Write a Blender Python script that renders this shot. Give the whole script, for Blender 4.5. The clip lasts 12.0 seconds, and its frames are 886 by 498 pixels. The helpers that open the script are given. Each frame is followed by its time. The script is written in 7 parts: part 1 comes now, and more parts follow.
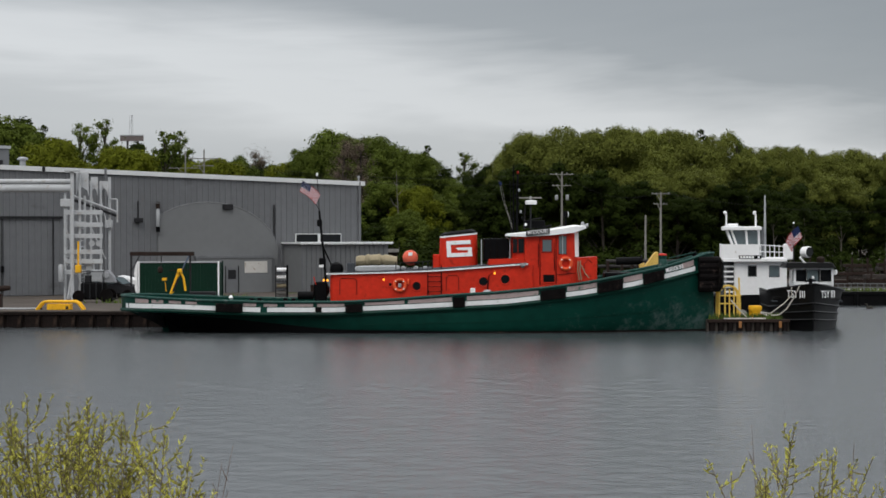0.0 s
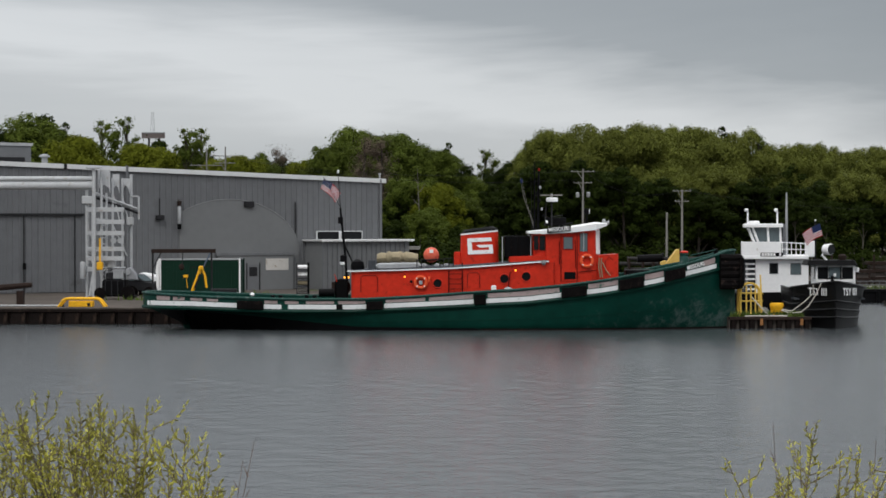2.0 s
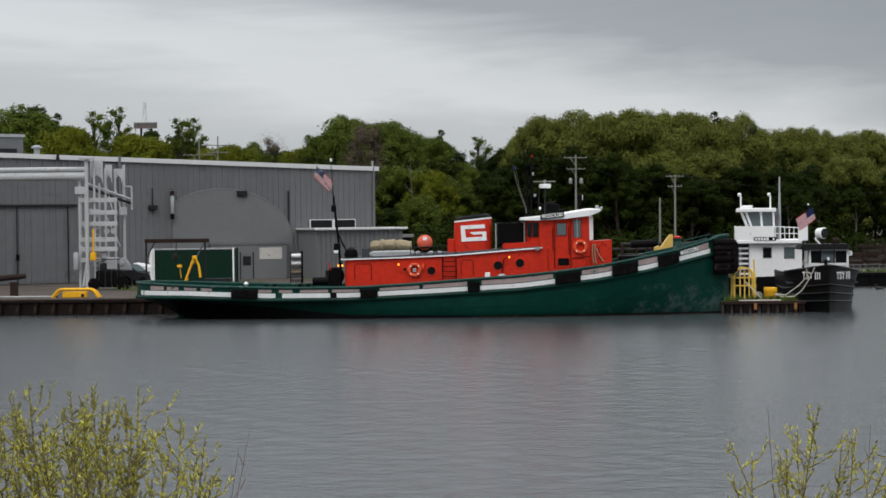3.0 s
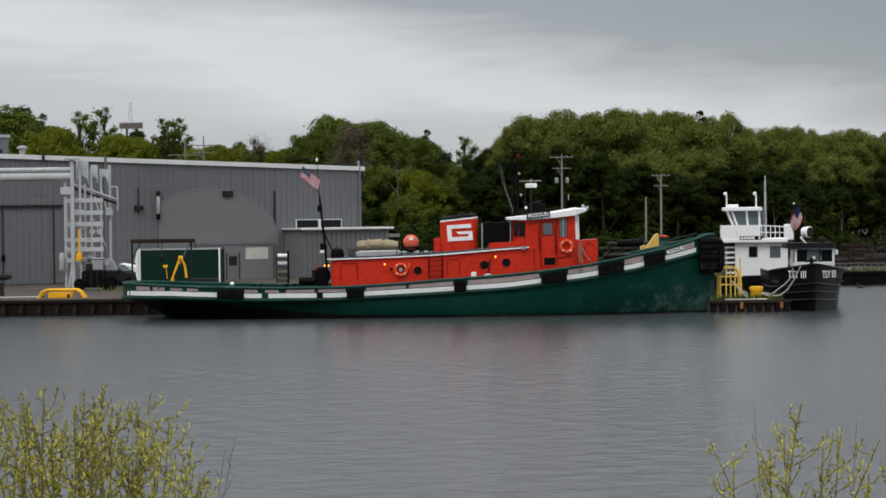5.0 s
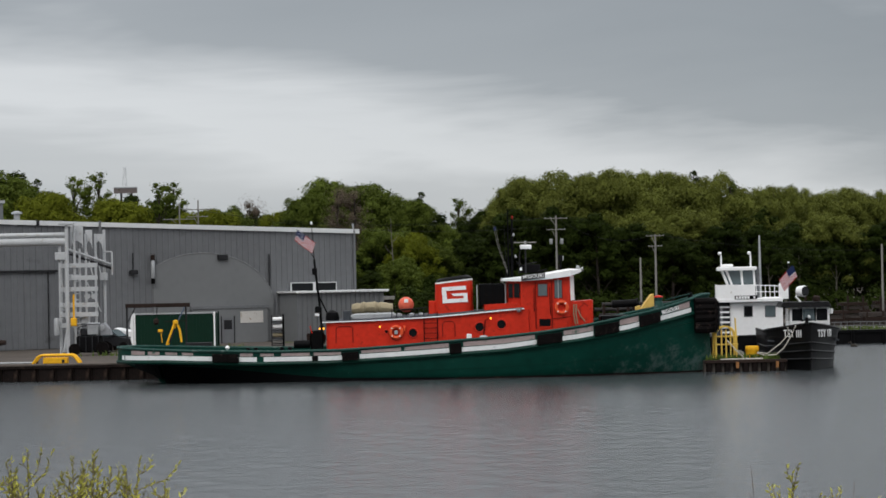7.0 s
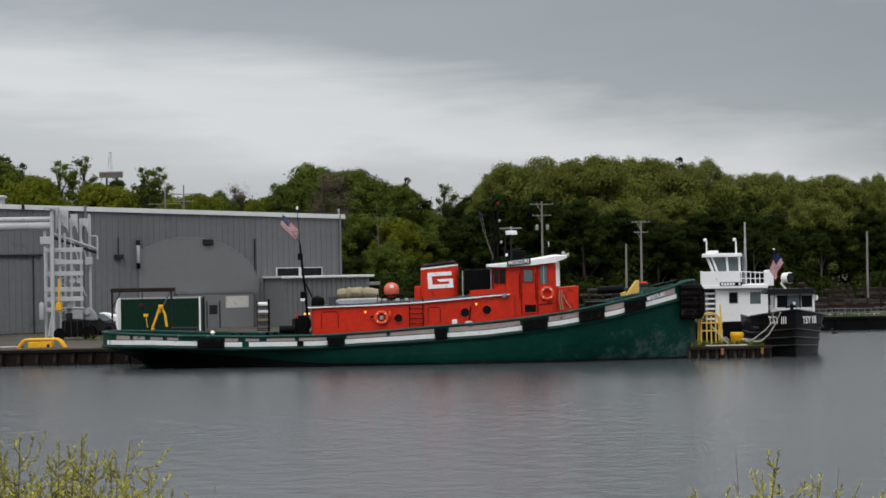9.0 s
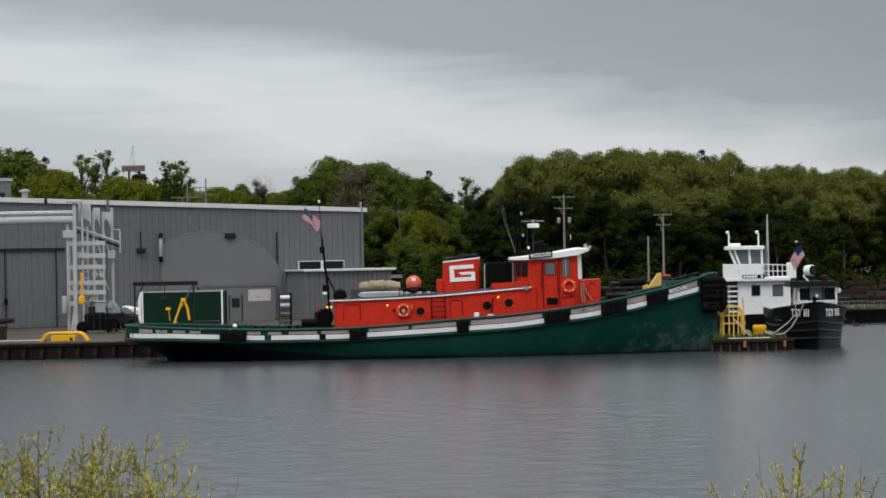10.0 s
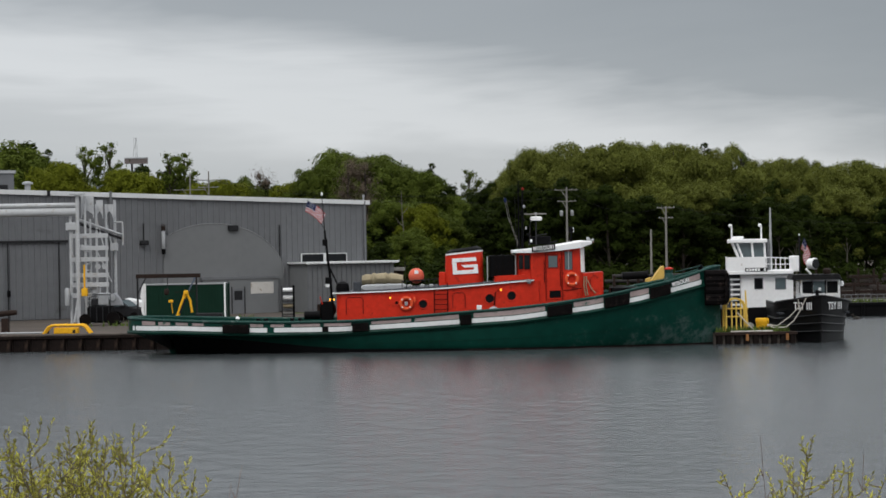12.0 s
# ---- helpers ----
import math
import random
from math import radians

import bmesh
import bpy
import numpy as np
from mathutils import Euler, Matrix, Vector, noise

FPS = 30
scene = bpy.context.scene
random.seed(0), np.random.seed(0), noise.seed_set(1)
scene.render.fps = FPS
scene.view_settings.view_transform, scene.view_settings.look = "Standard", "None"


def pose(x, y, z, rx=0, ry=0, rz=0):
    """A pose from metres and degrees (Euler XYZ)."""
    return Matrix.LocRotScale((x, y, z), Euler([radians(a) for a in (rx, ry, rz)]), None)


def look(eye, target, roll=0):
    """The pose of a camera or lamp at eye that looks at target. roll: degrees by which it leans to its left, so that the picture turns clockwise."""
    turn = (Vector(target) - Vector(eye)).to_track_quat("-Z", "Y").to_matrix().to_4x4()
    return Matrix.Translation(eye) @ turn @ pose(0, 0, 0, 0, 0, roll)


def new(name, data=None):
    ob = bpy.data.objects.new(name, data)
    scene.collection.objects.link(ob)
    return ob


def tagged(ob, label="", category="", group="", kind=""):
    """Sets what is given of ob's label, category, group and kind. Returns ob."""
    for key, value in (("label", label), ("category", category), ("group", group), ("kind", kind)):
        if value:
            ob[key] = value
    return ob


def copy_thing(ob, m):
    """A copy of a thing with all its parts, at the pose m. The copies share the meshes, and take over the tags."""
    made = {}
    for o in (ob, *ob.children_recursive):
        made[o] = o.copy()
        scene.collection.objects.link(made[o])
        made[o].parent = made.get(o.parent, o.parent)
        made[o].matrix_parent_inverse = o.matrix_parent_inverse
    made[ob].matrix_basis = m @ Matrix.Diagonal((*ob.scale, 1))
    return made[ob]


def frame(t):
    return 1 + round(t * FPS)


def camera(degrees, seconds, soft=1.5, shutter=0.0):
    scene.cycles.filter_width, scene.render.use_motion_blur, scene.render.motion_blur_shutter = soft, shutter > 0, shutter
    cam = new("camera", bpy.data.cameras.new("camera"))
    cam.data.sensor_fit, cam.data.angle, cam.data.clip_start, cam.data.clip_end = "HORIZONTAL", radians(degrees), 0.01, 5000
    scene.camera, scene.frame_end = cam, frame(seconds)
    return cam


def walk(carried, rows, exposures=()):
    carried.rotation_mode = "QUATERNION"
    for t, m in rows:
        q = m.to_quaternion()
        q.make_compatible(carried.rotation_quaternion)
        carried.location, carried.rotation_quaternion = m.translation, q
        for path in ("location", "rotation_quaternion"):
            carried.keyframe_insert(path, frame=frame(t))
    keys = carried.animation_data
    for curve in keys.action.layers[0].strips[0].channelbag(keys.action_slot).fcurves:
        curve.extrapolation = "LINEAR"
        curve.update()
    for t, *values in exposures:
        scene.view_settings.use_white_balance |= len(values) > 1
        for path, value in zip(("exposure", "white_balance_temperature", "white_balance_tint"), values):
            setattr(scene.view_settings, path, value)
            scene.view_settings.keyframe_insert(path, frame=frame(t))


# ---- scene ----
cam = camera(25, 12.0, soft=1.6)
EYE = 5.5
# seconds, tilt, lean, turn of the hand-held camera
SWAY = [
    (0, -0.4322, 0.0693, -0.0010), (0.5, -0.0376, -0.1858, 0.1604), (1, -0.3593, 0.0775, -0.0974),
    (1.5, -0.5420, 0.0112, 0.1992), (2, -0.5101, 0.0557, 0.6011), (2.5, -0.6385, 0.3831, 0.3848),
    (3, -0.8726, 0.5872, 0.4173), (4.8, -0.8500, 0.6330, 0.1046), (5, -0.8867, 0.7026, 0.0226),
    (5.5, -0.6597, 0.7631, -0.1760), (6, 0.7804, 0.8192, -0.3730), (6.5, 1.0020, 0.8411, -0.2945),
    (7, 0.8891, 1.1712, -0.1546), (7.2, 0.7425, 1.1673, -0.3006), (8.8, 0.6210, 0.9919, -0.3804),
    (9, 0.4683, 0.9848, -0.5560), (9.5, 0.2343, 1.1936, -0.4462), (10, 0.2803, 1.0714, 0.0753),
    (10.5, 0.3895, 1.1570, 0.1334), (11, 0.0751, 1.4498, 0.1191), (11.5, 0.2018, 1.3056, 0.1397),
    (12, 0.0734, 1.0012, 0.1580)]
walk(cam, [(t, pose(0, 0, EYE, 0, 0, turn) @ pose(0, 0, 0, tilt) @ pose(0, 0, 0, 0, lean) @ pose(0, 0, 0, 90))
           for t, tilt, lean, turn in SWAY])

# ---- sky and sun: an overcast day ----
world = bpy.data.worlds.new("overcast")
scene.world = world
world.use_nodes = True
wn, wl = world.node_tree.nodes, world.node_tree.links
wn.clear()


def wnode(kind, **values):
    n = wn.new(kind)
    for k, v in values.items():
        n.inputs[k].default_value = v
    return n


sky = wn.new("ShaderNodeTexSky")
sky.sky_type, sky.sun_disc, sky.sun_elevation, sky.sun_rotation = "NISHITA", False, radians(48), radians(200)
coord = wn.new("ShaderNodeTexCoord")
stretch = wn.new("ShaderNodeMapping")
stretch.inputs["Scale"].default_value = (3.4, 3.4, 19)
stretch.inputs["Location"].default_value = (0.55, 0.2, 0.35)
wl.new(coord.outputs["Generated"], stretch.inputs["Vector"])
cloud = wnode("ShaderNodeTexNoise", Scale=1.0, Detail=5.0, Roughness=0.55, Distortion=0.4)
wl.new(stretch.outputs["Vector"], cloud.inputs["Vector"])
split = wn.new("ShaderNodeSeparateXYZ")
wl.new(coord.outputs["Generated"], split.inputs["Vector"])
shift = wn.new("ShaderNodeMath")
shift.operation = "MULTIPLY_ADD"
wl.new(cloud.outputs["Fac"], shift.inputs[0])
shift.inputs[1].default_value = 0.10
tilted = wn.new("ShaderNodeMath")
tilted.operation = "MULTIPLY_ADD"
wl.new(split.outputs["X"], tilted.inputs[0])
tilted.inputs[1].default_value = 0.16
wl.new(split.outputs["Z"], tilted.inputs[2])
wl.new(tilted.outputs[0], shift.inputs[2])
ramp = wn.new("ShaderNodeValToRGB")
wl.new(shift.outputs[0], ramp.inputs["Fac"])
els = ramp.color_ramp.elements
els[0].position, els[0].color = 0.0, (0.46, 0.49, 0.52, 1)
els[1].position, els[1].color = 1.0, (1.6, 1.62, 1.66, 1)
for at, c in ((0.065, (0.46, 0.485, 0.51)), (0.098, (0.53, 0.55, 0.57)), (0.114, (0.67, 0.69, 0.71)), (0.126, (0.64, 0.66, 0.68)), (0.152, (0.36, 0.385, 0.41)),
              (0.20, (0.30, 0.325, 0.35)), (0.29, (0.80, 0.83, 0.86)), (0.45, (0.95, 0.98, 1.02))):
    e = els.new(at)
    e.color = (*c, 1)
dim = wn.new("ShaderNodeVectorMath")
dim.operation = "SCALE"
dim.inputs["Scale"].default_value = 0.1
wl.new(sky.outputs["Color"], dim.inputs[0])
cover = wn.new("ShaderNodeMix")
cover.data_type = "RGBA"
cover.inputs["Factor"].default_value = 0.93
wl.new(dim.outputs["Vector"], cover.inputs["A"])
wl.new(ramp.outputs["Color"], cover.inputs["B"])
back = wnode("ShaderNodeBackground", Strength=1.0)
# the cloud is thinner towards the west
thin = wn.new("ShaderNodeMapRange")
thin.inputs["From Min"].default_value, thin.inputs["From Max"].default_value = -0.26, 0.26
thin.inputs["To Min"].default_value, thin.inputs["To Max"].default_value = 1.045, 0.945
wl.new(split.outputs["X"], thin.inputs["Value"])
wl.new(thin.outputs["Result"], back.inputs["Strength"])
wl.new(cover.outputs["Result"], back.inputs["Color"])
wout = wn.new("ShaderNodeOutputWorld")
wl.new(back.outputs["Background"], wout.inputs["Surface"])

sun_data = bpy.data.lights.new("sun", "SUN")
sun_data.energy, sun_data.angle, sun_data.color = 0.9, radians(25), (1.0, 0.97, 0.92)
sun = new("sun", sun_data)
sun.matrix_world = look((-40, -60, 130), (0, 60, 0))
scene.view_settings.exposure = 0.0


# ---- materials ----
def mat(name, color, rough=0.6, metal=0.0, vary=0.25, size=1.0, bump=0.0, bump_size=None, stain=None, stain_size=0.5,
        stain_at=0.58, island=0.0, emit=0.0, spec=0.13, stretch=(1, 1, 1), translucent=0.0, objvary=0.0):
    m = bpy.data.materials.new(name)
    m.use_nodes = True
    nodes, links = m.node_tree.nodes, m.node_tree.links
    b = nodes["Principled BSDF"]
    b.inputs["Roughness"].default_value, b.inputs["Metallic"].default_value = rough, metal
    b.inputs["Specular IOR Level"].default_value = spec
    tc = nodes.new("ShaderNodeTexCoord")
    mp = nodes.new("ShaderNodeMapping")
    mp.inputs["Scale"].default_value = stretch
    links.new(tc.outputs["Object"], mp.inputs["Vector"])

    def noise_node(scale, detail=4.0):
        n = nodes.new("ShaderNodeTexNoise")
        n.inputs["Scale"].default_value, n.inputs["Detail"].default_value = scale, detail
        links.new(mp.outputs["Vector"], n.inputs["Vector"])
        return n

    big, small = noise_node(0.6 / size), noise_node(5.0 / size, 6.0)
    add = nodes.new("ShaderNodeMath")
    add.operation = "ADD"
    links.new(big.outputs["Fac"], add.inputs[0])
    links.new(small.outputs["Fac"], add.inputs[1])
    level = add.outputs[0]
    for amount, socket in ((island, "island"), (objvary, "object")):
        if amount:
            src = nodes.new("ShaderNodeNewGeometry" if socket == "island" else "ShaderNodeObjectInfo")
            more = nodes.new("ShaderNodeMath")
            more.operation = "MULTIPLY_ADD"
            links.new(src.outputs["Random Per Island" if socket == "island" else "Random"], more.inputs[0])
            more.inputs[1].default_value = amount
            links.new(level, more.inputs[2])
            off = nodes.new("ShaderNodeMath")
            off.operation = "SUBTRACT"
            links.new(more.outputs[0], off.inputs[0])
            off.inputs[1].default_value = amount / 2
            level = off.outputs[0]
    spread = nodes.new("ShaderNodeMapRange")
    spread.inputs["From Min"].default_value, spread.inputs["From Max"].default_value = 0.6, 1.4
    links.new(level, spread.inputs["Value"])
    mix = nodes.new("ShaderNodeMix")
    mix.data_type = "RGBA"
    mix.inputs["A"].default_value = (*[c * (1 - vary) for c in color], 1)
    mix.inputs["B"].default_value = (*[min(1, c * (1 + vary)) for c in color], 1)
    links.new(spread.outputs["Result"], mix.inputs["Factor"])
    out = mix.outputs["Result"]
    if stain:
        st = noise_node(1 / stain_size, 8.0)
        st.inputs["Roughness"].default_value = 0.65
        edge = nodes.new("ShaderNodeMapRange")
        edge.inputs["From Min"].default_value, edge.inputs["From Max"].default_value = stain_at, stain_at + 0.09
        links.new(st.outputs["Fac"], edge.inputs["Value"])
        sm = nodes.new("ShaderNodeMix")
        sm.data_type = "RGBA"
        sm.inputs["B"].default_value = (*stain, 1)
        links.new(edge.outputs["Result"], sm.inputs["Factor"])
        links.new(out, sm.inputs["A"])
        out = sm.outputs["Result"]
    links.new(out, b.inputs["Base Color"])
    if bump:
        bn = noise_node(1 / (bump_size or size * 0.1), 5.0)
        bp = nodes.new("ShaderNodeBump")
        bp.inputs["Strength"].default_value, bp.inputs["Distance"].default_value = min(1, bump), 0.02
        links.new(bn.outputs["Fac"], bp.inputs["Height"])
        links.new(bp.outputs["Normal"], b.inputs["Normal"])
    if emit:
        b.inputs["Emission Color"].default_value = (*color, 1)
        b.inputs["Emission Strength"].default_value = emit
    if translucent:
        tr = nodes.new("ShaderNodeBsdfTranslucent")
        links.new(out, tr.inputs["Color"])
        blend = nodes.new("ShaderNodeMixShader")
        blend.inputs["Fac"].default_value = translucent
        links.new(b.outputs["BSDF"], blend.inputs[1])
        links.new(tr.outputs["BSDF"], blend.inputs[2])
        links.new(blend.outputs["Shader"], nodes["Material Output"].inputs["Surface"])
    return m


RED = mat("red_paint", (0.56, 0.030, 0.013), 0.42, vary=0.20, size=1.2, stain=(0.24, 0.018, 0.011), stain_size=0.35, stain_at=0.60, bump=0.5, bump_size=0.6)
DARKRED = mat("dark_red_edges", (0.20, 0.012, 0.007), 0.6, vary=0.3)
GREEN = mat("green_hull_paint", (0.003, 0.030, 0.021), 0.42, vary=0.35, size=3, bump=0.35, bump_size=0.9)
TEAL = mat("teal_rail_paint", (0.018, 0.06, 0.05), 0.5, vary=0.3, stain=(0.10, 0.13, 0.12), stain_size=0.4)
WHITE = mat("white_paint", (0.84, 0.84, 0.84), 0.5, vary=0.06, stain=(0.55, 0.52, 0.48), stain_size=0.7, stain_at=0.64)
STRIPE = mat("worn_white_stripe", (0.72, 0.73, 0.73), 0.6, vary=0.12, stain=(0.40, 0.42, 0.40), stain_size=0.35, stain_at=0.62)
FADED = mat("faded_pink_primer", (0.34, 0.27, 0.26), 0.8, vary=0.3, size=0.5, stain=(0.05, 0.11, 0.09), stain_size=0.4, stain_at=0.57)
BLACK = mat("black_paint", (0.004, 0.004, 0.0045), 0.55, vary=0.4, spec=0.06)
RUBBER = mat("black_rubber", (0.006, 0.005, 0.005), 0.85, spec=0.05, vary=0.6, size=0.4, stain=(0.045, 0.032, 0.027), stain_size=0.3, bump=0.6, bump_size=0.08)
GLASS = mat("dark_window_glass", (0.008, 0.009, 0.010), 0.06, vary=0.1, spec=0.25)
# Paler base colour; it also paints a bright reflection into one small-tug pane.
PALEGLASS = mat("bright_window_glass", (0.10, 0.13, 0.14), 0.08, vary=0.1, spec=0.6)
BALL = mat("faded_orange_rubber", (0.66, 0.125, 0.075), 0.45, vary=0.12, size=0.4)
ORANGE = mat("orange_plastic", (0.75, 0.10, 0.035), 0.4, vary=0.1)
YELLOW = mat("yellow_paint", (0.80, 0.42, 0.02), 0.5, vary=0.12, stain=(0.30, 0.15, 0.03), stain_size=0.3, stain_at=0.63)
PALE_YELLOW = mat("sun_bleached_yellow_paint", (0.74, 0.50, 0.10), 0.55, vary=0.15, size=0.4, stain=(0.34, 0.22, 0.06), stain_size=0.25, stain_at=0.62)
AMBER = mat("amber_lamp", (1.0, 0.35, 0.03), 0.4, emit=2.2)
GREY = mat("grey_cladding", (0.142, 0.146, 0.153), 0.55, vary=0.10, size=3, objvary=0.25, stain=(0.105, 0.107, 0.11), stain_size=2.5, stain_at=0.6)
SMOOTH = mat("smooth_grey_panel", (0.160, 0.165, 0.168), 0.6, vary=0.07, size=3)
TRIM = mat("pale_trim", (0.60, 0.61, 0.61), 0.5, vary=0.08)
GALV = mat("galvanised_steel", (0.36, 0.37, 0.38), 0.5, 0.2, vary=0.15, size=0.6, stain=(0.28, 0.27, 0.26), stain_size=0.3)
STEEL = mat("dark_steel", (0.022, 0.022, 0.024), 0.6, 0.2, vary=0.3)
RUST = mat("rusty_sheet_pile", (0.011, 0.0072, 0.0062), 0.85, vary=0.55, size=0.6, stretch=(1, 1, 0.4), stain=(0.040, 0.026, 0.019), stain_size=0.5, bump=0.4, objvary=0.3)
CONCRETE = mat("weathered_concrete", (0.092, 0.077, 0.066), 0.9, vary=0.25, stain=(0.075, 0.064, 0.055), stain_size=1.6, stain_at=0.50, bump=0.3)
WOODGREY = mat("weathered_grey_wood", (0.22, 0.21, 0.195), 0.85, vary=0.25, stretch=(6, 6, 1), bump=0.3)
BROWN = mat("dark_brown_timber", (0.026, 0.017, 0.014), 0.85, vary=0.35, bump=0.4)
CANVAS = mat("beige_canvas", (0.29, 0.245, 0.16), 0.9, vary=0.2, size=0.4, bump=0.6, bump_size=0.2)
DECKGREY = mat("grey_deck_paint", (0.055, 0.06, 0.068), 0.75, vary=0.25)
PANEL_GREEN = mat("dark_green_panel", (0.004, 0.026, 0.015), 0.6, vary=0.2)
BARK = mat("tree_bark", (0.050, 0.042, 0.035), 0.95, vary=0.35, stretch=(4, 4, 1), bump=0.6)
GROUND = mat("gravel_ground", (0.080, 0.068, 0.059), 0.95, vary=0.28, size=2, stain=(0.07, 0.09, 0.03), stain_size=5, stain_at=0.60, bump=0.5)
GRASS = mat("grass_blades", (0.09, 0.13, 0.03), 0.8, vary=0.4, island=0.6, translucent=0.3)
# Dark foliage; its low tone also paints in the shade low in the woods.
LEAF_DARK = mat("dark_and_shaded_leaves", (0.019, 0.029, 0.0045), 0.7, vary=0.40, size=4, island=0.25, objvary=0.4, translucent=0.15, spec=0.03)
LEAF_MID = mat("green_leaves", (0.074, 0.098, 0.016), 0.7, vary=0.38, size=4, island=0.25, objvary=0.4, translucent=0.15, spec=0.03)
LEAF_YEL = mat("yellow_green_leaves", (0.125, 0.142, 0.013), 0.7, vary=0.35, size=4, island=0.25, objvary=0.2, translucent=0.2, spec=0.03)
LEAF_WILLOW = mat("willow_leaves", (0.110, 0.123, 0.025), 0.7, vary=0.32, size=4, island=0.12, objvary=0.25, translucent=0.15, spec=0.03)
LEAF_BARE = mat("budding_twigs", (0.105, 0.080, 0.058), 0.8, vary=0.3, island=0.4)
LEAF_BUSH = mat("young_willow_leaves", (0.43, 0.415, 0.082), 0.5, vary=0.65, size=0.3, island=0.9, translucent=0.35)
STEM = mat("willow_stem", (0.14, 0.11, 0.08), 0.7, vary=0.3, size=0.1)


def hull_paint():
    m = mat("scuffed_green_hull_paint", (0.0021, 0.035, 0.025), 0.45, vary=0.35, size=3, bump=0.3, bump_size=1.2)
    nodes, links = m.node_tree.nodes, m.node_tree.links
    b = nodes["Principled BSDF"]
    old = b.inputs["Base Color"].links[0].from_socket
    tc = nodes.new("ShaderNodeTexCoord")
    sep = nodes.new("ShaderNodeSeparateXYZ")
    links.new(tc.outputs["Object"], sep.inputs["Vector"])
    # scrapes gather where the bow meets the quays
    fore = nodes.new("ShaderNodeMapRange")
    fore.inputs["From Min"].default_value, fore.inputs["From Max"].default_value = 5.0, 14.5
    links.new(sep.outputs["X"], fore.inputs["Value"])
    low = nodes.new("ShaderNodeMapRange")
    low.inputs["From Min"].default_value, low.inputs["From Max"].default_value = 2.6, 0.6
    links.new(sep.outputs["Z"], low.inputs["Value"])
    n = nodes.new("ShaderNodeTexNoise")
    n.inputs["Scale"].default_value, n.inputs["Detail"].default_value, n.inputs["Roughness"].default_value = 1.7, 10.0, 0.74
    links.new(tc.outputs["Object"], n.inputs["Vector"])
    p = nodes.new("ShaderNodeMath")
    p.operation = "MULTIPLY"
    links.new(fore.outputs["Result"], p.inputs[0])
    links.new(low.outputs["Result"], p.inputs[1])
    a = nodes.new("ShaderNodeMath")
    a.operation = "MULTIPLY_ADD"
    links.new(p.outputs[0], a.inputs[0])
    a.inputs[1].default_value = 0.22
    links.new(n.outputs["Fac"], a.inputs[2])
    edge = nodes.new("ShaderNodeMapRange")
    edge.inputs["From Min"].default_value, edge.inputs["From Max"].default_value = 0.62, 0.78
    edge.inputs["To Max"].default_value = 0.60
    links.new(a.outputs[0], edge.inputs["Value"])
    mix = nodes.new("ShaderNodeMix")
    mix.data_type = "RGBA"
    mix.inputs["B"].default_value = (0.080, 0.108, 0.105, 1)
    links.new(edge.outputs["Result"], mix.inputs["Factor"])
    links.new(old, mix.inputs["A"])
    links.new(mix.outputs["Result"], b.inputs["Base Color"])
    return m


GREEN_HULL = hull_paint()

WATER = bpy.data.materials.new("river_water")
WATER.use_nodes = True
nodes, links = WATER.node_tree.nodes, WATER.node_tree.links
wb = nodes["Principled BSDF"]
wb.inputs["Base Color"].default_value = (0.045, 0.051, 0.054, 1)
wb.inputs["Roughness"].default_value, wb.inputs["IOR"].default_value = 0.215, 1.33
tc = nodes.new("ShaderNodeTexCoord")
heights = []
for scale, stretch_by, weight, turn in ((2.6, (0.8, 1, 1), 0.16, 12), (6.0, (0.9, 1, 1), 0.08, -9)):
    mp = nodes.new("ShaderNodeMapping")
    mp.inputs["Scale"].default_value = stretch_by
    mp.inputs["Rotation"].default_value = (0, 0, radians(turn))
    links.new(tc.outputs["Object"], mp.inputs["Vector"])
    n = nodes.new("ShaderNodeTexNoise")
    n.inputs["Scale"].default_value, n.inputs["Detail"].default_value, n.inputs["Distortion"].default_value = scale, 3.0, 0.6
    links.new(mp.outputs["Vector"], n.inputs["Vector"])
    k = nodes.new("ShaderNodeMath")
    k.operation = "MULTIPLY_ADD"
    links.new(n.outputs["Fac"], k.inputs[0])
    k.inputs[1].default_value = weight
    if heights:
        links.new(heights[-1], k.inputs[2])
    else:
        k.inputs[2].default_value = 0
    heights.append(k.outputs[0])
wbump = nodes.new("ShaderNodeBump")
wbump.inputs["Strength"].default_value, wbump.inputs["Distance"].default_value = 1.0, 0.20
links.new(heights[-1], wbump.inputs["Height"])
links.new(wbump.outputs["Normal"], wb.inputs["Normal"])


# ---- building helpers ----
def thing(name, m, label, category, group="", kind=""):
    ob = new(name)
    ob.empty_display_size = 0.3
    ob.matrix_basis = m
    return tagged(ob, label, category, group, kind)


def finish(bm, name, smooth=False, bevel=0.0):
    if bevel:
        bmesh.ops.bevel(bm, geom=bm.edges[:], offset=bevel, segments=1, affect="EDGES")
    bmesh.ops.recalc_face_normals(bm, faces=bm.faces)
    me = bpy.data.meshes.new(name)
    bm.to_mesh(me)
    bm.free()
    if smooth:
        for p in me.polygons:
            p.use_smooth = True
        me.set_sharp_from_angle(angle=radians(38))
    return me


def part(name, bm, material, parent, label="", smooth=False, bevel=0.0):
    me = finish(bm, name, smooth, bevel) if isinstance(bm, bmesh.types.BMesh) else bm
    for m in material if isinstance(material, (list, tuple)) else (material,):
        me.materials.append(m)
    ob = new(name, me)
    ob.parent = parent
    return tagged(ob, label)


def single(name, bm, material, m, label, category, group="", kind="", smooth=False, bevel=0.0):
    ob = part(name, bm, material, None, label, smooth, bevel)
    ob.matrix_basis = m
    return tagged(ob, label, category, group, kind)


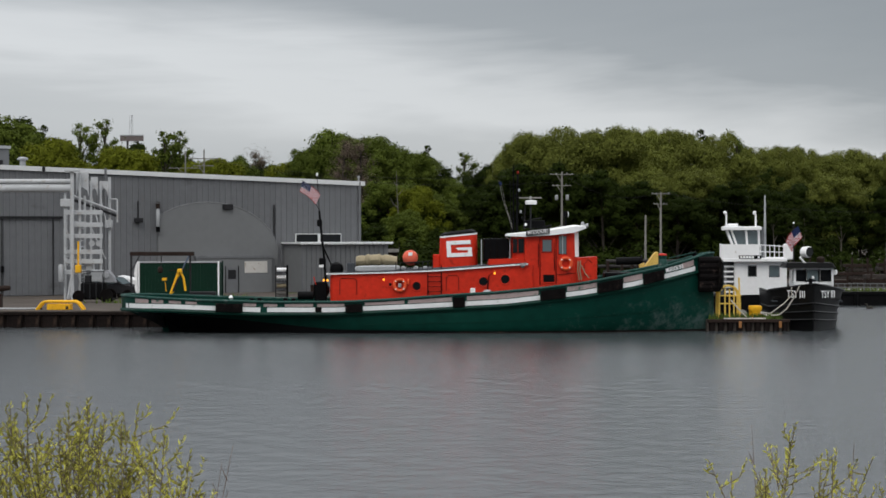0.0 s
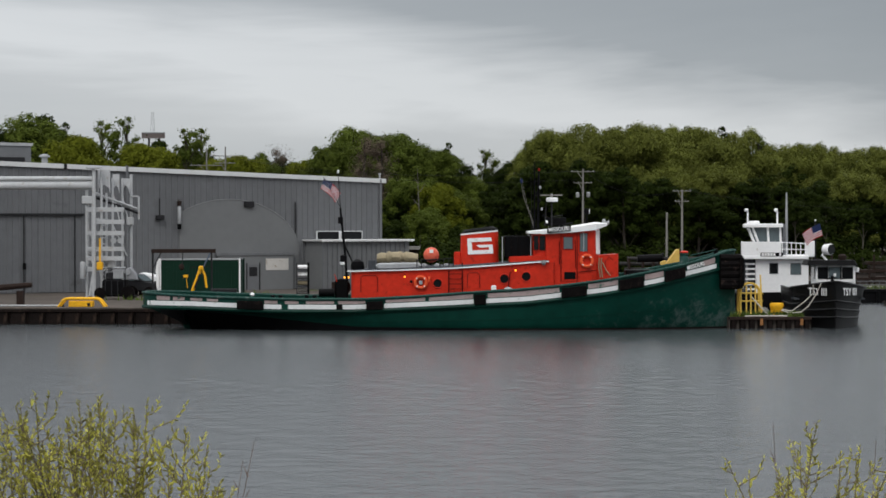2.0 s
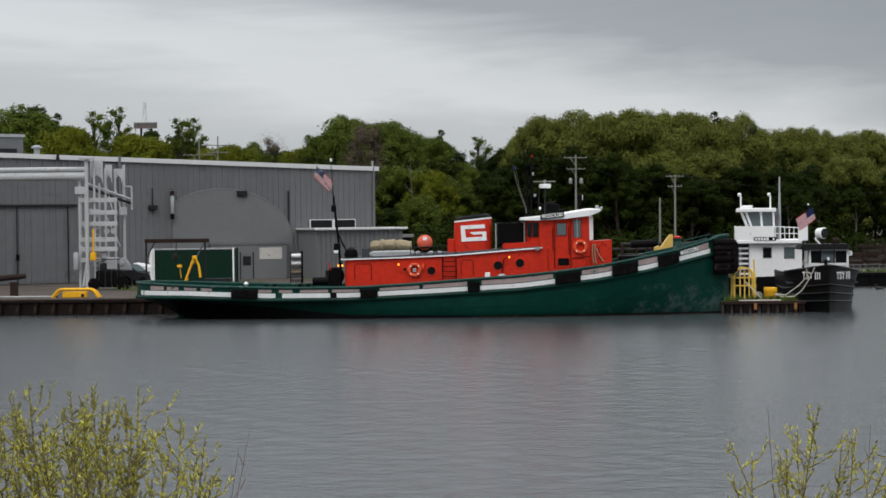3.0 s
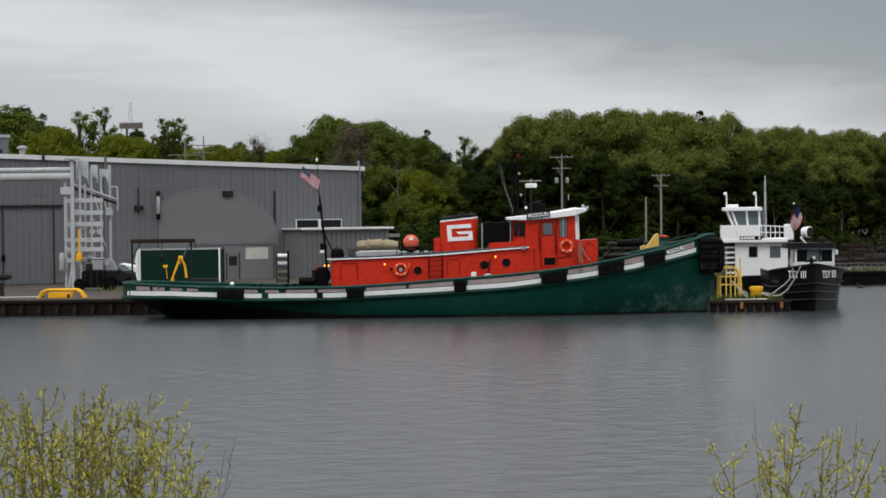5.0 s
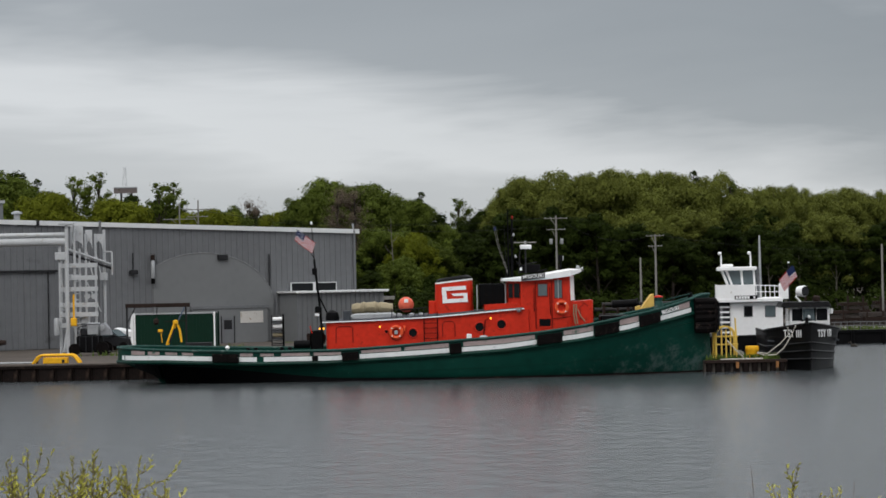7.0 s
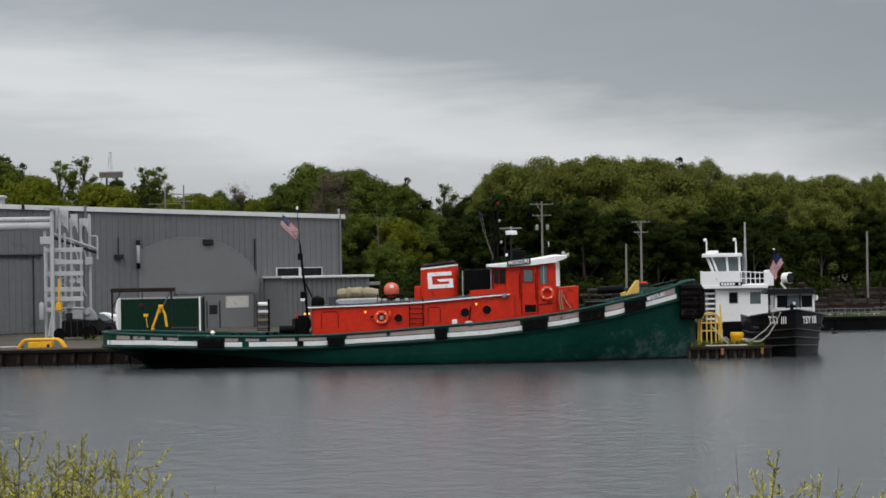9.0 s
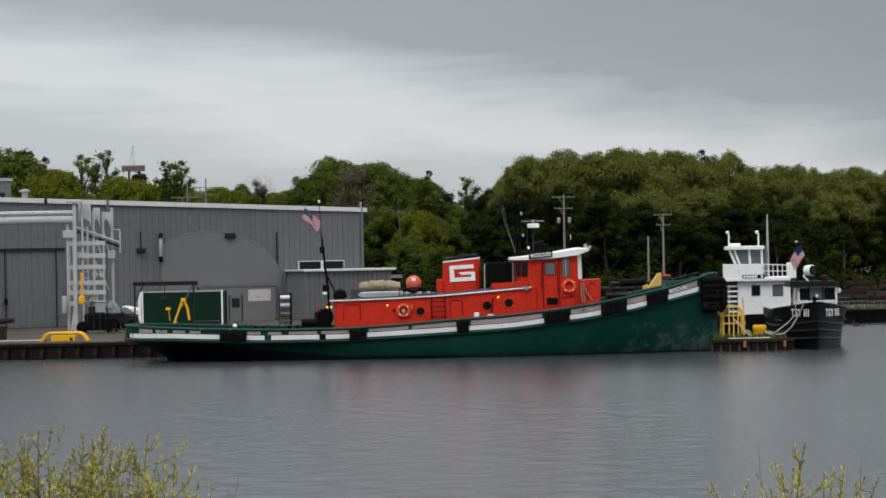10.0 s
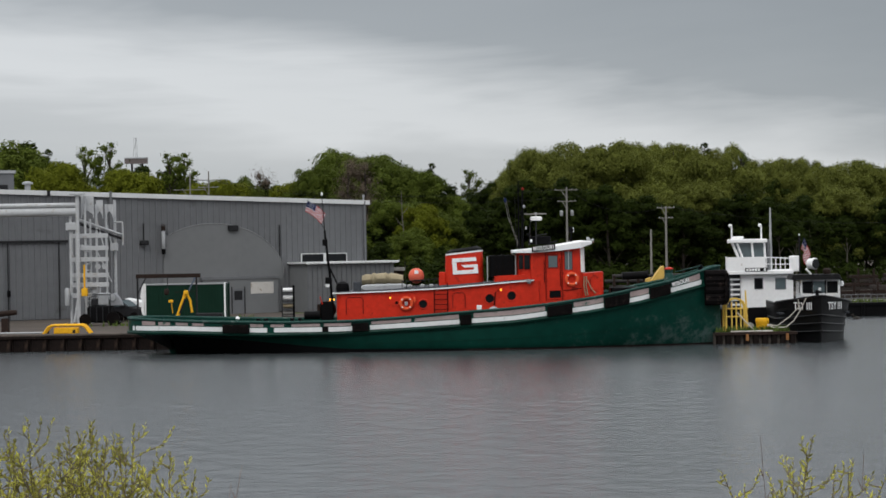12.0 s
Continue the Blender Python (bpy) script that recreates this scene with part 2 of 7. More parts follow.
def box(x0, x1, y0, y1, z0, z1, bm=None):
    bm = bm or bmesh.new()
    v = [bm.verts.new(p) for p in ((x0, y0, z0), (x1, y0, z0), (x1, y1, z0), (x0, y1, z0),
                                   (x0, y0, z1), (x1, y0, z1), (x1, y1, z1), (x0, y1, z1))]
    for f in ((0, 3, 2, 1), (4, 5, 6, 7), (0, 1, 5, 4), (1, 2, 6, 5), (2, 3, 7, 6), (3, 0, 4, 7)):
        bm.faces.new([v[i] for i in f])
    return bm


def prism(outline, y0, y1, bm=None):
    """An outline in x and z, extruded along y."""
    bm = bm or bmesh.new()
    a = [bm.verts.new((x, y0, z)) for x, z in outline]
    b = [bm.verts.new((x, y1, z)) for x, z in outline]
    bm.faces.new(a)
    bm.faces.new(b[::-1])
    for i in range(len(a)):
        j = (i + 1) % len(a)
        bm.faces.new((a[j], a[i], b[i], b[j]))
    return bm


def tube(points, radius, sides=8, bm=None, end=None):
    """A round bar along points, tapering from radius to end."""
    bm = bm or bmesh.new()
    pts = [Vector(p) for p in points]
    end = radius if end is None else end
    rings = []
    for i, p in enumerate(pts):
        d = (pts[min(i + 1, len(pts) - 1)] - pts[max(i - 1, 0)]).normalized()
        side = d.cross(Vector((0, 0, 1)) if abs(d.z) < 0.9 else Vector((1, 0, 0))).normalized()
        up = side.cross(d)
        r = radius + (end - radius) * i / max(1, len(pts) - 1)
        rings.append([bm.verts.new(p + r * (math.cos(a) * side + math.sin(a) * up))
                      for a in (2 * math.pi * k / sides for k in range(sides))])
    for a, b in zip(rings, rings[1:]):
        for k in range(sides):
            bm.faces.new((a[k], a[(k + 1) % sides], b[(k + 1) % sides], b[k]))
    bm.faces.new(rings[0][::-1])
    bm.faces.new(rings[-1])
    return bm


def lathe(profile, centre, axis="z", sides=20, bm=None):
    """Radius and height pairs turned round an axis."""
    bm = bm or bmesh.new()
    rings = []
    for r, h in profile:
        ring = []
        for k in range(sides):
            a = 2 * math.pi * k / sides
            c, s = r * math.cos(a), r * math.sin(a)
            ring.append(bm.verts.new(Vector(centre) + Vector({"z": (c, s, h), "y": (c, h, s), "x": (h, c, s)}[axis])))
        rings.append(ring)
    for a, b in zip(rings, rings[1:]):
        for k in range(sides):
            bm.faces.new((a[k], a[(k + 1) % sides], b[(k + 1) % sides], b[k]))
    bm.faces.new(rings[0][::-1])
    bm.faces.new(rings[-1])
    return bm


def ring(centre, major, minor, axis="y", sides=24, inner=8, bm=None):
    bm = bm or bmesh.new()
    rows = []
    for k in range(sides):
        a = 2 * math.pi * k / sides
        row = []
        for j in range(inner):
            b = 2 * math.pi * j / inner
            r, h = major + minor * math.cos(b), minor * math.sin(b)
            c, s = r * math.cos(a), r * math.sin(a)
            row.append(bm.verts.new(Vector(centre) + Vector({"z": (c, s, h), "y": (c, h, s), "x": (h, c, s)}[axis])))
        rows.append(row)
    for k in range(sides):
        for j in range(inner):
            a, b = rows[k], rows[(k + 1) % sides]
            bm.faces.new((a[j], a[(j + 1) % inner], b[(j + 1) % inner], b[j]))
    return bm


def letters(text, height, material, parent, m, label="painted lettering", name="lettering", wide=1.0):
    cu = bpy.data.curves.new(name, "FONT")
    cu.body, cu.size, cu.extrude, cu.align_x, cu.align_y = text, height * 1.4, 0.006, "CENTER", "CENTER"
    cu.offset, cu.space_character = 0.008, 1.12
    tmp = bpy.data.objects.new(name, cu)
    scene.collection.objects.link(tmp)
    me = bpy.data.meshes.new_from_object(tmp.evaluated_get(bpy.context.evaluated_depsgraph_get()))
    bpy.data.objects.remove(tmp)
    me.transform(Matrix.Diagonal((wide, 1, 1, 1)))
    me.transform(m @ pose(0, 0, 0, 90))
    me.materials.clear()
    return part(name, me, material, parent, label)


FAR = 784 / math.tan(radians(12.5))


def plan(u, v, d):
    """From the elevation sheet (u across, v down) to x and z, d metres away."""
    return (u - 784) * d / FAR, EYE - (v - 414) * d / FAR


def curve(table):
    xs, ys = zip(*table)
    return lambda x: float(np.interp(x, xs, ys))


# ---- water and ground ----
def water_mesh():
    """A flat sheet to the horizon, with real wavelets where the river is seen."""
    rng = np.random.default_rng(17)
    ys = 36 * (157 / 36) ** (np.arange(620) / 619)
    fs = np.linspace(-1, 1, 320)
    x = fs[None, :] * (0.240 * ys[:, None] + 3)
    y = np.repeat(ys[:, None], 320, 1)
    z = np.zeros_like(x)
    for shortest, longest, reach, size in ((0.20, 0.60, 110, 1.2), (0.75, 2.0, 1000, 0.65)):
        fade = np.clip((reach - y) / 40, 0, 1)
        for i in range(15):
            length = shortest * (longest / shortest) ** (i / 14)
            k = 2 * math.pi / length
            a = math.radians(rng.normal(84, 52))
            wobble = 0.9 * np.sin(0.11 * x + 0.07 * y + i) + 0.7 * np.sin(0.05 * x - 0.13 * y + 2 * i)
            z += fade * size * WAVE / k * np.sin(k * (math.cos(a) * x + math.sin(a) * y) + wobble * 2 + rng.uniform(0, 6.28))
    gust = 0.8 + 0.25 * np.sin(0.09 * x + 0.05 * y + 1) * np.sin(0.16 * y - 0.03 * x)
    z *= gust
    verts = np.stack([x, y, z], 2).reshape(-1, 3)
    n = np.arange(619 * 320).reshape(619, 320)[:, :-1].reshape(-1)
    faces = np.stack([n, n + 1, n + 321, n + 320], 1)
    base = len(verts)
    flat = np.array([(-2500, -2500, -0.14), (2500, -2500, -0.14), (2500, 2500, -0.14), (-2500, 2500, -0.14)])
    me = bpy.data.meshes.new("water")
    me.from_pydata(np.vstack([verts, flat]).tolist(), [], faces.tolist() + [[base, base + 1, base + 2, base + 3]])
    me.shade_smooth()
    return me


WAVE = 0.015
water = single("water", water_mesh(), WATER, pose(0, 0, 0), "dark grey rippled river water", "water", kind="structure")

QUAY = 118.0


def slab(name, outline, z0, z1, material, label, category):
    bm = bmesh.new()
    a = [bm.verts.new((x, y, z1)) for x, y in outline]
    b = [bm.verts.new((x, y, z0)) for x, y in outline]
    bm.faces.new(a)
    bm.faces.new(b[::-1])
    for i in range(len(a)):
        j = (i + 1) % len(a)
        bm.faces.new((a[i], b[i], b[j], a[j]))
    return single(name, bm, material, pose(0, 0, 0), label, category, kind="structure")


slab("ground", [(-2400, QUAY + 0.6), (14.5, QUAY + 0.6), (14.5, 138), (21, 153), (60, 153), (2400, 175), (2400, 2450), (-2400, 2450)],
     -1.5, 1.0, GROUND, "level gravel yard with patches of grass", "ground")
slab("pavement", [(14.9, 112.7), (19.5, 112.7), (19.3, 115.4), (14.9, 115.6)], -1.5, 0.64, GROUND, "short earth-topped pier beside the slip", "pier")
slab("ground_bank", [(-120, -60), (120, -60), (120, 13), (60, 16), (-60, 16), (-120, 13)], -1.0, 3.2, GROUND, "raised near river bank with rough grass", "ground")


# ---- the grey boatyard shed ----
WX, WY, WTURN = -32.15, 145.0, math.atan2(15, 25.65)
WC, WS = math.cos(WTURN), math.sin(WTURN)


def on_wall(u, v):
    """Elevation sheet to the shed's wall: along it and up from the yard."""
    k = (u - 784) / FAR
    s = (k * WY - WX) / (WC - k * WS)
    return s, EYE - (v - 414) * (WY + WS * s) / FAR - 1.0


def on_wall_box(u0, u1, v0, v1, out0, out1, bm=None):
    (s0, z1), (s1, z0) = on_wall(u0, v0), on_wall(u1, v1)
    return box(s0, s1, -out1, -out0, z0, z1, bm)


def build_shed():
    shed = thing("boatyard_shed", pose(WX, WY, 1.0, 0, 0, math.degrees(WTURN)), "large grey ribbed metal boatyard shed with pale roof trim", "building")
    s_end, top_end = on_wall(640, 326)
    s_a, top_a = on_wall(0, 296)
    slope = (top_end - top_a) / (s_end - s_a)
    top = lambda s: top_a + slope * (s - s_a)
    s_start = -14.0
    # walls behind the cladding, and the roof
    part("wall", prism([(s_start, 0), (s_end, 0), (s_end, top(s_end)), (s_start, top(s_start))], 0.12, 0.3), SMOOTH, shed)
    part("wall", prism([(s_end - 0.25, 0), (s_end, 0), (s_end, top(s_end)), (s_end - 0.25, top(s_end))], 0.3, 22), SMOOTH, shed)
    part("wall", prism([(s_start, 0), (s_end, 0), (s_end, top(s_end)), (s_start, top(s_start))], 22, 22.2), SMOOTH, shed)
    part("roof", prism([(s_start - 0.2, top(s_start)), (s_end + 0.2, top(s_end)), (s_end + 0.2, top(s_end) + 0.14), (s_start - 0.2, top(s_start) + 0.14)], 0.0, 22.3), GALV, shed)
    part("fascia", prism([(s_start - 0.2, top(s_start) - 0.12), (s_end + 0.25, top(s_end) - 0.12), (s_end + 0.25, top(s_end) + 0.22), (s_start - 0.2, top(s_start) + 0.22)], -0.14, -0.02), TRIM, shed, "pale roof edge trim")
    # ribbed sheets
    n = 46
    w = (s_end - s_start) / n
    for i in range(n):
        s0 = s_start + i * w
        bm = bmesh.new()
        ribs = []
        for r in range(2):
            b0 = s0 + r * w / 2
            for ds, dy in ((0.0, 0.0), (0.035, -0.06), (0.10, -0.06), (0.135, 0.0)):
                ribs.append((b0 + ds, dy))
        ribs.append((s0 + w - 0.012, 0.0))
        a = [bm.verts.new((x, 0.06 + y, 0.05)) for x, y in ribs]
        b = [bm.verts.new((x, 0.06 + y, top(x) - 0.1)) for x, y in ribs]
        for k in range(len(a) - 1):
            bm.faces.new((a[k], a[k + 1], b[k + 1], b[k]))
        part("panel", bm, GREY, shed)
    # filled-in round arch
    outline = []
    for k in range(0, 25):
        a = math.pi * (1 - k / 24)
        u, v = 365 + 126 * math.cos(a), 450 - 93 * math.sin(a)
        if u > 279:
            outline.append(on_wall(u, v))
    outline = [(on_wall(279, 450)[0], outline[0][1])] + outline + [(on_wall(491, 450)[0], 0.05), (on_wall(279, 450)[0], 0.05)]
    part("arch_panel", prism(outline, -0.10, 0.02), SMOOTH, shed, "smooth grey sheeting filling an old round arch")
    rim = [(x, -0.11, z) for x, z in outline[1:-2]]
    part("arch_trim", tube(rim, 0.03, 5), mat("pale_grey_edge", (0.22, 0.225, 0.23), 0.6), shed)
    # vestibule with its door and sign
    vest = part("vestibule", on_wall_box(343, 477, 455, 535, 0.1, 0.5), SMOOTH, shed, "plain grey box porch", bevel=0.02)
    door = part("door", on_wall_box(395, 416, 473, 535, 0.5, 0.54), GREY, vest, "grey door")
    part("sign", on_wall_box(428, 468, 462, 482, 0.5, 0.53), mat("weathered_white_board", (0.50, 0.48, 0.45), 0.8, vary=0.1, stain=(0.3, 0.25, 0.2), stain_size=0.4), vest, "weathered white sign board")
    part("cornice", on_wall_box(341, 479, 452, 456, 0.08, 0.56), GREY, vest)
    part("door_frame", on_wall_box(393.6, 394.8, 470, 535, 0.5, 0.57), STEEL, vest)
    part("door_frame", on_wall_box(416.4, 417.6, 470, 535, 0.5, 0.57), STEEL, vest)
    part("door_window", on_wall_box(398.5, 412.5, 477, 493, 0.54, 0.56), STEEL, vest)
    # strip window
    window = part("window", on_wall_box(522, 603, 413, 432, 0.02, 0.12), TRIM, shed, "white framed strip window")
    part("pane", on_wall_box(523.5, 561, 414.5, 431, 0.12, 0.14), GLASS, window)
    part("pane", on_wall_box(566, 601.5, 414.5, 431, 0.12, 0.14), GLASS, window)
    # sliding door at the far end: head rail and edges
    part("door_rail", on_wall_box(-120, 110, 381, 386, 0.0, 0.14), STEEL, shed, "dark sliding door track")
    part("door_edge", on_wall_box(93, 94.2, 386, 528, 0.0, 0.08), STEEL, shed)
    part("door_edge", on_wall_box(2.4, 3.6, 386, 528, 0.0, 0.08), STEEL, shed)
    part("door_handle", on_wall_box(1, 6, 470, 481, 0.0, 0.2), BLACK, shed)
    # fittings on the wall
    part("downpipe", on_wall_box(634, 637, 322, 440, 0.02, 0.14), GREY, shed)
    part("downpipe", on_wall_box(184, 188, 297, 525, 0.02, 0.18), GREY, shed)
    part("conduit", on_wall_box(484, 485.4, 362, 418, 0.0, 0.10), STEEL, shed)
    part("conduit", on_wall_box(243.4, 245, 355, 385, 0.0, 0.06), STEEL, shed)
    (s, z), (_, z2) = on_wall(277, 358), on_wall(277, 402)
    part("vent_pipe", lathe([(0.10, z2), (0.14, z2 + 0.05), (0.14, z - 0.55), (0.10, z - 0.5), (0.10, z - 0.1), (0.16, z - 0.08), (0.16, z)], (s, -0.3, 0), sides=12), GALV, shed, "galvanised exhaust pipe", smooth=True)
    part("pipe_hood", lathe([(0.13, z2 - 0.35), (0.15, z2 - 0.3), (0.15, z2 + 0.06)], (s, -0.3, 0), sides=12), BLACK, shed, "sooty pipe end", smooth=True)
    part("pipe_cap", lathe([(0.15, z - 0.45), (0.16, z - 0.4), (0.16, z + 0.02)], (s, -0.3, 0), sides=12), BROWN, shed, "rusty pipe cap", smooth=True)
    for u0, u1, v0, v1 in ((237, 251, 385, 393), (393, 410, 361, 371), (74, 78, 294, 303)):
        part("flood_lamp", on_wall_box(u0, u1, v0, v1, 0.0, 0.35), STEEL, shed, "dark wall lamp", bevel=0.04)
    s, z = on_wall(638, 314)
    part("roof_vent", lathe([(0.07, z - 0.3), (0.07, z), (0.1, z), (0.1, z + 0.15)], (s, 0.3, 0), sides=10), GALV, shed)
    # roof plant at the far end
    s0, z0 = on_wall(-40, 285)
    s1, z1 = on_wall(40, 262)
    unit = part("rooftop_unit", box(s0, s1, 3.0, 6.0, z0 - 0.9, z1 + 0.1), GREY, shed, "grey rooftop ventilation housing", bevel=0.03)
    part("cover", box(s0 - 0.1, s1 + 0.1, 2.9, 6.1, z1 + 0.1, z1 + 0.32), GALV, unit)
    part("louvre", box(s0, s1 - 0.5, 2.96, 3.0, z0 - 0.3, z0 + 0.25), STEEL, unit)
    s, z = on_wall(50, 286)
    part("roof_ventilator", lathe([(0.22, z - 0.5), (0.22, z + 0.18), (0.4, z + 0.2), (0.4, z + 0.32), (0.15, z + 0.42)], (s, 1.2, 0), sides=14), GALV, shed, "round roof ventilator", smooth=True)
    # lean-to
    (a, ztop), (b, _) = on_wall(503, 433), on_wall(655, 433)
    lean = part("lean_to", box(a, b, -3.0, 0.0, 0, ztop), SMOOTH, shed, "low grey ribbed lean-to")
    for i in range(18):
        s0 = a + (b - a) * i / 18
        part("rib", box(s0, s0 + 0.09, -3.11, -3.0, 0.0, ztop - 0.05), GREY, lean)
    pts, n = [], 44
    for k in range(n + 1):
        x = a - 0.25 + (b - a + 0.55) * k / n
        pts.append((x, ztop + (0.02 if k % 2 else 0.09)))
    crest = [(x, z + 0.13) for x, z in reversed(pts)]
    part("lean_to_roof", prism(pts + crest, -3.35, 0.0), TRIM, lean, "pale corrugated lean-to roof sheet")
    return shed


build_shed()


def shed_end():
    x0, z1 = plan(655, 441, 162)
    x1, _ = plan(703, 441, 162)
    s = thing("lumber_shelter", pose(x0, 162, 1.0), "small dark brown open timber shelter", "shelter")
    h = z1 - 1.0
    part("roof", box(-0.1, x1 - x0 + 0.1, -0.2, 2.5, h - 0.25, h), WOODGREY, s, "weathered flat roof")
    part("back_wall", box(0, x1 - x0, 2.3, 2.4, 0, h - 0.25), BROWN, s)
    for x in (0.05, x1 - x0 - 0.15):
        part("post", box(x, x + 0.14, 0, 0.14, 0, h - 0.25), BROWN, s)


shed_end()

# ---- the red and green tug ----
TD = 113.7
SC = 111.0 / FAR


def tx(u):
    return (u - 784) * SC


def tz(v):
    return EYE - (v - 414) * SC


SHEER = curve([(tx(u), tz(v)) for u, v in ((218, 525), (350, 531), (488, 535), (611, 534.5), (700, 530), (788, 523.5), (880, 518), (961, 510.5), (1030, 502), (1088, 492), (1175, 475), (1220, 463), (1262, 450))])
GUARD = curve([(tx(u), tz(v)) for u, v in ((214, 549), (301, 549), (450, 555), (591, 555.5), (740, 549), (895, 541), (1028, 526), (1121, 511), (1208, 491), (1264, 478))])
XS, XB = (216 - 784) * TD / FAR, (1263 - 784) * TD / FAR
HALF = 3.2


def deck_half(x):
    if x < XS + 4.5:
        return HALF * math.sqrt(max(0.0, 1 - ((XS + 4.5 - x) / 4.5) ** 2))
    if x > 3:
        return HALF * max(0.0, 1 - ((x - 3) / (XB - 3)) ** 2.6) ** 0.75
    return HALF


def water_half(x):
    a = tx(285)
    if x < a + 13:
        return (HALF - 0.2) * max(0.0, 1 - ((a + 13 - x) / 13) ** 2) ** 0.8 if x > a else 0.0
    if x > 1:
        return (HALF - 0.2) * max(0.0, 1 - ((x - 1) / (XB - 1)) ** 1.9) ** 0.85
    return HALF - 0.2


def side(x, z):
    g = GUARD(x)
    low = 0.0 if x > tx(285) else g * ((tx(285) - x) / (tx(285) - XS)) ** 0.8
    if z >= g:
        return deck_half(x)
    f = min(1.0, max(0.0, (z - low) / max(0.05, g - low)))
    bend = 0.8 + 1.6 * min(1.0, max(0.0, (-4.0 - x) / 6.0))
    return water_half(x) + (deck_half(x) - water_half(x)) * f ** bend


def along(x0, x1, n):
    return [x0 + (x1 - x0) * k / n for k in range(n + 1)]


def band(x0, x1, lower, upper, out=0.03, thick=0.05, n=None):
    """A strip that lies on the hull's near side, between two heights."""
    n = n or max(2, int((x1 - x0) / 0.4))
    bm = bmesh.new()
    rows = []
    for x in along(x0, x1, n):
        za, zb = lower(x), upper(x)
        rows.append([bm.verts.new(p) for p in ((x, -side(x, za) - out, za), (x, -side(x, zb) - out, zb),
                                               (x, -side(x, zb) + thick, zb), (x, -side(x, za) + thick, za))])
    for a, b in zip(rows, rows[1:]):
        for k in range(4):
            bm.faces.new((a[k], a[(k + 1) % 4], b[(k + 1) % 4], b[k]))
    bm.faces.new(rows[0][::-1])
    bm.faces.new(rows[-1])
    return bm


def hull_mesh():
    bm = bmesh.new()
    xs = [XS + 0.002 + 0.6 * (k / 6) ** 2 for k in range(6)] + along(XS + 0.62, XB - 0.7, 60) + [XB - 0.7 + 0.698 * (1 - (1 - k / 6) ** 2) for k in range(1, 7)]
    rows = []
    for x in xs:
        g, s = GUARD(x), SHEER(x)
        low = -1.2 if x > tx(285) else g * ((tx(285) - x) / (tx(285) - XS)) ** 0.8
        zs = [low + (g - low) * k / 7 for k in range(8)] + [g + 0.02, g + (s - g) * 0.5, s]
        near = [(-(side(x, max(z, 0.0 if x > tx(285) else z)) * (1.0 if z >= 0 else 1 + 0.5 * z)), z) for z in zs]
        inner_half = max(0.0, deck_half(x) - 0.12)
        inner = [(-inner_half, s), (-inner_half, s - 0.75)]
        prof = near + inner + [(-y, z) for y, z in reversed(near + inner)]
        rows.append([bm.verts.new((x, y, z)) for y, z in prof])
    for a, b in zip(rows, rows[1:]):
        for k in range(len(a)):
            bm.faces.new((a[k], a[(k + 1) % len(a)], b[(k + 1) % len(a)], b[k]))
    bm.faces.new(rows[0][::-1])
    bm.faces.new(rows[-1])
    bmesh.ops.remove_doubles(bm, verts=bm.verts, dist=0.002)
    return bm


def rounded(x0, x1, half, r_aft, r_fore, n=5):
    """Plan outline of a deckhouse with rounded corners, aft to fore."""
    pts = []
    for cx, cy, r, a0 in ((x0 + r_aft, -half + r_aft, r_aft, 180), (x1 - r_fore, -half + r_fore, r_fore, 270), (x1 - r_fore, half - r_fore, r_fore, 0), (x0 + r_aft, half - r_aft, r_aft, 90)):
        for k in range(n + 1):
            a = radians(a0 + 90 * k / n)
            pts.append((cx + r * math.cos(a), cy + r * math.sin(a)))
    return pts


def house(outline, base, top, lean=0.0):
    """Upright walls on a plan outline, between two heights that may vary along x; lean narrows the top."""
    bm = bmesh.new()
    cx = sum(x for x, _ in outline) / len(outline)
    a = [bm.verts.new((x, y, base(x))) for x, y in outline]
    b = [bm.verts.new((cx + (x - cx) * (1 - lean), y * (1 - lean), top(x))) for x, y in outline]
    bm.faces.new(a[::-1])
    bm.faces.new(b)
    for i in range(len(a)):
        j = (i + 1) % len(a)
        bm.faces.new((a[i], a[j], b[j], b[i]))
    return bm


def dense(outline, step=0.5):
    out = []
    for (x0, y0), (x1, y1) in zip(outline, outline[1:] + outline[:1]):
        n = max(1, int(math.hypot(x1 - x0, y1 - y0) / step))
        out += [(x0 + (x1 - x0) * k / n, y0 + (y1 - y0) * k / n) for k in range(n)]
    return out


def porthole(parent, u, v, r, y, d=0.0):
    p = part("porthole", lathe([(r * SC * 0.86, 0.0), (r * SC * 0.86, -0.02)], (tx(u), y, tz(v)), "y", 20), GLASS, parent, "dark round porthole")
    part("rim", ring((tx(u), y - 0.02, tz(v)), r * SC * 0.92, 0.035), RED, p, smooth=True)


def lifebuoy(parent, u, v, y):
    buoy = part("lifebuoy", ring((tx(u), y, tz(v)), 0.31, 0.09), ORANGE, parent, "orange ring lifebuoy", smooth=True)
    for a in (45, 135, 225, 315):
        c, s = math.cos(radians(a)), math.sin(radians(a))
        part("band", lathe([(0.02, -0.095), (0.04, -0.095), (0.04, 0.095), (0.02, 0.095)], (tx(u) + 0.31 * c, y, tz(v) + 0.31 * s), "y", 8), WHITE, buoy)


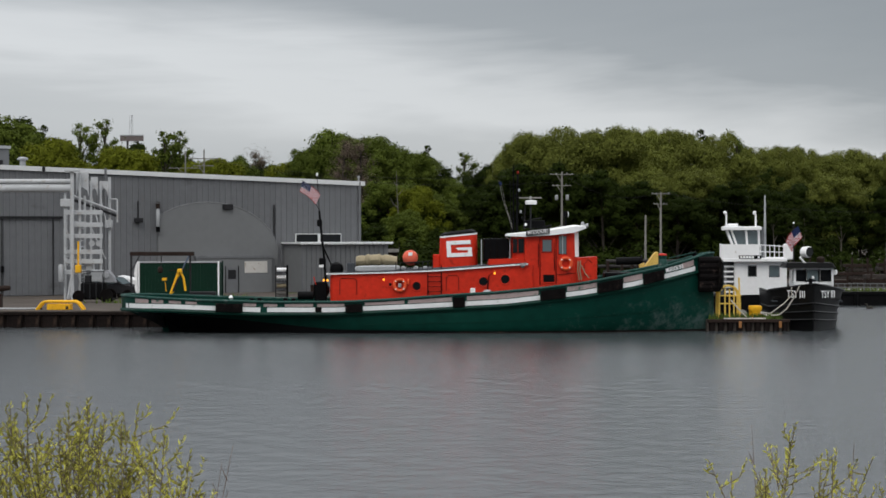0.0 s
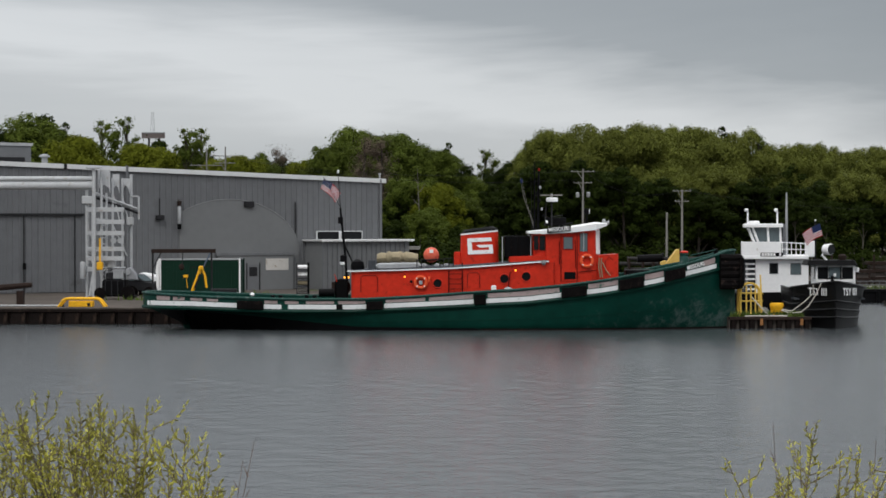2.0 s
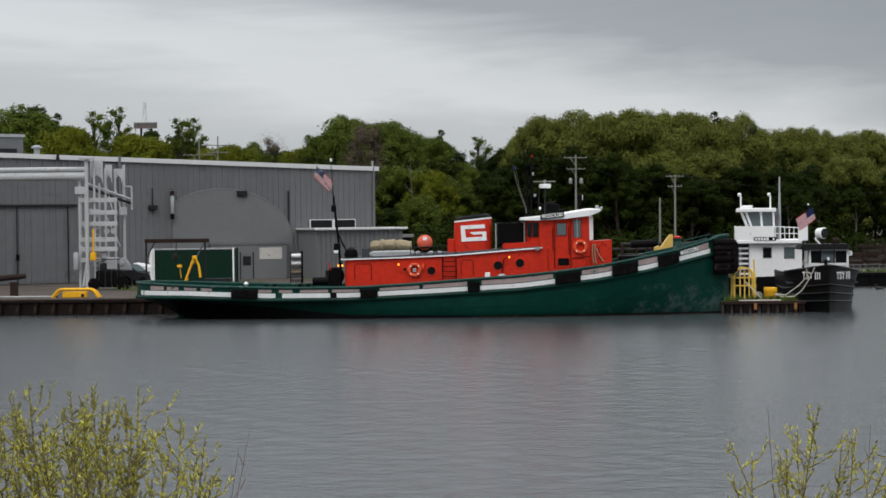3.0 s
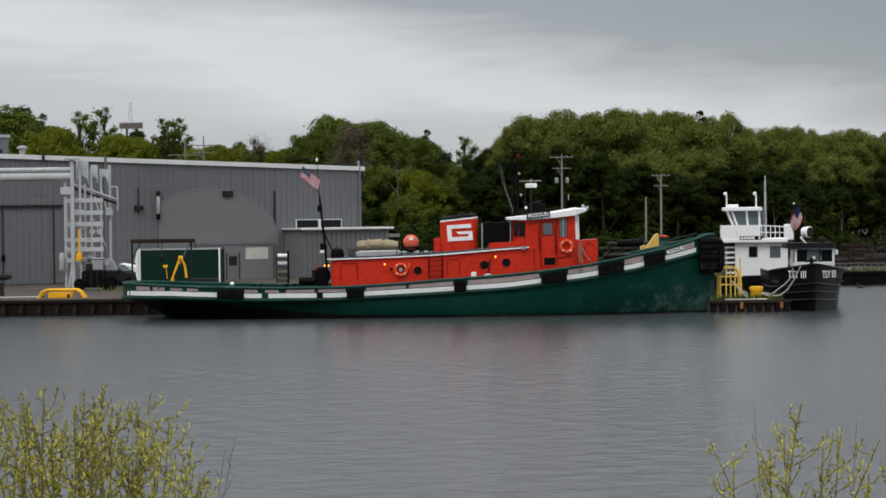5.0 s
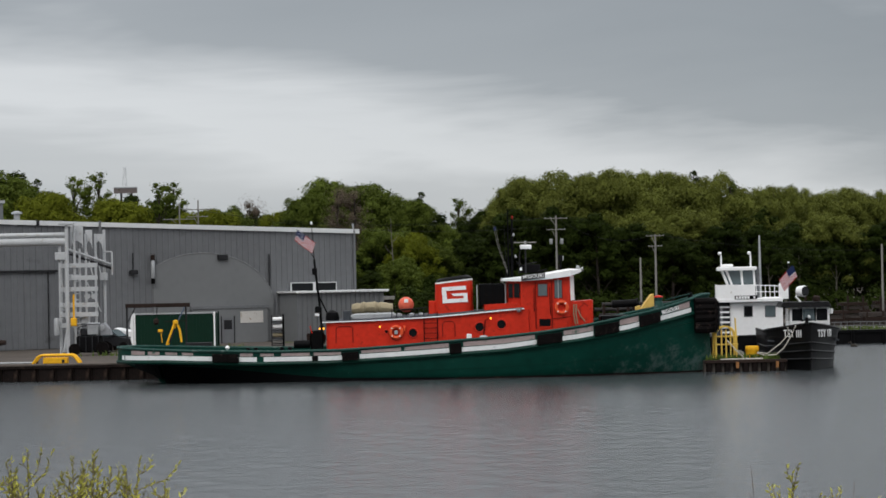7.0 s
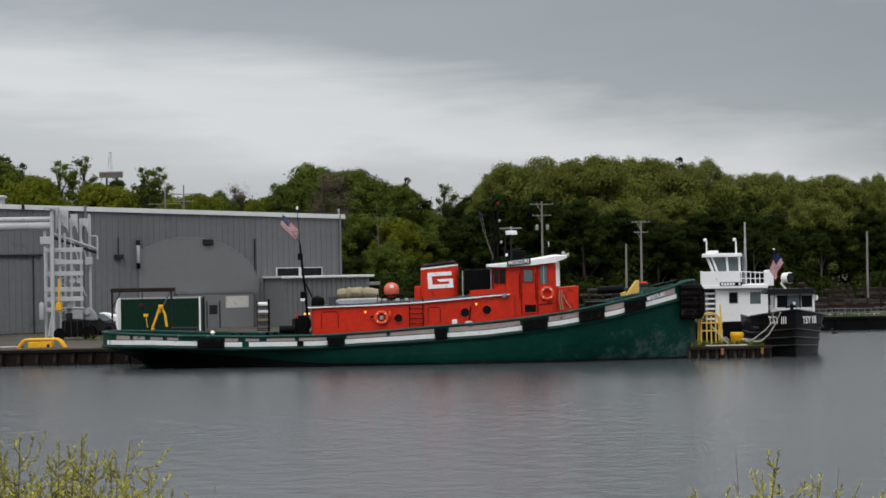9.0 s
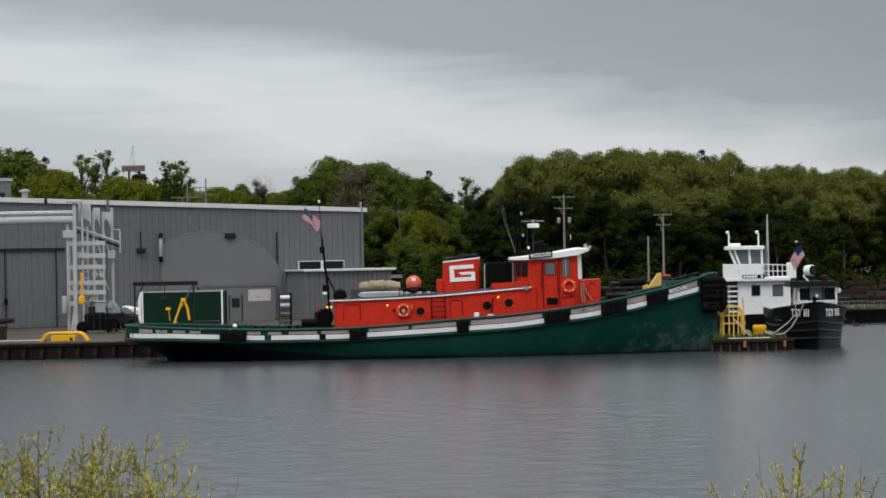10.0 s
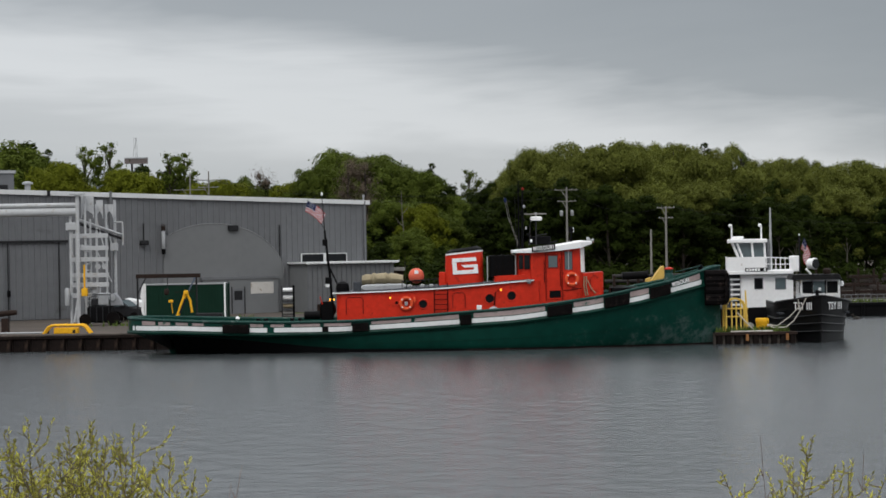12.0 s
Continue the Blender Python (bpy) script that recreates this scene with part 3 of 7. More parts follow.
def build_tug():
    tug = thing("tugboat", pose(0, TD, 0), "long old harbour tug with dark green hull and red deckhouse", "tugboat")
    hull = part("hull", hull_mesh(), GREEN_HULL, tug, "dark green riveted hull, scuffed towards the bow", smooth=True)
    deck_pts = [(x, -deck_half(x) + 0.1) for x in along(XS + 0.3, XB - 0.3, 40)]
    bm = bmesh.new()
    rows = [[bm.verts.new((x, y * s, SHEER(x) - 0.8 + dz)) for s, dz in ((1, 0), (0, 0.06), (-1, 0))] for x, y in deck_pts]
    for a, b in zip(rows, rows[1:]):
        for k in range(2):
            bm.faces.new((a[k], a[k + 1], b[k + 1], b[k]))
    part("deck", bm, DECKGREY, tug, "grey steel deck")
    # cap rail round the bulwark and the guard below the stripe
    edge = [(x, -deck_half(x) - 0.02, SHEER(x) + 0.03) for x in [XS + 0.01, XS + 0.1, XS + 0.3, XS + 0.7] + along(XS + 1.2, XB - 0.5, 50) + [XB - 0.2, XB - 0.03]]
    loop = edge + [(x, -y, z) for x, y, z in reversed(edge)]
    part("cap_rail", tube(loop, 0.085, 6), TEAL, tug, "worn teal cap rail", smooth=True)
    edge = [(x, -deck_half(x) - 0.04, GUARD(x)) for x in [XS + 0.01, XS + 0.1, XS + 0.3, XS + 0.7] + along(XS + 1.2, XB - 0.5, 50) + [XB - 0.2, XB - 0.03]]
    loop = edge + [(x, -y, z) for x, y, z in reversed(edge)]
    part("guard_rail", tube(loop, 0.11, 6), GREEN, tug, "green half-round guard", smooth=True)
    # white stripe in lengths, with faded panels above
    for u0, u1 in ((216, 383), (431, 462), (474, 559), (570, 612), (643, 801), (823, 955), (1001, 1056), (1103, 1139), (1178, 1237)):
        part("stripe", band(tx(u0), tx(u1), lambda x: GUARD(x) + 0.12, lambda x: GUARD(x) + 0.37, 0.02), STRIPE, tug, "white painted stripe")
    for u0, u1 in ((236, 262), (268, 290), (300, 322), (330, 350), (432, 455), (468, 492), (505, 555), (562, 610), (646, 716), (722, 800), (826, 952), (1003, 1056), (1104, 1138), (1212, 1234)):
        part("faded_panel", band(tx(u0), tx(u1), lambda x: GUARD(x) + 0.41, lambda x: SHEER(x) - 0.07, 0.012), FADED, tug, "faded pinkish bulwark panel")
    # fenders hung over the side
    for u0, u1 in ((384, 430), (612, 641), (802, 822), (956, 1000), (1058, 1102), (1140, 1178)):
        wide = tx(u1) - tx(u0)
        x = (tx(u0) + tx(u1)) / 2
        if wide > 0.5:
            fender = part("fender", band(tx(u0), tx(u1), lambda x: GUARD(x) + 0.06, lambda x: SHEER(x) - 0.12, 0.20, 0.0), RUBBER, tug, "black rubber side fender")
            for k in range(5):
                q = tx(u0) + wide * (k + 0.5) / 5
                part("layer", band(q - wide * 0.085, q + wide * 0.085, lambda x: GUARD(x) + 0.09, lambda x: SHEER(x) - 0.16, 0.25, -0.1, 1), RUBBER, fender)
        else:
            part("fender", ring((x, -side(x, GUARD(x)) - 0.14, GUARD(x) + 0.28), wide * 0.36, wide * 0.2, "y", 18, 8), RUBBER, tug, "old tyre fender", smooth=True)
    part("fender", band(tx(559), tx(569), lambda x: GUARD(x) + 0.14, lambda x: GUARD(x) + 0.38, 0.08, 0.0), RUBBER, tug)
    for low in (0.42, 0.86):
        part("plate_seam", band(tx(330), XB - 0.5, lambda x: GUARD(x) * low - 0.012, lambda x: GUARD(x) * low + 0.012, 0.014), GREEN, tug, "raised plate seam")
    # Black band paints in the shade under the stern overhang, thinning to a waterline strip.
    band_top = curve([(tx(285), 1.12), (tx(330), 1.00), (tx(450), 0.66), (tx(520), 0.42), (tx(600), 0.20), (tx(820), 0.10)])
    part("bottom_paint", band(tx(289), tx(810), lambda x: -0.1, band_top, 0.014), BLACK, tug, "black waterline band, widened aft as painted-in stern shade")
    # The counter's shaded underside is painted black as well.
    rise = lambda x: GUARD(x) * ((tx(285) - x) / (tx(285) - XS)) ** 0.8
    part("bottom_paint", band(XS + 1.0, tx(285) - 0.1, lambda x: rise(x) + 0.01, lambda x: max(rise(x) + 0.03, GUARD(x) - 0.15), 0.014), BLACK, tug, "black band painting in the shade under the counter stern")
    part("boot_top", band(tx(812), XB - 0.4, lambda x: -0.05, lambda x: 0.10, 0.012), RUST, tug, "rusty band at the waterline")
    # bow fender of stacked rubber
    for k in range(6):
        z = tz(462 + k * 10)
        arc = [(XB + 0.26 - 1.25 * (1 - math.cos(a)), 1.15 * math.sin(a), z - 0.05 * math.sin(k * 2.0)) for a in (radians(t) for t in range(-90, 91, 15))]
        part("bow_fender", tube(arc, 0.21 + 0.03 * (k % 2), 8), RUBBER, tug, "thick black rubber bow fender", smooth=True)
    for y in (-0.9, -0.3, 0.3, 0.9):
        part("fender_strap", box(XB + 0.46 - abs(y) * 0.3, XB + 0.56 - abs(y) * 0.3, y - 0.08, y + 0.08, tz(514), tz(462)), RUBBER, tug)
    # main deckhouse
    roof = curve([(tx(u), tz(v)) for u, v in ((575, 487), (690, 484.5), (778, 481), (860, 475), (940, 469))])
    outline = dense(rounded(tx(582), tx(945), 1.9, 0.5, 0.1))
    deckhouse = part("deckhouse", house(outline, lambda x: SHEER(x) - 0.85, roof), RED, tug, "red steel deckhouse", smooth=True)
    top_line = dense(rounded(tx(575), tx(936), 2.05, 0.5, 0.1))
    part("deckhouse_roof", house(top_line, lambda x: roof(x) + 0.02, lambda x: roof(x) + 0.085), WHITE, deckhouse, "white roof edge")
    part("roof_deck", house(dense(rounded(tx(578), tx(934), 1.95, 0.5, 0.1)), lambda x: roof(x) + 0.087, lambda x: roof(x) + 0.12), DECKGREY, deckhouse)
    for u, v, r in ((737, 507, 9), (856, 499, 9.5), (895, 495, 9.5)):
        porthole(deckhouse, u, v, r, -1.9)
    for u, v in ((690, 504),):
        porthole(deckhouse, u, v, 4, -1.9)
    lifebuoy(deckhouse, 707, 505, -2.02)
    part("float_light", box(tx(704), tx(710), -2.08, -1.95, tz(509), tz(502)), GALV, deckhouse, "pale float light in the ring", bevel=0.02)
    part("float_light_lamp", lathe([(0.04, -0.15), (0.06, -0.1), (0.06, 0.12), (0.03, 0.16)], (tx(722), -2.0, tz(499)), "z", 8), ORANGE, deckhouse, "orange float lamp", smooth=True)
    for u, v in ((571.5, 496), (578.5, 496), (678.5, 495), (876, 484)):
        lamp = part("deck_lamp", lathe([(0.03, -0.055), (0.045, -0.04), (0.045, 0.04), (0.03, 0.055)], (tx(u), -2.06, tz(v)), "z", 10), AMBER, deckhouse, "lit amber deck lamp", smooth=True)
        part("bracket", box(tx(u) - 0.03, tx(u) + 0.03, -2.0, -1.88, tz(v) + 0.08, tz(v) + 0.14), BLACK, lamp)
    # pipe ladder on the side
    ladder = part("ladder", tube([(tx(757), -2.02, tz(524)), (tx(757), -2.02, tz(478))], 0.03, 6), BLACK, deckhouse, "black pipe ladder")
    part("rail", tube([(tx(781), -2.02, tz(522)), (tx(781), -2.02, tz(470))], 0.03, 6), BLACK, ladder)
    for v in (490, 499, 508, 517):
        part("rung", tube([(tx(757), -2.02, tz(v)), (tx(781), -2.02, tz(v))], 0.022, 6), BLACK, ladder)
    for pts in (((862, 522), (866, 488), (872, 484)), ):
        part("pipe", tube([(tx(u), -2.0, tz(v)) for u, v in pts], 0.03, 6), BLACK, deckhouse)
    # doors welded shut on the side
    for u0, u1, v0, v1 in ((600, 630, 493, 522), (790, 812, 488, 515)):
        d = dense(rounded(tx(u0), tx(u1), 0.01, 0.005, 0.005))
        part("door_outline", tube([(tx(u0), -1.91, tz(v1)), (tx(u0), -1.91, tz(v0 + 4)), (tx(u0) + 0.12, -1.91, tz(v0)), (tx(u1) - 0.12, -1.91, tz(v0)), (tx(u1), -1.91, tz(v0 + 4)), (tx(u1), -1.91, tz(v1))], 0.028, 5), DARKRED, deckhouse)
    # funnel
    funnel_line = dense(rounded(tx(777), tx(847), 0.95, 0.5, 0.6), 0.3)
    ftop = curve([(tx(777), tz(421)), (tx(847), tz(414))])
    funnel = part("funnel", house(funnel_line, lambda x: tz(482), ftop, 0.035), RED, tug, "red funnel with a white squared emblem", smooth=True)
    part("funnel_band", house(dense(rounded(tx(778), tx(846), 0.95, 0.5, 0.6), 0.3), lambda x: ftop(x) - 0.02, lambda x: ftop(x) + 0.07), WHITE, funnel, "white band")
    part("funnel_cap", house(dense(rounded(tx(779), tx(845), 0.9, 0.5, 0.6), 0.3), lambda x: ftop(x) + 0.07, lambda x: ftop(x) + 0.17, 0.04), BLACK, funnel, "sooty black cap")
    part("funnel_crown", house(dense(rounded(tx(780.5), tx(843.5), 0.86, 0.5, 0.6), 0.3), lambda x: ftop(x) + 0.17, lambda x: ftop(x) + 0.30, 0.22), BLACK, funnel, smooth=True)
    emblem = lambda pts: part("emblem", prism([(tx(u), tz(v)) for u, v in pts], -0.985, -0.9), WHITE, funnel, "white emblem bar")
    emblem([(790, 427), (833, 425), (834, 432), (790, 434)])
    emblem([(790, 434), (798, 434), (799, 449), (791, 449)])
    emblem([(791, 449), (836, 447), (837, 454), (791, 456)])
    emblem([(829, 438), (836, 438), (836, 447), (829, 447.3)])
    emblem([(806, 439), (829, 438), (829, 443), (812, 443.5)])
    part("stack_box", box(tx(766), tx(778), -0.6, 0.2, tz(481), tz(451)), RED, tug, "red locker behind the funnel", bevel=0.04)
    # black covered raft box and the upper step
    raft = part("raft_box", box(tx(857), tx(902), -1.2, 0.6, tz(463), tz(422)), BLACK, tug, "black covered box on the deckhouse roof", bevel=0.06)
    part("frame", box(tx(852), tx(854), -1.25, -1.15, tz(476), tz(424)), GALV, raft)
    for u in (868, 880, 892):
        part("strap", box(tx(u), tx(u + 1.6), -1.24, 0.64, tz(464), tz(421)), RUBBER, raft)
    part("end_frame", tube([(tx(904), -1.2, tz(466)), (tx(904), -1.2, tz(424)), (tx(898), -1.2, tz(420))], 0.035, 6), GALV, raft)
    part("upper_step", house(dense(rounded(tx(865), tx(932), 1.6, 0.1, 0.1)), lambda x: tz(484), lambda x: tz(459.5 - (x - tx(865)) * 1.2)), RED, tug, "red upper deck step")
    # wheelhouse
    wtop = curve([(tx(905), tz(419)), (tx(932), tz(418)), (tx(1030), tz(409))])
    wheel = part("wheelhouse", house(dense(rounded(tx(930), tx(1026), 1.72, 0.1, 0.75), 0.3), lambda x: SHEER(x) - 0.85, wtop), RED, tug, "red wheelhouse", smooth=True)
    back = part("wheelhouse_back", house(dense(rounded(tx(907), tx(932), 1.45, 0.5, 0.05), 0.3), lambda x: tz(470), wtop), RED, tug, "rounded rear of the wheelhouse with dark windows", smooth=True)
    for x0, x1 in ((909, 917), (919, 929)):
        part("window", box(tx(x0), tx(x1), -1.52, -1.40, tz(448), tz(423)), GLASS, back)
    roof_pts = [(tx(898), 416), (tx(932), 415), (tx(975), 411), (tx(1020), 405), (tx(1041), 402)]
    bm = bmesh.new()
    rows = []
    for (x, v), half, th in zip(roof_pts, (1.5, 1.95, 2.0, 1.95, 1.2), (0.12, 0.22, 0.3, 0.36, 0.12)):
        z = tz(v)
        rows.append([bm.verts.new(p) for p in ((x, -half, z - th * 0.6), (x, -half, z + th * 0.35), (x, -half * 0.5, z + th * 0.62), (x, half * 0.5, z + th * 0.62), (x, half, z + th * 0.35), (x, half, z - th * 0.6))])
    for a, b in zip(rows, rows[1:]):
        for k in range(6):
            bm.faces.new((a[k], a[(k + 1) % 6], b[(k + 1) % 6], b[k]))
    bm.faces.new(rows[0][::-1])
    bm.faces.new(rows[-1])
    wroof = part("wheelhouse_roof", bm, WHITE, tug, "white wheelhouse roof with a visor")
    part("name_board", prism([(tx(u), tz(v)) for u, v in ((932, 408), (974, 403.5), (974, 413.5), (932, 418))], -2.06, -2.0), BLACK, wroof, "black name board")
    letters("MISSOURI", 0.22, WHITE, wroof, pose(tx(953), -2.085, tz(410.7), 0, -5.5, 0), "white lettering", wide=0.80)
    part("roof_horn", lathe([(0.05, 0), (0.07, 0.15), (0.14, 0.3)], (tx(1036), -0.6, tz(399)), "x", 10), GALV, wroof, smooth=True)
    part("roof_lamp", lathe([(0.05, 0), (0.1, 0.08), (0.1, 0.26), (0.05, 0.3)], (tx(1036), -0.6, tz(402)), "z", 10), GALV, wroof, smooth=True)
    y = -1.72
    door = part("door", box(tx(959), tx(984), y - 0.035, y + 0.02, tz(503), tz(421)), RED, wheel, "red wheelhouse door", bevel=0.012)
    part("window_frame", box(tx(960), tx(979.5), y - 0.048, y - 0.03, tz(448), tz(422.5)), DARKRED, door)
    part("window", box(tx(962), tx(977.5), y - 0.056, y - 0.03, tz(445.5), tz(425)), PALEGLASS, door)
    part("kick_plate", box(tx(963), tx(983), y - 0.045, y - 0.02, tz(500), tz(487)), BLACK, door, "dark lower opening")
    part("door_frame", tube([(tx(957), y - 0.03, tz(504)), (tx(957), y - 0.03, tz(419)), (tx(986), y - 0.03, tz(417)), (tx(986), y - 0.03, tz(504))], 0.03, 4), DARKRED, wheel)
    part("rail", tube([(tx(983), y - 0.1, tz(480)), (tx(982), y - 0.1, tz(430))], 0.02, 6), BLACK, wheel)
    part("rail", tube([(tx(954), y - 0.1, tz(474)), (tx(954), y - 0.1, tz(432))], 0.02, 6), BLACK, wheel)
    fw = part("window", box(tx(991), tx(1004), y - 0.03, y + 0.02, tz(450), tz(418)), PALEGLASS, wheel, "side window")
    for x in (990, 1004, 997):
        part("window_frame", box(tx(x), tx(x + 1.3), y - 0.05, y, tz(451), tz(416)), GALV if x == 997 else DARKRED, fw)
    # white front windows on the rounded face
    for a in (54, 63, 84, 104):
        c, s = math.cos(radians(a)), math.sin(radians(a))
        px, py = tx(1026) - 0.75 + 0.76 * s, -1.72 + 0.75 - 0.76 * c
        part("front_pillar", tube([(px, py, tz(455)), (px - 0.03, py, tz(412))], 0.07, 5), WHITE, wheel, "white front window post")
    part("front_window", box(tx(1024), tx(1027), -0.9, 0.9, tz(446), tz(418)), PALEGLASS, wheel)
    lifebuoy(wheel, 1003, 467, y - 0.12)
    part("grab_rail", tube([(tx(988), y - 0.08, tz(487)), (tx(1020), y - 0.02, tz(484))], 0.02, 6), BLACK, wheel)
    front = part("fore_locker", house(dense(rounded(tx(1018), tx(1061), 1.3, 0.05, 0.25), 0.3), lambda x: SHEER(x) - 0.85, curve([(tx(1018), tz(458)), (tx(1061), tz(455))])), RED, tug, "red locker before the wheelhouse", smooth=True)
    part("door_outline", tube([(tx(1038), -1.32, tz(490)), (tx(1037), -1.32, tz(468)), (tx(1044), -1.32, tz(460)), (tx(1051), -1.32, tz(466))], 0.025, 5), DARKRED, front)
    for u in (1026, 1030):
        part("rope", tube([(tx(u), -1.42, tz(462)), (tx(u - 1), -1.45, tz(480)), (tx(u + 2), -1.42, tz(497))], 0.035, 5), CANVAS, front, "hanging mooring rope")
    part("rope", tube([(tx(1032), -1.42, tz(470)), (tx(1038), -1.44, tz(484)), (tx(1046), -1.42, tz(494))], 0.03, 5), CANVAS, front)
    return tug


TUG = build_tug()


# ---- white pusher tug and black tug in the slip ----
def build_white_tug():
    d = 124.0
    X = lambda u: plan(u, 0, d)[0]
    Z = lambda v: plan(0, v, d)[1]
    x0 = X(1330)
    t = thing("pusher_tug", pose(x0, d, 0, 0, 0, -7.5), "white two-deck pusher tug with a black hull, lying in the slip", "tugboat")
    L = lambda u: X(u) - x0
    hull = part("hull", prism([(L(1268), -0.8), (L(1420), -0.8), (L(1428), Z(520)), (L(1262), Z(524))], -0.3, 6.2), BLACK, t, "black hull", bevel=0.05)
    part("main_deckhouse", box(L(1300), L(1392), 0.2, 5.6, Z(526), Z(462)), WHITE, t, "white lower deckhouse", bevel=0.05)
    # Set-back block coloured dark to stand in for shade behind the steps.
    part("stair_recess", box(L(1280), L(1300), 1.6, 5.2, Z(526), Z(462)), DECKGREY, t, "block behind the stair, dark grey for a shaded recess", bevel=0.03)
    stairs = part("stair", box(L(1283), L(1286), 0.2, 0.3, Z(522), Z(470)), GALV, t, "pale companion stair")
    for k in range(6):
        part("step", box(L(1282), L(1299), 0.15, 0.7, Z(474 + k * 9), Z(471 + k * 9)), WHITE, stairs)
    for u0, u1, v0, v1 in ((1325, 1338, 472, 489), (1362, 1378, 472, 490)):
        w = part("window", box(L(u0), L(u1), 0.16, 0.22, Z(v1), Z(v0)), GLASS if u0 < 1350 else PALEGLASS, t, "cabin window")
        part("window_frame", box(L(u0) - 0.05, L(u1) + 0.05, 0.18, 0.21, Z(v1) - 0.05, Z(v0) + 0.05), GREY, w)
    upper = part("upper_deck", box(L(1275), L(1392), -0.25, 5.9, Z(464), Z(457.5)), WHITE, t, "white upper deck with bulwark", bevel=0.03)
    part("bulwark", box(L(1275), L(1344), -0.22, -0.12, Z(458), Z(433)), WHITE, upper)
    part("bulwark", box(L(1275), L(1278), -0.2, 5.6, Z(458), Z(433)), WHITE, upper)
    part("name_board", box(L(1308), L(1347), -0.27, -0.22, Z(459), Z(452.5)), BLACK, upper, "black name board with white marks")
    for k, (a, b) in enumerate(((1310, 1314), (1315, 1319), (1320, 1324), (1325, 1329), (1330, 1334), (1341, 1344))):
        part("name_mark", box(L(a), L(b), -0.285, -0.26, Z(458), Z(453.5)), WHITE, upper)
    rail = part("railing", tube([(L(1344), -0.15, Z(434)), (L(1393), -0.15, Z(437))], 0.035, 6), WHITE, t, "white pipe railing")
    part("mid_rail", tube([(L(1344), -0.15, Z(446)), (L(1393), -0.15, Z(447))], 0.03, 6), WHITE, rail)
    for u in (1346, 1354, 1362, 1370, 1378, 1386, 1392):
        part("post", tube([(L(u), -0.15, Z(460)), (L(u), -0.15, Z(434))], 0.03, 6), WHITE, rail)
    # wheelhouse with raked front
    w0, w1 = 0.8, 4.0
    part("wheelhouse", prism([(L(1296), Z(434)), (L(1296), Z(458)), (L(1345), Z(458)), (L(1345), Z(434))], w0, w1), WHITE, t, "white wheelhouse")
    part("glazing", prism([(L(1297), Z(434)), (L(1342), Z(434)), (L(1343), Z(408)), (L(1288), Z(408))], w0 + 0.08, w1 - 0.08), PALEGLASS, t, "raked wheelhouse glazing")
    for (ua, ub) in ((1287, 1298), (1295, 1305), (1321, 1323), (1343, 1344)):
        part("window_post", tube([(L(ua), w0, Z(408)), (L(ub), w0, Z(436))], 0.075, 5), WHITE, t)
    part("window_post", tube([(L(1287), w1, Z(408)), (L(1298), w1, Z(436))], 0.075, 5), WHITE, t)
    roof = part("wheelhouse_roof", box(L(1278), L(1348), w0 - 0.4, w1 + 0.3, Z(408), Z(401)), WHITE, t, "flat white roof", bevel=0.04)
    part("roof_hatch", box(L(1288), L(1307), w0 + 0.3, w1 - 0.6, Z(401), Z(396)), WHITE, roof, bevel=0.04)
    for u, vt in ((1286, 377), (1338, 377)):
        lamp = part("search_lamp", tube([(L(u), w0, Z(402)), (L(u), w0, Z(380)), (L(u - 2), w0, Z(378))], 0.06, 6), WHITE, roof, "white roof floodlight")
        part("head", lathe([(0.06, -0.12), (0.11, -0.08), (0.11, 0.07), (0.05, 0.10)], (L(u - 2), w0, Z(377)), "x", 10), WHITE, lamp, smooth=True)
    part("mast", tube([(L(1350), 2.2, Z(458)), (L(1350), 2.2, Z(402))], 0.09, 8), GREY, t)
    part("mast", tube([(L(1355.5), 2.4, Z(458)), (L(1355.5), 2.4, Z(345))], 0.10, 8, end=0.05), GALV, t, "tall grey mast")
    part("vent_box", box(L(1386), L(1404), 0.0, 0.7, Z(460), Z(432)), WHITE, t, "white ventilator box", bevel=0.05)
    return t


build_white_tug()


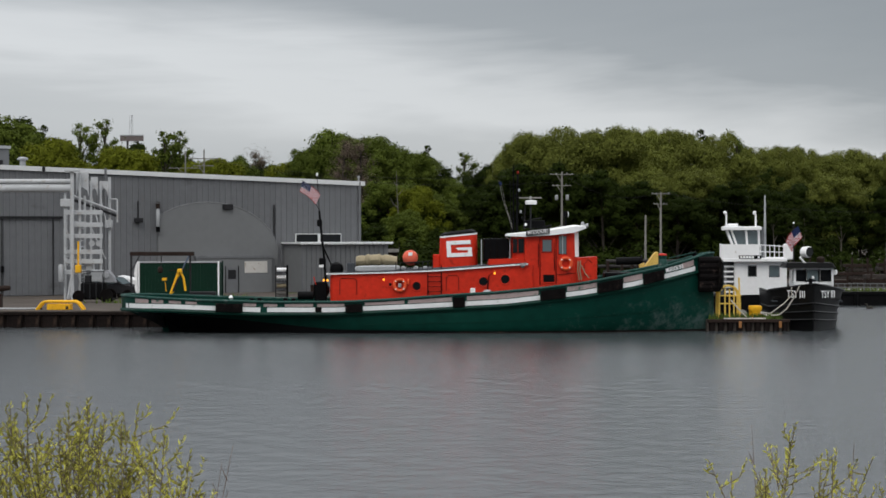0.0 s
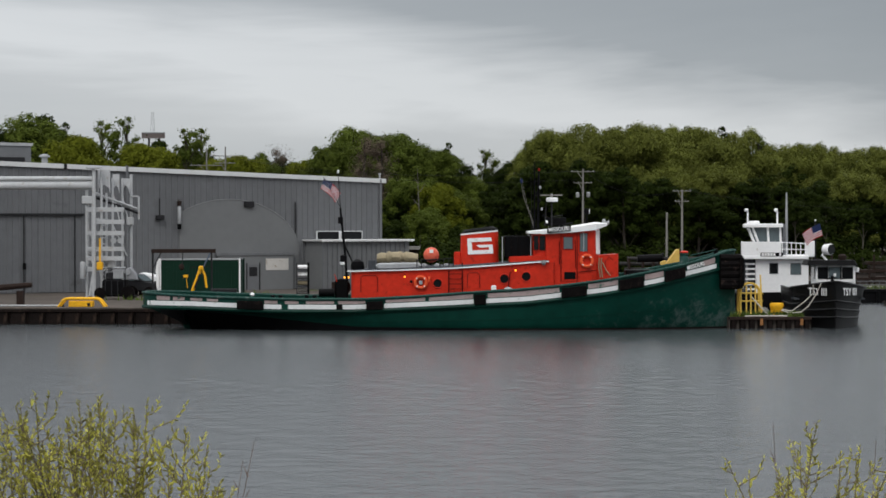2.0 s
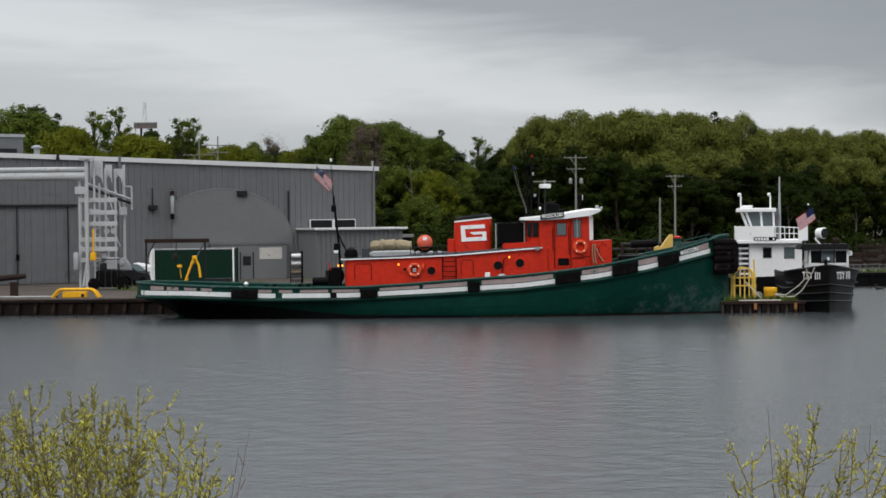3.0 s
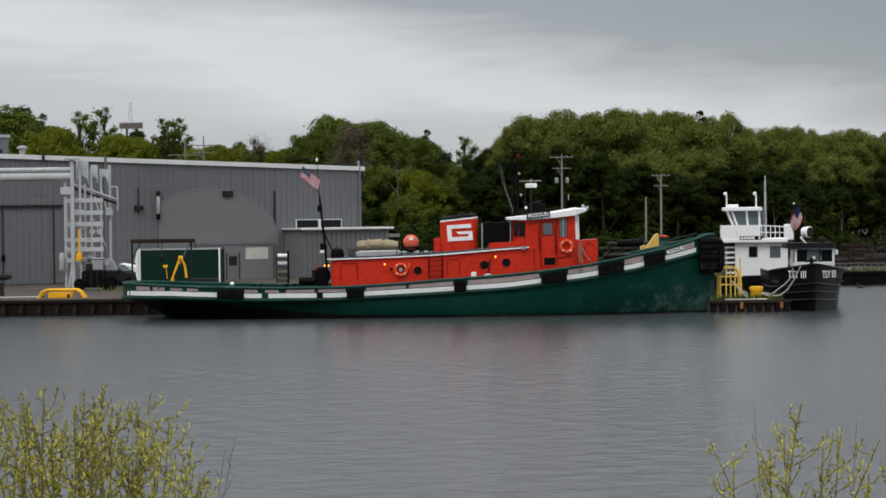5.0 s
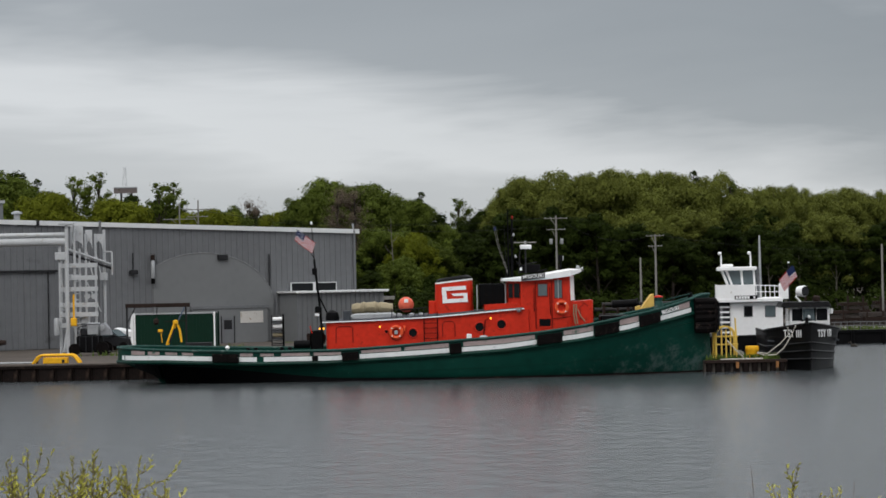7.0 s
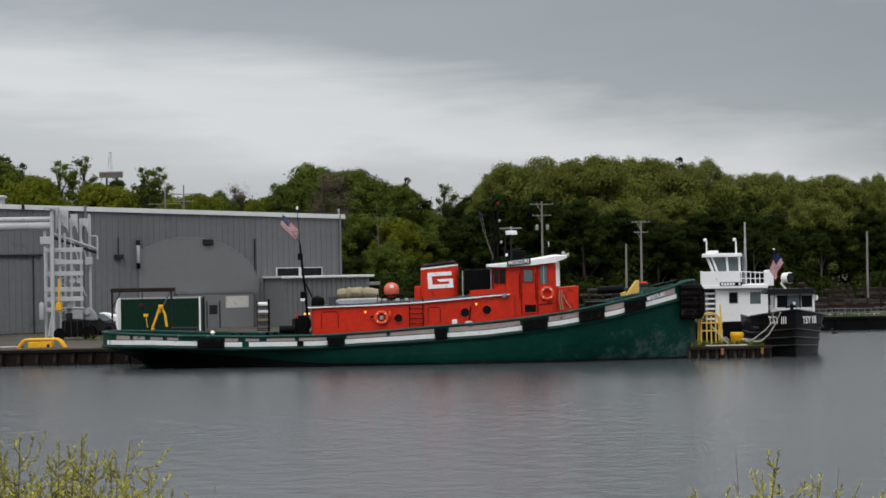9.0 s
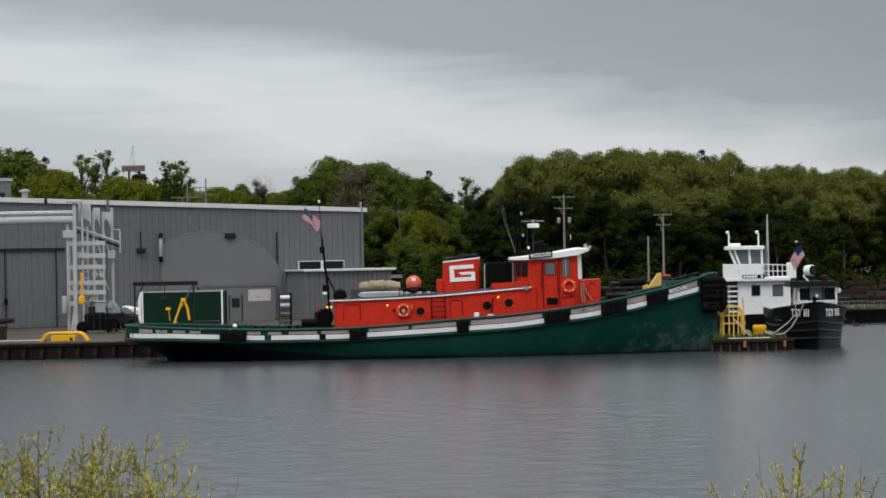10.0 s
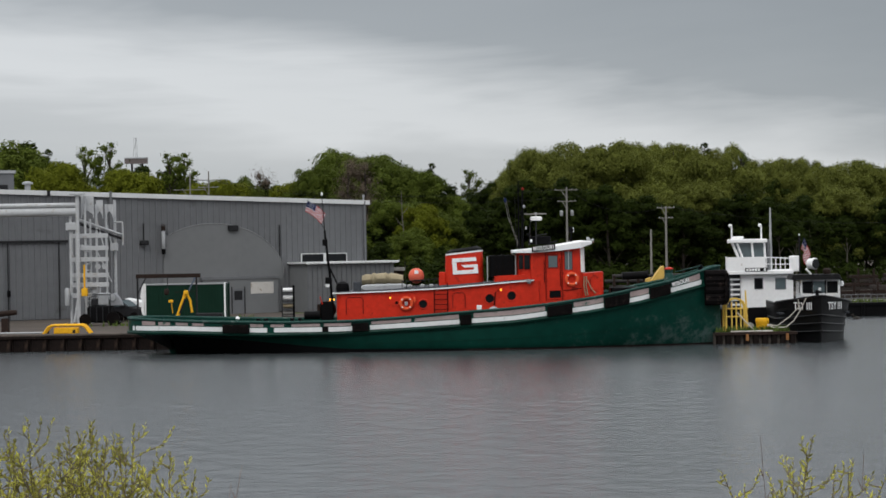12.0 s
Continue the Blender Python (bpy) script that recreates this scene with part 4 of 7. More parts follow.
def build_black_tug():
    d = 112.0
    bx, _ = plan(1440, 588, d)
    t = thing("small_tug", pose(bx, d, 0, 0, 0, -4), "small black tug with a white-fronted wheelhouse, bow to the river", "tugboat")
    # local y runs aft from the stem
    Z = lambda v, dd: plan(0, v, dd)[1]
    bm = bmesh.new()
    rows = []
    n = 16
    for k in range(n + 1):
        f = k / n
        y = 11.0 * f ** 1.5
        half = 2.1 * min(1.0, (y / 3.6)) ** 0.72 if y > 0 else 0.03
        low = 1.9 * min(1.0, (y / 5.5)) ** 0.85 if y > 0 else 0.03
        top = 2.72 - 0.55 * min(1.0, y / 5.0) ** 0.8
        prof = []
        for q in range(7):
            g = q / 6
            z = -0.8 + (top + 0.8) * g
            prof.append((-(low + (half - low) * g ** 1.2), z))
        prof += [(-max(0.0, half - 0.12), top), (-max(0.0, half - 0.12), top - 0.6)]
        prof = prof + [(-x, z) for x, z in reversed(prof)]
        rows.append([bm.verts.new((x, y - 0.25 * (z / 2.7), z)) for x, z in prof])
    for a, b in zip(rows, rows[1:]):
        for k in range(len(a)):
            bm.faces.new((a[k], a[(k + 1) % len(a)], b[(k + 1) % len(a)], b[k]))
    bm.faces.new(rows[0][::-1])
    bm.faces.new(rows[-1])
    hull_black = mat("glossy_black_hull", (0.006, 0.006, 0.0065), 0.45, vary=0.4, size=1.5, spec=0.12, bump=0.2, bump_size=0.8)
    hull = part("hull", bm, hull_black, t, "rounded black hull", smooth=True)

    def half_at(y, g):
        half = 2.1 * min(1.0, (max(y, 0.0) / 3.6)) ** 0.72
        low = 1.9 * min(1.0, (max(y, 0.0) / 5.5)) ** 0.85
        return low + (half - low) * g ** 1.2

    for g in (0.42, 0.55, 0.68, 0.985):
        pts = []
        for y in (0.02, 0.15, 0.4, 0.8, 1.3, 2.0, 2.8, 3.8, 5.0, 7.0, 9.5):
            top = 2.72 - 0.55 * min(1.0, y / 5.0) ** 0.8
            z = -0.8 + (top + 0.8) * g
            pts.append((half_at(y, g) + 0.02, y - 0.25 * (z / 2.7), z))
        line = [(-x, y, z) for x, y, z in reversed(pts)] + pts
        part("rub_rail", tube(line, 0.07, 6), hull_black, t, smooth=True)
    part("deck", prism([(-2.0, 1.55), (2.0, 1.55), (2.0, 1.65), (-2.0, 1.65)], 3.0, 10.8), DECKGREY, t)
    for s in (-1, 1):
        y = 0.95
        x = s * (half_at(y, 0.85) + 0.06)
        at = pose(x + s * 0.10, y - 0.2, 2.05, 0, 0, 52 * s)
        letters("TSY", 0.42, WHITE, t, at @ pose(-0.30, 0, 0), "white painted word", wide=0.82)
        letters("III", 0.42, WHITE, t, at @ pose(0.50, 0, 0), "white painted numeral", wide=0.9)
    # wheelhouse
    w = part("wheelhouse", house(dense(rounded(-1.15, 1.15, 1.3, 0.1, 0.1)), lambda x: 1.6, lambda x: 3.5), WHITE, t, "white-framed wheelhouse")
    w.location = (0.45, 5.2, 0)
    for x0, x1 in ((-1.02, -0.50), (-0.40, 0.28), (0.38, 1.02)):
        # Middle pane takes the paler glass: a bright reflection put into its colour.
        part("window", box(x0, x1, -1.36, -1.28, 2.72, 3.40), PALEGLASS if x0 == -0.40 else GLASS, w, "wheelhouse front window")
    part("window", box(-1.19, -1.13, -1.0, 0.7, 2.72, 3.38), GLASS, w)
    part("door", box(-1.18, -1.12, -0.6, 0.1, 1.7, 3.42), WHITE, w, "white side door")
    for x0 in (-1.08, -0.47, 0.30, 1.04):
        part("window_post", box(x0 - 0.04, x0 + 0.04, -1.39, -1.30, 2.68, 3.46), WHITE if abs(x0) > 1 else BLACK, w)
    part("lower_front", box(-1.1, 1.1, -1.36, -1.29, 2.55, 2.68), WHITE, w)
    roof = part("roof", house(dense(rounded(-1.6, 1.35, 1.7, 0.2, 0.2)), lambda x: 3.5, lambda x: 3.8, 0.1), BLACK, t, "dark wheelhouse roof")
    roof.location = (0.35, 5.2, 0)
    # searchlight
    sl = part("searchlight", lathe([(0.15, -0.3), (0.30, -0.22), (0.34, 0.2), (0.30, 0.24)], (0.1, 4.6, 4.42), "x", 18), WHITE, t, "large white searchlight", smooth=True)
    lens = part("lens", lathe([(0.29, 0.0), (0.27, 0.05)], (0.345, 4.6, 4.42), "x", 18), GLASS, sl, "dark lamp glass")
    for o in (sl, lens):
        o.data.transform(pose(0.1, 4.6, 4.42, 0, 0, -48) @ pose(-0.1, -4.6, -4.42))
    part("yoke", tube([(0.05, 4.6, 3.75), (-0.25, 4.6, 4.1), (-0.1, 4.6, 4.4)], 0.07, 6), WHITE, sl)
    part("vent", lathe([(0.18, 3.75), (0.24, 3.9), (0.24, 4.05), (0.1, 4.15)], (1.0, 5.2, 0), "z", 12), BROWN, t, smooth=True)
    part("bow_bitt", tube([(0, 1.5, 1.6), (0, 1.5, 2.95)], 0.1, 8), BLACK, t, "black bow bitt", smooth=True)
    part("bow_bitt_bar", tube([(-0.3, 1.5, 2.8), (0.3, 1.5, 2.8)], 0.05, 6), BLACK, t)
    part("nav_lamp", lathe([(0.06, -0.09), (0.09, 0), (0.06, 0.09)], (0.4, 3.8, 2.95), "z", 10), WHITE, t, smooth=True)
    part("side_lamp", lathe([(0.1, -0.15), (0.14, 0), (0.1, 0.15)], (1.68, 4.0, 3.25), "z", 10), WHITE, t, smooth=True)
    part("flagpole", tube([(-0.4, 6.8, 1.6), (-0.4, 6.8, 6.1)], 0.045, 6), STEEL, t, "thin flagpole")
    part("truck", lathe([(0.03, -0.06), (0.07, 0), (0.03, 0.06)], (-0.4, 6.8, 6.12), "z", 10), WHITE, t)
    return t


build_black_tug()


# ---- trees ----
def leaf_cloud(centres, radii, count, size, rng, droop=0.0, flat=0.8, shell=0.70, slim=0.62):
    """Small leaf sprays scattered over clumps: vertices and faces. droop lets them trail below their clump."""
    weight = np.array([r ** 2 for r in radii])
    pick = rng.choice(len(centres), count, p=weight / weight.sum())
    d = rng.normal(size=(count, 3))
    d[:, 2] += 0.55
    d /= np.linalg.norm(d, axis=1)[:, None]
    rr = shell + (1 - shell) * rng.random(count) ** 0.8 + 0.06 * rng.normal(size=count) + 0.30 * rng.random(count) ** 5
    if shell < 0.4:
        rr = np.abs(rng.normal(size=count)) * 0.75
    c = np.array(centres)[pick]
    r = np.array(radii)[pick]
    p = c + d * (rr * r)[:, None] * np.array([1, 1, flat])
    clump = rng.normal(size=(count // 10 + 1, 3)) * 0.09
    p += np.repeat(clump, 10, axis=0)[:count] * r[:, None]
    p[:, 2] -= droop * rng.random(count) ** 1.6 * r * 1.7
    face = d + np.array([0, 0, 0.25]) + 0.30 * rng.normal(size=(count, 3))
    a = rng.normal(size=(count, 3)) * (1 - 0.6 * min(1.0, droop))
    a[:, 2] -= 0.4 + droop * 2.0
    a -= face * ((a * face).sum(1) / (face * face).sum(1))[:, None]
    a /= np.linalg.norm(a, axis=1)[:, None]
    b = np.cross(a, face)
    b /= np.linalg.norm(b, axis=1)[:, None]
    ln = size * (0.6 + 0.8 * rng.random(count))[:, None]
    wd = ln * slim
    q = np.stack([p - a * ln * 0.5 + b * wd * 0.5, p - a * ln * 0.3 - b * wd * 0.6, p + a * ln * 0.6], axis=1).reshape(-1, 3)
    idx = np.arange(count * 3).reshape(-1, 3)
    return q, idx


def mesh_of(name, verts, faces):
    me = bpy.data.meshes.new(name)
    me.from_pydata(verts.tolist(), [], faces.tolist())
    return me


def crown_clumps(rng, height, width, low, clumps, uneven, fat, point):
    """Centres and sizes of the leaf clumps over a lobed crown, with some inside it."""
    mid, up = height * (1 + low) / 2, height * (1 - low) / 2
    lobes = rng.normal(size=(7, 3))
    lobes /= np.linalg.norm(lobes, axis=1)[:, None]
    centres, radii = [], []
    for k in range(clumps):
        d = rng.normal(size=3)
        d /= np.linalg.norm(d)
        if d[2] < -0.5:
            d[2] *= -1
        swell = 1 - uneven + 2 * uneven * float(np.max(lobes @ d)) ** 3
        f = rng.uniform(0.78, 0.98) if rng.random() < 0.8 else rng.uniform(0.35, 0.75)
        r = width * fat * rng.uniform(0.7, 1.25)
        wide = (width / 2 - r * 0.6) * swell * f * (1 - point * max(0.0, d[2]))
        centres.append((d[0] * wide, d[1] * wide, mid + d[2] * (up - r * 0.6) * f * min(1.05, swell)))
        radii.append(r)
    return centres, radii


def tree(seed, height, width, leaf, style, label, count=20000, size=0.26, droop=0.0, bark=None):
    """A tree with a tapered trunk, limbs and a crown of leafy clumps that just reaches its height."""
    rng = np.random.default_rng(seed)
    t = thing("tree", pose(0, -400, 0), label, "tree", "woods behind the yard")
    centres, radii = [], []
    if style in ("round", "willow", "high"):
        low, clumps, uneven, fat, point = {"round": (0.03, 110, 0.24, 0.085, 0.30), "willow": (0.04, 120, 0.20, 0.078, 0.15),
                                           "high": (0.42, 70, 0.25, 0.10, 0.3)}[style]
        centres, radii = crown_clumps(rng, height, width, low, clumps, uneven, fat, point)
        limbs = [centres[k] for k in range(0, len(centres), 11)]
    else:
        lobes = {"spire": 16, "thin": 30, "bare": 14}[style]
        for k in range(lobes):
            f = (k + 0.5) / lobes
            a = k * 2.4 + rng.random()
            if style == "spire":
                z, rad = height * (0.15 + 0.82 * f), width * 0.5 * (1 - f) ** 0.8 * 0.55
                r = width * 0.28 * (1.06 - f) + 0.2
            else:
                z, rad = height * (0.22 + 0.74 * f), width * (0.12 + 0.42 * rng.random()) * (1.12 - f)
                r = width * (0.06 + 0.06 * rng.random()) * (1.3 - 0.6 * f) * (1.6 if style == "bare" else 1.0)
            centres.append((rad * math.cos(a), rad * math.sin(a), z))
            radii.append(r)
        limbs = centres
    v, f = leaf_cloud(centres, radii, count, size, rng, droop, 0.85, 0.25 if style in ("thin", "bare") else 0.62, {"willow": 0.38, "bare": 0.10}.get(style, 0.5))
    grow = height / np.percentile(v[:, 2], 99.8)
    v[:, 2] *= grow
    bm = tube([(0, 0, -0.3), (0.1, 0.05, height * 0.3), (-0.1, 0, height * 0.6), (0.05, 0, height * 0.96)], height * (0.013 if style == "high" else 0.02), 8, end=0.04)
    for c in limbs:
        z = c[2] * grow
        z0 = max(height * 0.15, z - math.hypot(c[0], c[1]) * 0.9 - height * 0.08)
        tube([(0, 0, z0), (c[0] * 0.5, c[1] * 0.5, (z0 + z) / 2 + 0.2), (c[0], c[1], z)], height * 0.006, 5, bm, 0.02)
    part("trunk", bm, bark or BARK, t)
    part("crown", mesh_of("crown", v, f), leaf, t)
    return t


def build_woods():
    rng = random.Random(5)
    pale = mat("pale_bark", (0.11, 0.10, 0.08), 0.95, vary=0.35, stretch=(4, 4, 1), bump=0.5)
    #  name: height, tree
    kinds = {
        "green": (14, tree(1, 14, 9.5, LEAF_MID, "round", "broad green leafy tree", 30000, 0.25)),
        "dark": (14, tree(2, 14, 9.0, LEAF_DARK, "round", "broad leafy tree in dark and shade-toned green", 22000, 0.33)),
        "yellow": (12, tree(3, 12, 8.5, LEAF_YEL, "round", "yellow-green leafy tree in spring leaf", 24000, 0.25)),
        "willow": (16, tree(4, 16, 13, LEAF_WILLOW, "willow", "tall olive-green willow with drooping sprays", 54000, 0.28, 0.45)),
        "broad": (16, tree(5, 16, 12, LEAF_WILLOW, "willow", "broad olive-green willow with soft outline", 54000, 0.28, 0.5)),
        "spire": (14, tree(6, 14, 6, LEAF_DARK, "spire", "dark green pointed conifer tree", 12000, 0.30)),
        "thin": (13, tree(7, 13, 7.5, LEAF_MID, "thin", "thin open-crowned green poplar", 9000, 0.24)),
        "bare": (12, tree(8, 12, 7, LEAF_BARE, "bare", "tree with bare budding reddish twigs", 9000, 0.34)),
        "mixed": (13, tree(9, 13, 10, LEAF_MID, "round", "green leafy tree with uneven crown", 30000, 0.25)),
        "high": (12, tree(10, 12, 5, LEAF_DARK, "high", "slender pale-stemmed tree with a dark green crown", 7000, 0.30, 0.0, pale)),
    }
    #  kind, across, top, distance
    rows = [
        ("dark", -60, 215, 235), ("mixed", 18, 208, 238), ("dark", 40, 212, 246), ("spire", 70, 222, 240), ("yellow", 105, 246, 225), ("thin", 150, 222, 245), ("thin", 180, 211, 240), ("yellow", 200, 258, 225),
        ("yellow", 235, 268, 232), ("dark", 232, 256, 250), ("thin", 288, 232, 240), ("thin", 318, 234, 245), ("dark", 300, 262, 250), ("yellow", 340, 285, 236), ("yellow", 385, 282, 240), ("mixed", 425, 278, 260), ("bare", 452, 262, 262), ("dark", 462, 284, 262),
        ("yellow", 515, 288, 236), ("green", 548, 256, 230), ("mixed", 585, 231, 240), ("green", 618, 238, 244), ("bare", 610, 246, 221), ("bare", 640, 250, 220), ("green", 665, 240, 235), ("mixed", 700, 256, 225), ("green", 742, 272, 222), ("spire", 757, 262, 250), ("yellow", 745, 330, 209),
        ("dark", 785, 300, 240), ("thin", 822, 272, 250), ("dark", 850, 296, 240), ("mixed", 800, 318, 222), ("dark", 845, 330, 215), ("green", 690, 322, 213), ("thin", 903, 256, 240), ("willow", 915, 270, 235),
        ("willow", 955, 236, 225), ("broad", 1015, 225, 222), ("willow", 1075, 230, 218), ("broad", 1130, 232, 220), ("willow", 1190, 229, 222), ("spire", 1240, 233, 250), ("broad", 1262, 238, 220), ("thin", 1300, 246, 226), ("dark", 1335, 262, 245), ("dark", 1350, 300, 230),
        ("willow", 1385, 260, 230), ("broad", 1440, 262, 232), ("willow", 1505, 266, 235), ("broad", 1575, 268, 235), ("willow", 1650, 268, 235), ("broad", 1710, 268, 235),
        # Front dark trees: leaf colour stands in for shade below the willow crowns.
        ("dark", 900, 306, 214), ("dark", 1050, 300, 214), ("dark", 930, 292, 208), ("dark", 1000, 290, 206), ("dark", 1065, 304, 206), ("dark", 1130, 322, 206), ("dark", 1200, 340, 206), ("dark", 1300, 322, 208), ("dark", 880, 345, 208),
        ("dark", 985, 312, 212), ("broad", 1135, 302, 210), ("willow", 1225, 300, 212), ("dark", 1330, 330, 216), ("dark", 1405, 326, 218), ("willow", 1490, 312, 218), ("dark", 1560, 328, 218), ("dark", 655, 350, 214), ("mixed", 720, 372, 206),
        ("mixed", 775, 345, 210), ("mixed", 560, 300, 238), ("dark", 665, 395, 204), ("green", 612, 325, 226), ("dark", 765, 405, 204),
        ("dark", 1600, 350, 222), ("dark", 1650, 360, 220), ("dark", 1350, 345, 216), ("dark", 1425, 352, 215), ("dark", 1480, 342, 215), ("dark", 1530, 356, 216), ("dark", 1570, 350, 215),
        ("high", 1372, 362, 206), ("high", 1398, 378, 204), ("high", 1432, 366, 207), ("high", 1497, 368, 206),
    ]
    for kind, u, v, d in rows:
        height, first = kinds[kind]
        x, z = plan(u, v, d)
        s = (z - 1.0) / height
        wide = s * rng.uniform(0.92, 1.12) * (1.25 if s < 0.75 else 1.0)
        c = copy_thing(first, pose(0, 0, 0))
        c.matrix_basis = pose(x, d + rng.uniform(-3, 3), 1.0, 0, 0, rng.uniform(0, 360)) @ Matrix.Diagonal((wide, wide, s, 1))
    for _, first in kinds.values():
        for o in (*first.children_recursive, first):
            bpy.data.objects.remove(o)


build_woods()


def dead_tree():
    x, z = plan(702, 303, 203)
    t = thing("dead_tree", pose(x, 203, 1.0), "pale dead tree trunk with bare limbs at the wood's edge", "tree")
    pale = mat("bleached_wood", (0.13, 0.12, 0.10), 0.9, vary=0.25)
    h = z - 1.0
    part("trunk", tube([(0.3, 0, 0), (0.25, 0, h * 0.45), (0.05, 0, h * 0.8), (0, 0, h)], 0.08, 6, end=0.02), pale, t)
    for f, dx, dz in ((0.55, 0.9, 0.9), (0.66, -0.8, 1.0), (0.78, 0.6, 0.9), (0.86, -0.5, 0.6)):
        part("limb", tube([(0.15, 0, h * f), (0.15 + dx * 0.6, 0.1, h * f + dz * 0.4), (0.15 + dx, 0.1, h * f + dz)], 0.04, 5, end=0.012), pale, t)


dead_tree()


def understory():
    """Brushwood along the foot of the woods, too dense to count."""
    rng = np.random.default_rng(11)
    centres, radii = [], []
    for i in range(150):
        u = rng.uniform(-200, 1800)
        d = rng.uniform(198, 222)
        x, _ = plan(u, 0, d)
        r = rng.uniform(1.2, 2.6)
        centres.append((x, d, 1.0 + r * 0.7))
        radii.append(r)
    # The dark leaf colour paints in the shade at the trees' feet.
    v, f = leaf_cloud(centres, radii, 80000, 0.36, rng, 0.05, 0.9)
    single("undergrowth", mesh_of("undergrowth", v, f), LEAF_DARK, pose(0, 0, 0), "dense brushwood in shade-toned green at the foot of the woods", "undergrowth", kind="stuff")
    # far leaf clumps close the woods behind, coloured dark for its shaded depth
    centres, radii = [], []
    for i in range(190):
        u = rng.uniform(-260, 1860)
        d = rng.uniform(255, 285)
        x, _ = plan(u, 0, d)
        r = rng.uniform(2.2, 3.4)
        top = plan(0, float(np.interp(u, [0, 100, 350, 480, 560, 700, 790, 860, 930, 1568], [262, 280, 300, 310, 275, 285, 320, 320, 275, 285])), d)[1]
        centres.append((x, d, rng.uniform(2.0, max(3.0, top - r))))
        radii.append(r)
    for k in range(46):
        centres.append((-70 + 3.2 * k, 246 + rng.uniform(-2, 2), 3.2))
        radii.append(2.6)
    v, f = leaf_cloud(centres, radii, 70000, 0.85, rng, 0.05, 1.0)
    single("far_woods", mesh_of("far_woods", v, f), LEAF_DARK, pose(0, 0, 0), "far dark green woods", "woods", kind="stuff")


understory()


# ---- willow bushes on the near bank ----
def branch_mesh(base, tip, rng, leaf_len, leafy=1.0, twigs=6):
    base, tip = Vector(base), Vector(tip)
    side_way = Vector((rng.uniform(-1, 1), rng.uniform(-0.6, 0.6), 0)) * 0.08
    line = [base.lerp(tip, f) + side_way * math.sin(math.pi * f) for f in (0, 0.2, 0.4, 0.6, 0.8, 1.0)]
    bm = tube(line, 0.007, 5, end=0.002)
    shoots = [line]
    length = (tip - base).length
    for k in range(twigs):
        f = 0.34 + 0.60 * ((k + rng.random()) / twigs) ** 0.8
        i = min(4, int(f * 5))
        p = line[i].lerp(line[i + 1], f * 5 - i)
        out = Vector((rng.uniform(-1, 1), rng.uniform(-0.7, 0.7), rng.uniform(0.5, 1.6))).normalized() * length * rng.uniform(0.10, 0.24)
        q = p + out
        most = max(0.05, tip.z - rng.uniform(-0.01, 0.06) - p.z)
        if out.z > most:
            q = p + out * (most / out.z)
        mid = p.lerp(q, 0.5) + Vector((out.x * 0.2, out.y * 0.2, -0.01))
        tube([p, mid, q], 0.0032, 4, bm, 0.0015)
        shoots.append([p, p.lerp(mid, 0.5), mid, mid.lerp(q, 0.5), q])
    leaves = bmesh.new()
    for shoot in shoots:
        total = sum((b - a).length for a, b in zip(shoot, shoot[1:]))
        n = int(total / 0.012 * leafy)
        for k in range(n):
            f = 1 - (1 - (k + rng.random()) / n) * (0.72 if shoot is line else 0.95)
            g = f * (len(shoot) - 1)
            i = min(len(shoot) - 2, int(g))
            p = shoot[i].lerp(shoot[i + 1], g - i)
            way = (shoot[i + 1] - shoot[i]).normalized()
            a = rng.uniform(0, 6.283)
            lat = Vector((math.cos(a), math.sin(a), 0))
            way = (way * rng.uniform(0.8, 1.4) + lat * rng.uniform(0.35, 1.1) + Vector((0, 0, rng.uniform(-0.4, 0.15)))).normalized()
            ln = leaf_len * rng.uniform(0.55, 1.15) * (1.05 - 0.35 * f)
            across = way.cross(Vector((rng.uniform(-1, 1), rng.uniform(-1, 1), rng.uniform(-1, 1)))).normalized() * ln * 0.17
            nrm = way.cross(across).normalized() * ln * 0.06
            v = [leaves.verts.new(c) for c in (p, p + way * ln * 0.4 + across, p + way * ln + nrm, p + way * ln * 0.4 - across)]
            leaves.faces.new(v)
    return bm, leaves


def bush(name, d, tips, base_u, label, seed, leafy, twigs, leaf_len=0.064, lower=-5):
    rng = random.Random(seed)
    cx, _ = plan(base_u, 0, d)
    b = thing(name, pose(cx, d, 3.2), label, "bush")
    made = []
    for u, v in tips:
        dd = d + rng.uniform(-0.5, 0.5)
        x, z = plan(u, v + lower, dd)
        foot = (0.45 * (x - cx) + rng.uniform(-0.10, 0.10), rng.uniform(-0.2, 0.2), -0.02)
        wood, leaves = branch_mesh((0, 0, 0), (x - cx - foot[0], dd - d - foot[1], z - 3.2 - foot[2]), rng, leaf_len, leafy, twigs)
        br = part("branch", wood, STEM, b)
        part("leaves", leaves, LEAF_BUSH, br)
        br.location = foot
        # a branch that stands apart on the short side of the bush sways less
        made.append((br, foot, rng.uniform(0, 6.28), rng.uniform(0.7, 1.3), (0.15 if 250 < u < 700 else 1.0) * d / FAR / (z - 3.2)))
    return made


LEFT = bush("willow_bush", 11.0, [(-62, 748), (-28, 735), (10, 724), (47, 704), (120, 720), (157, 710), (188, 738), (240, 722), (216, 748), (100, 758), (140, 764), (30, 770), (60, 790), (170, 778),
                                  (292, 766), (333, 806), (244, 812), (276, 818), (318, 850), (358, 862), (0, 800), (205, 806), (120, 806), (112, 742), (172, 744), (226, 764), (90, 782), (22, 752)],
            130, "leafy yellow-green young willow bush on the bank", 3, 0.92, 13, 0.048)
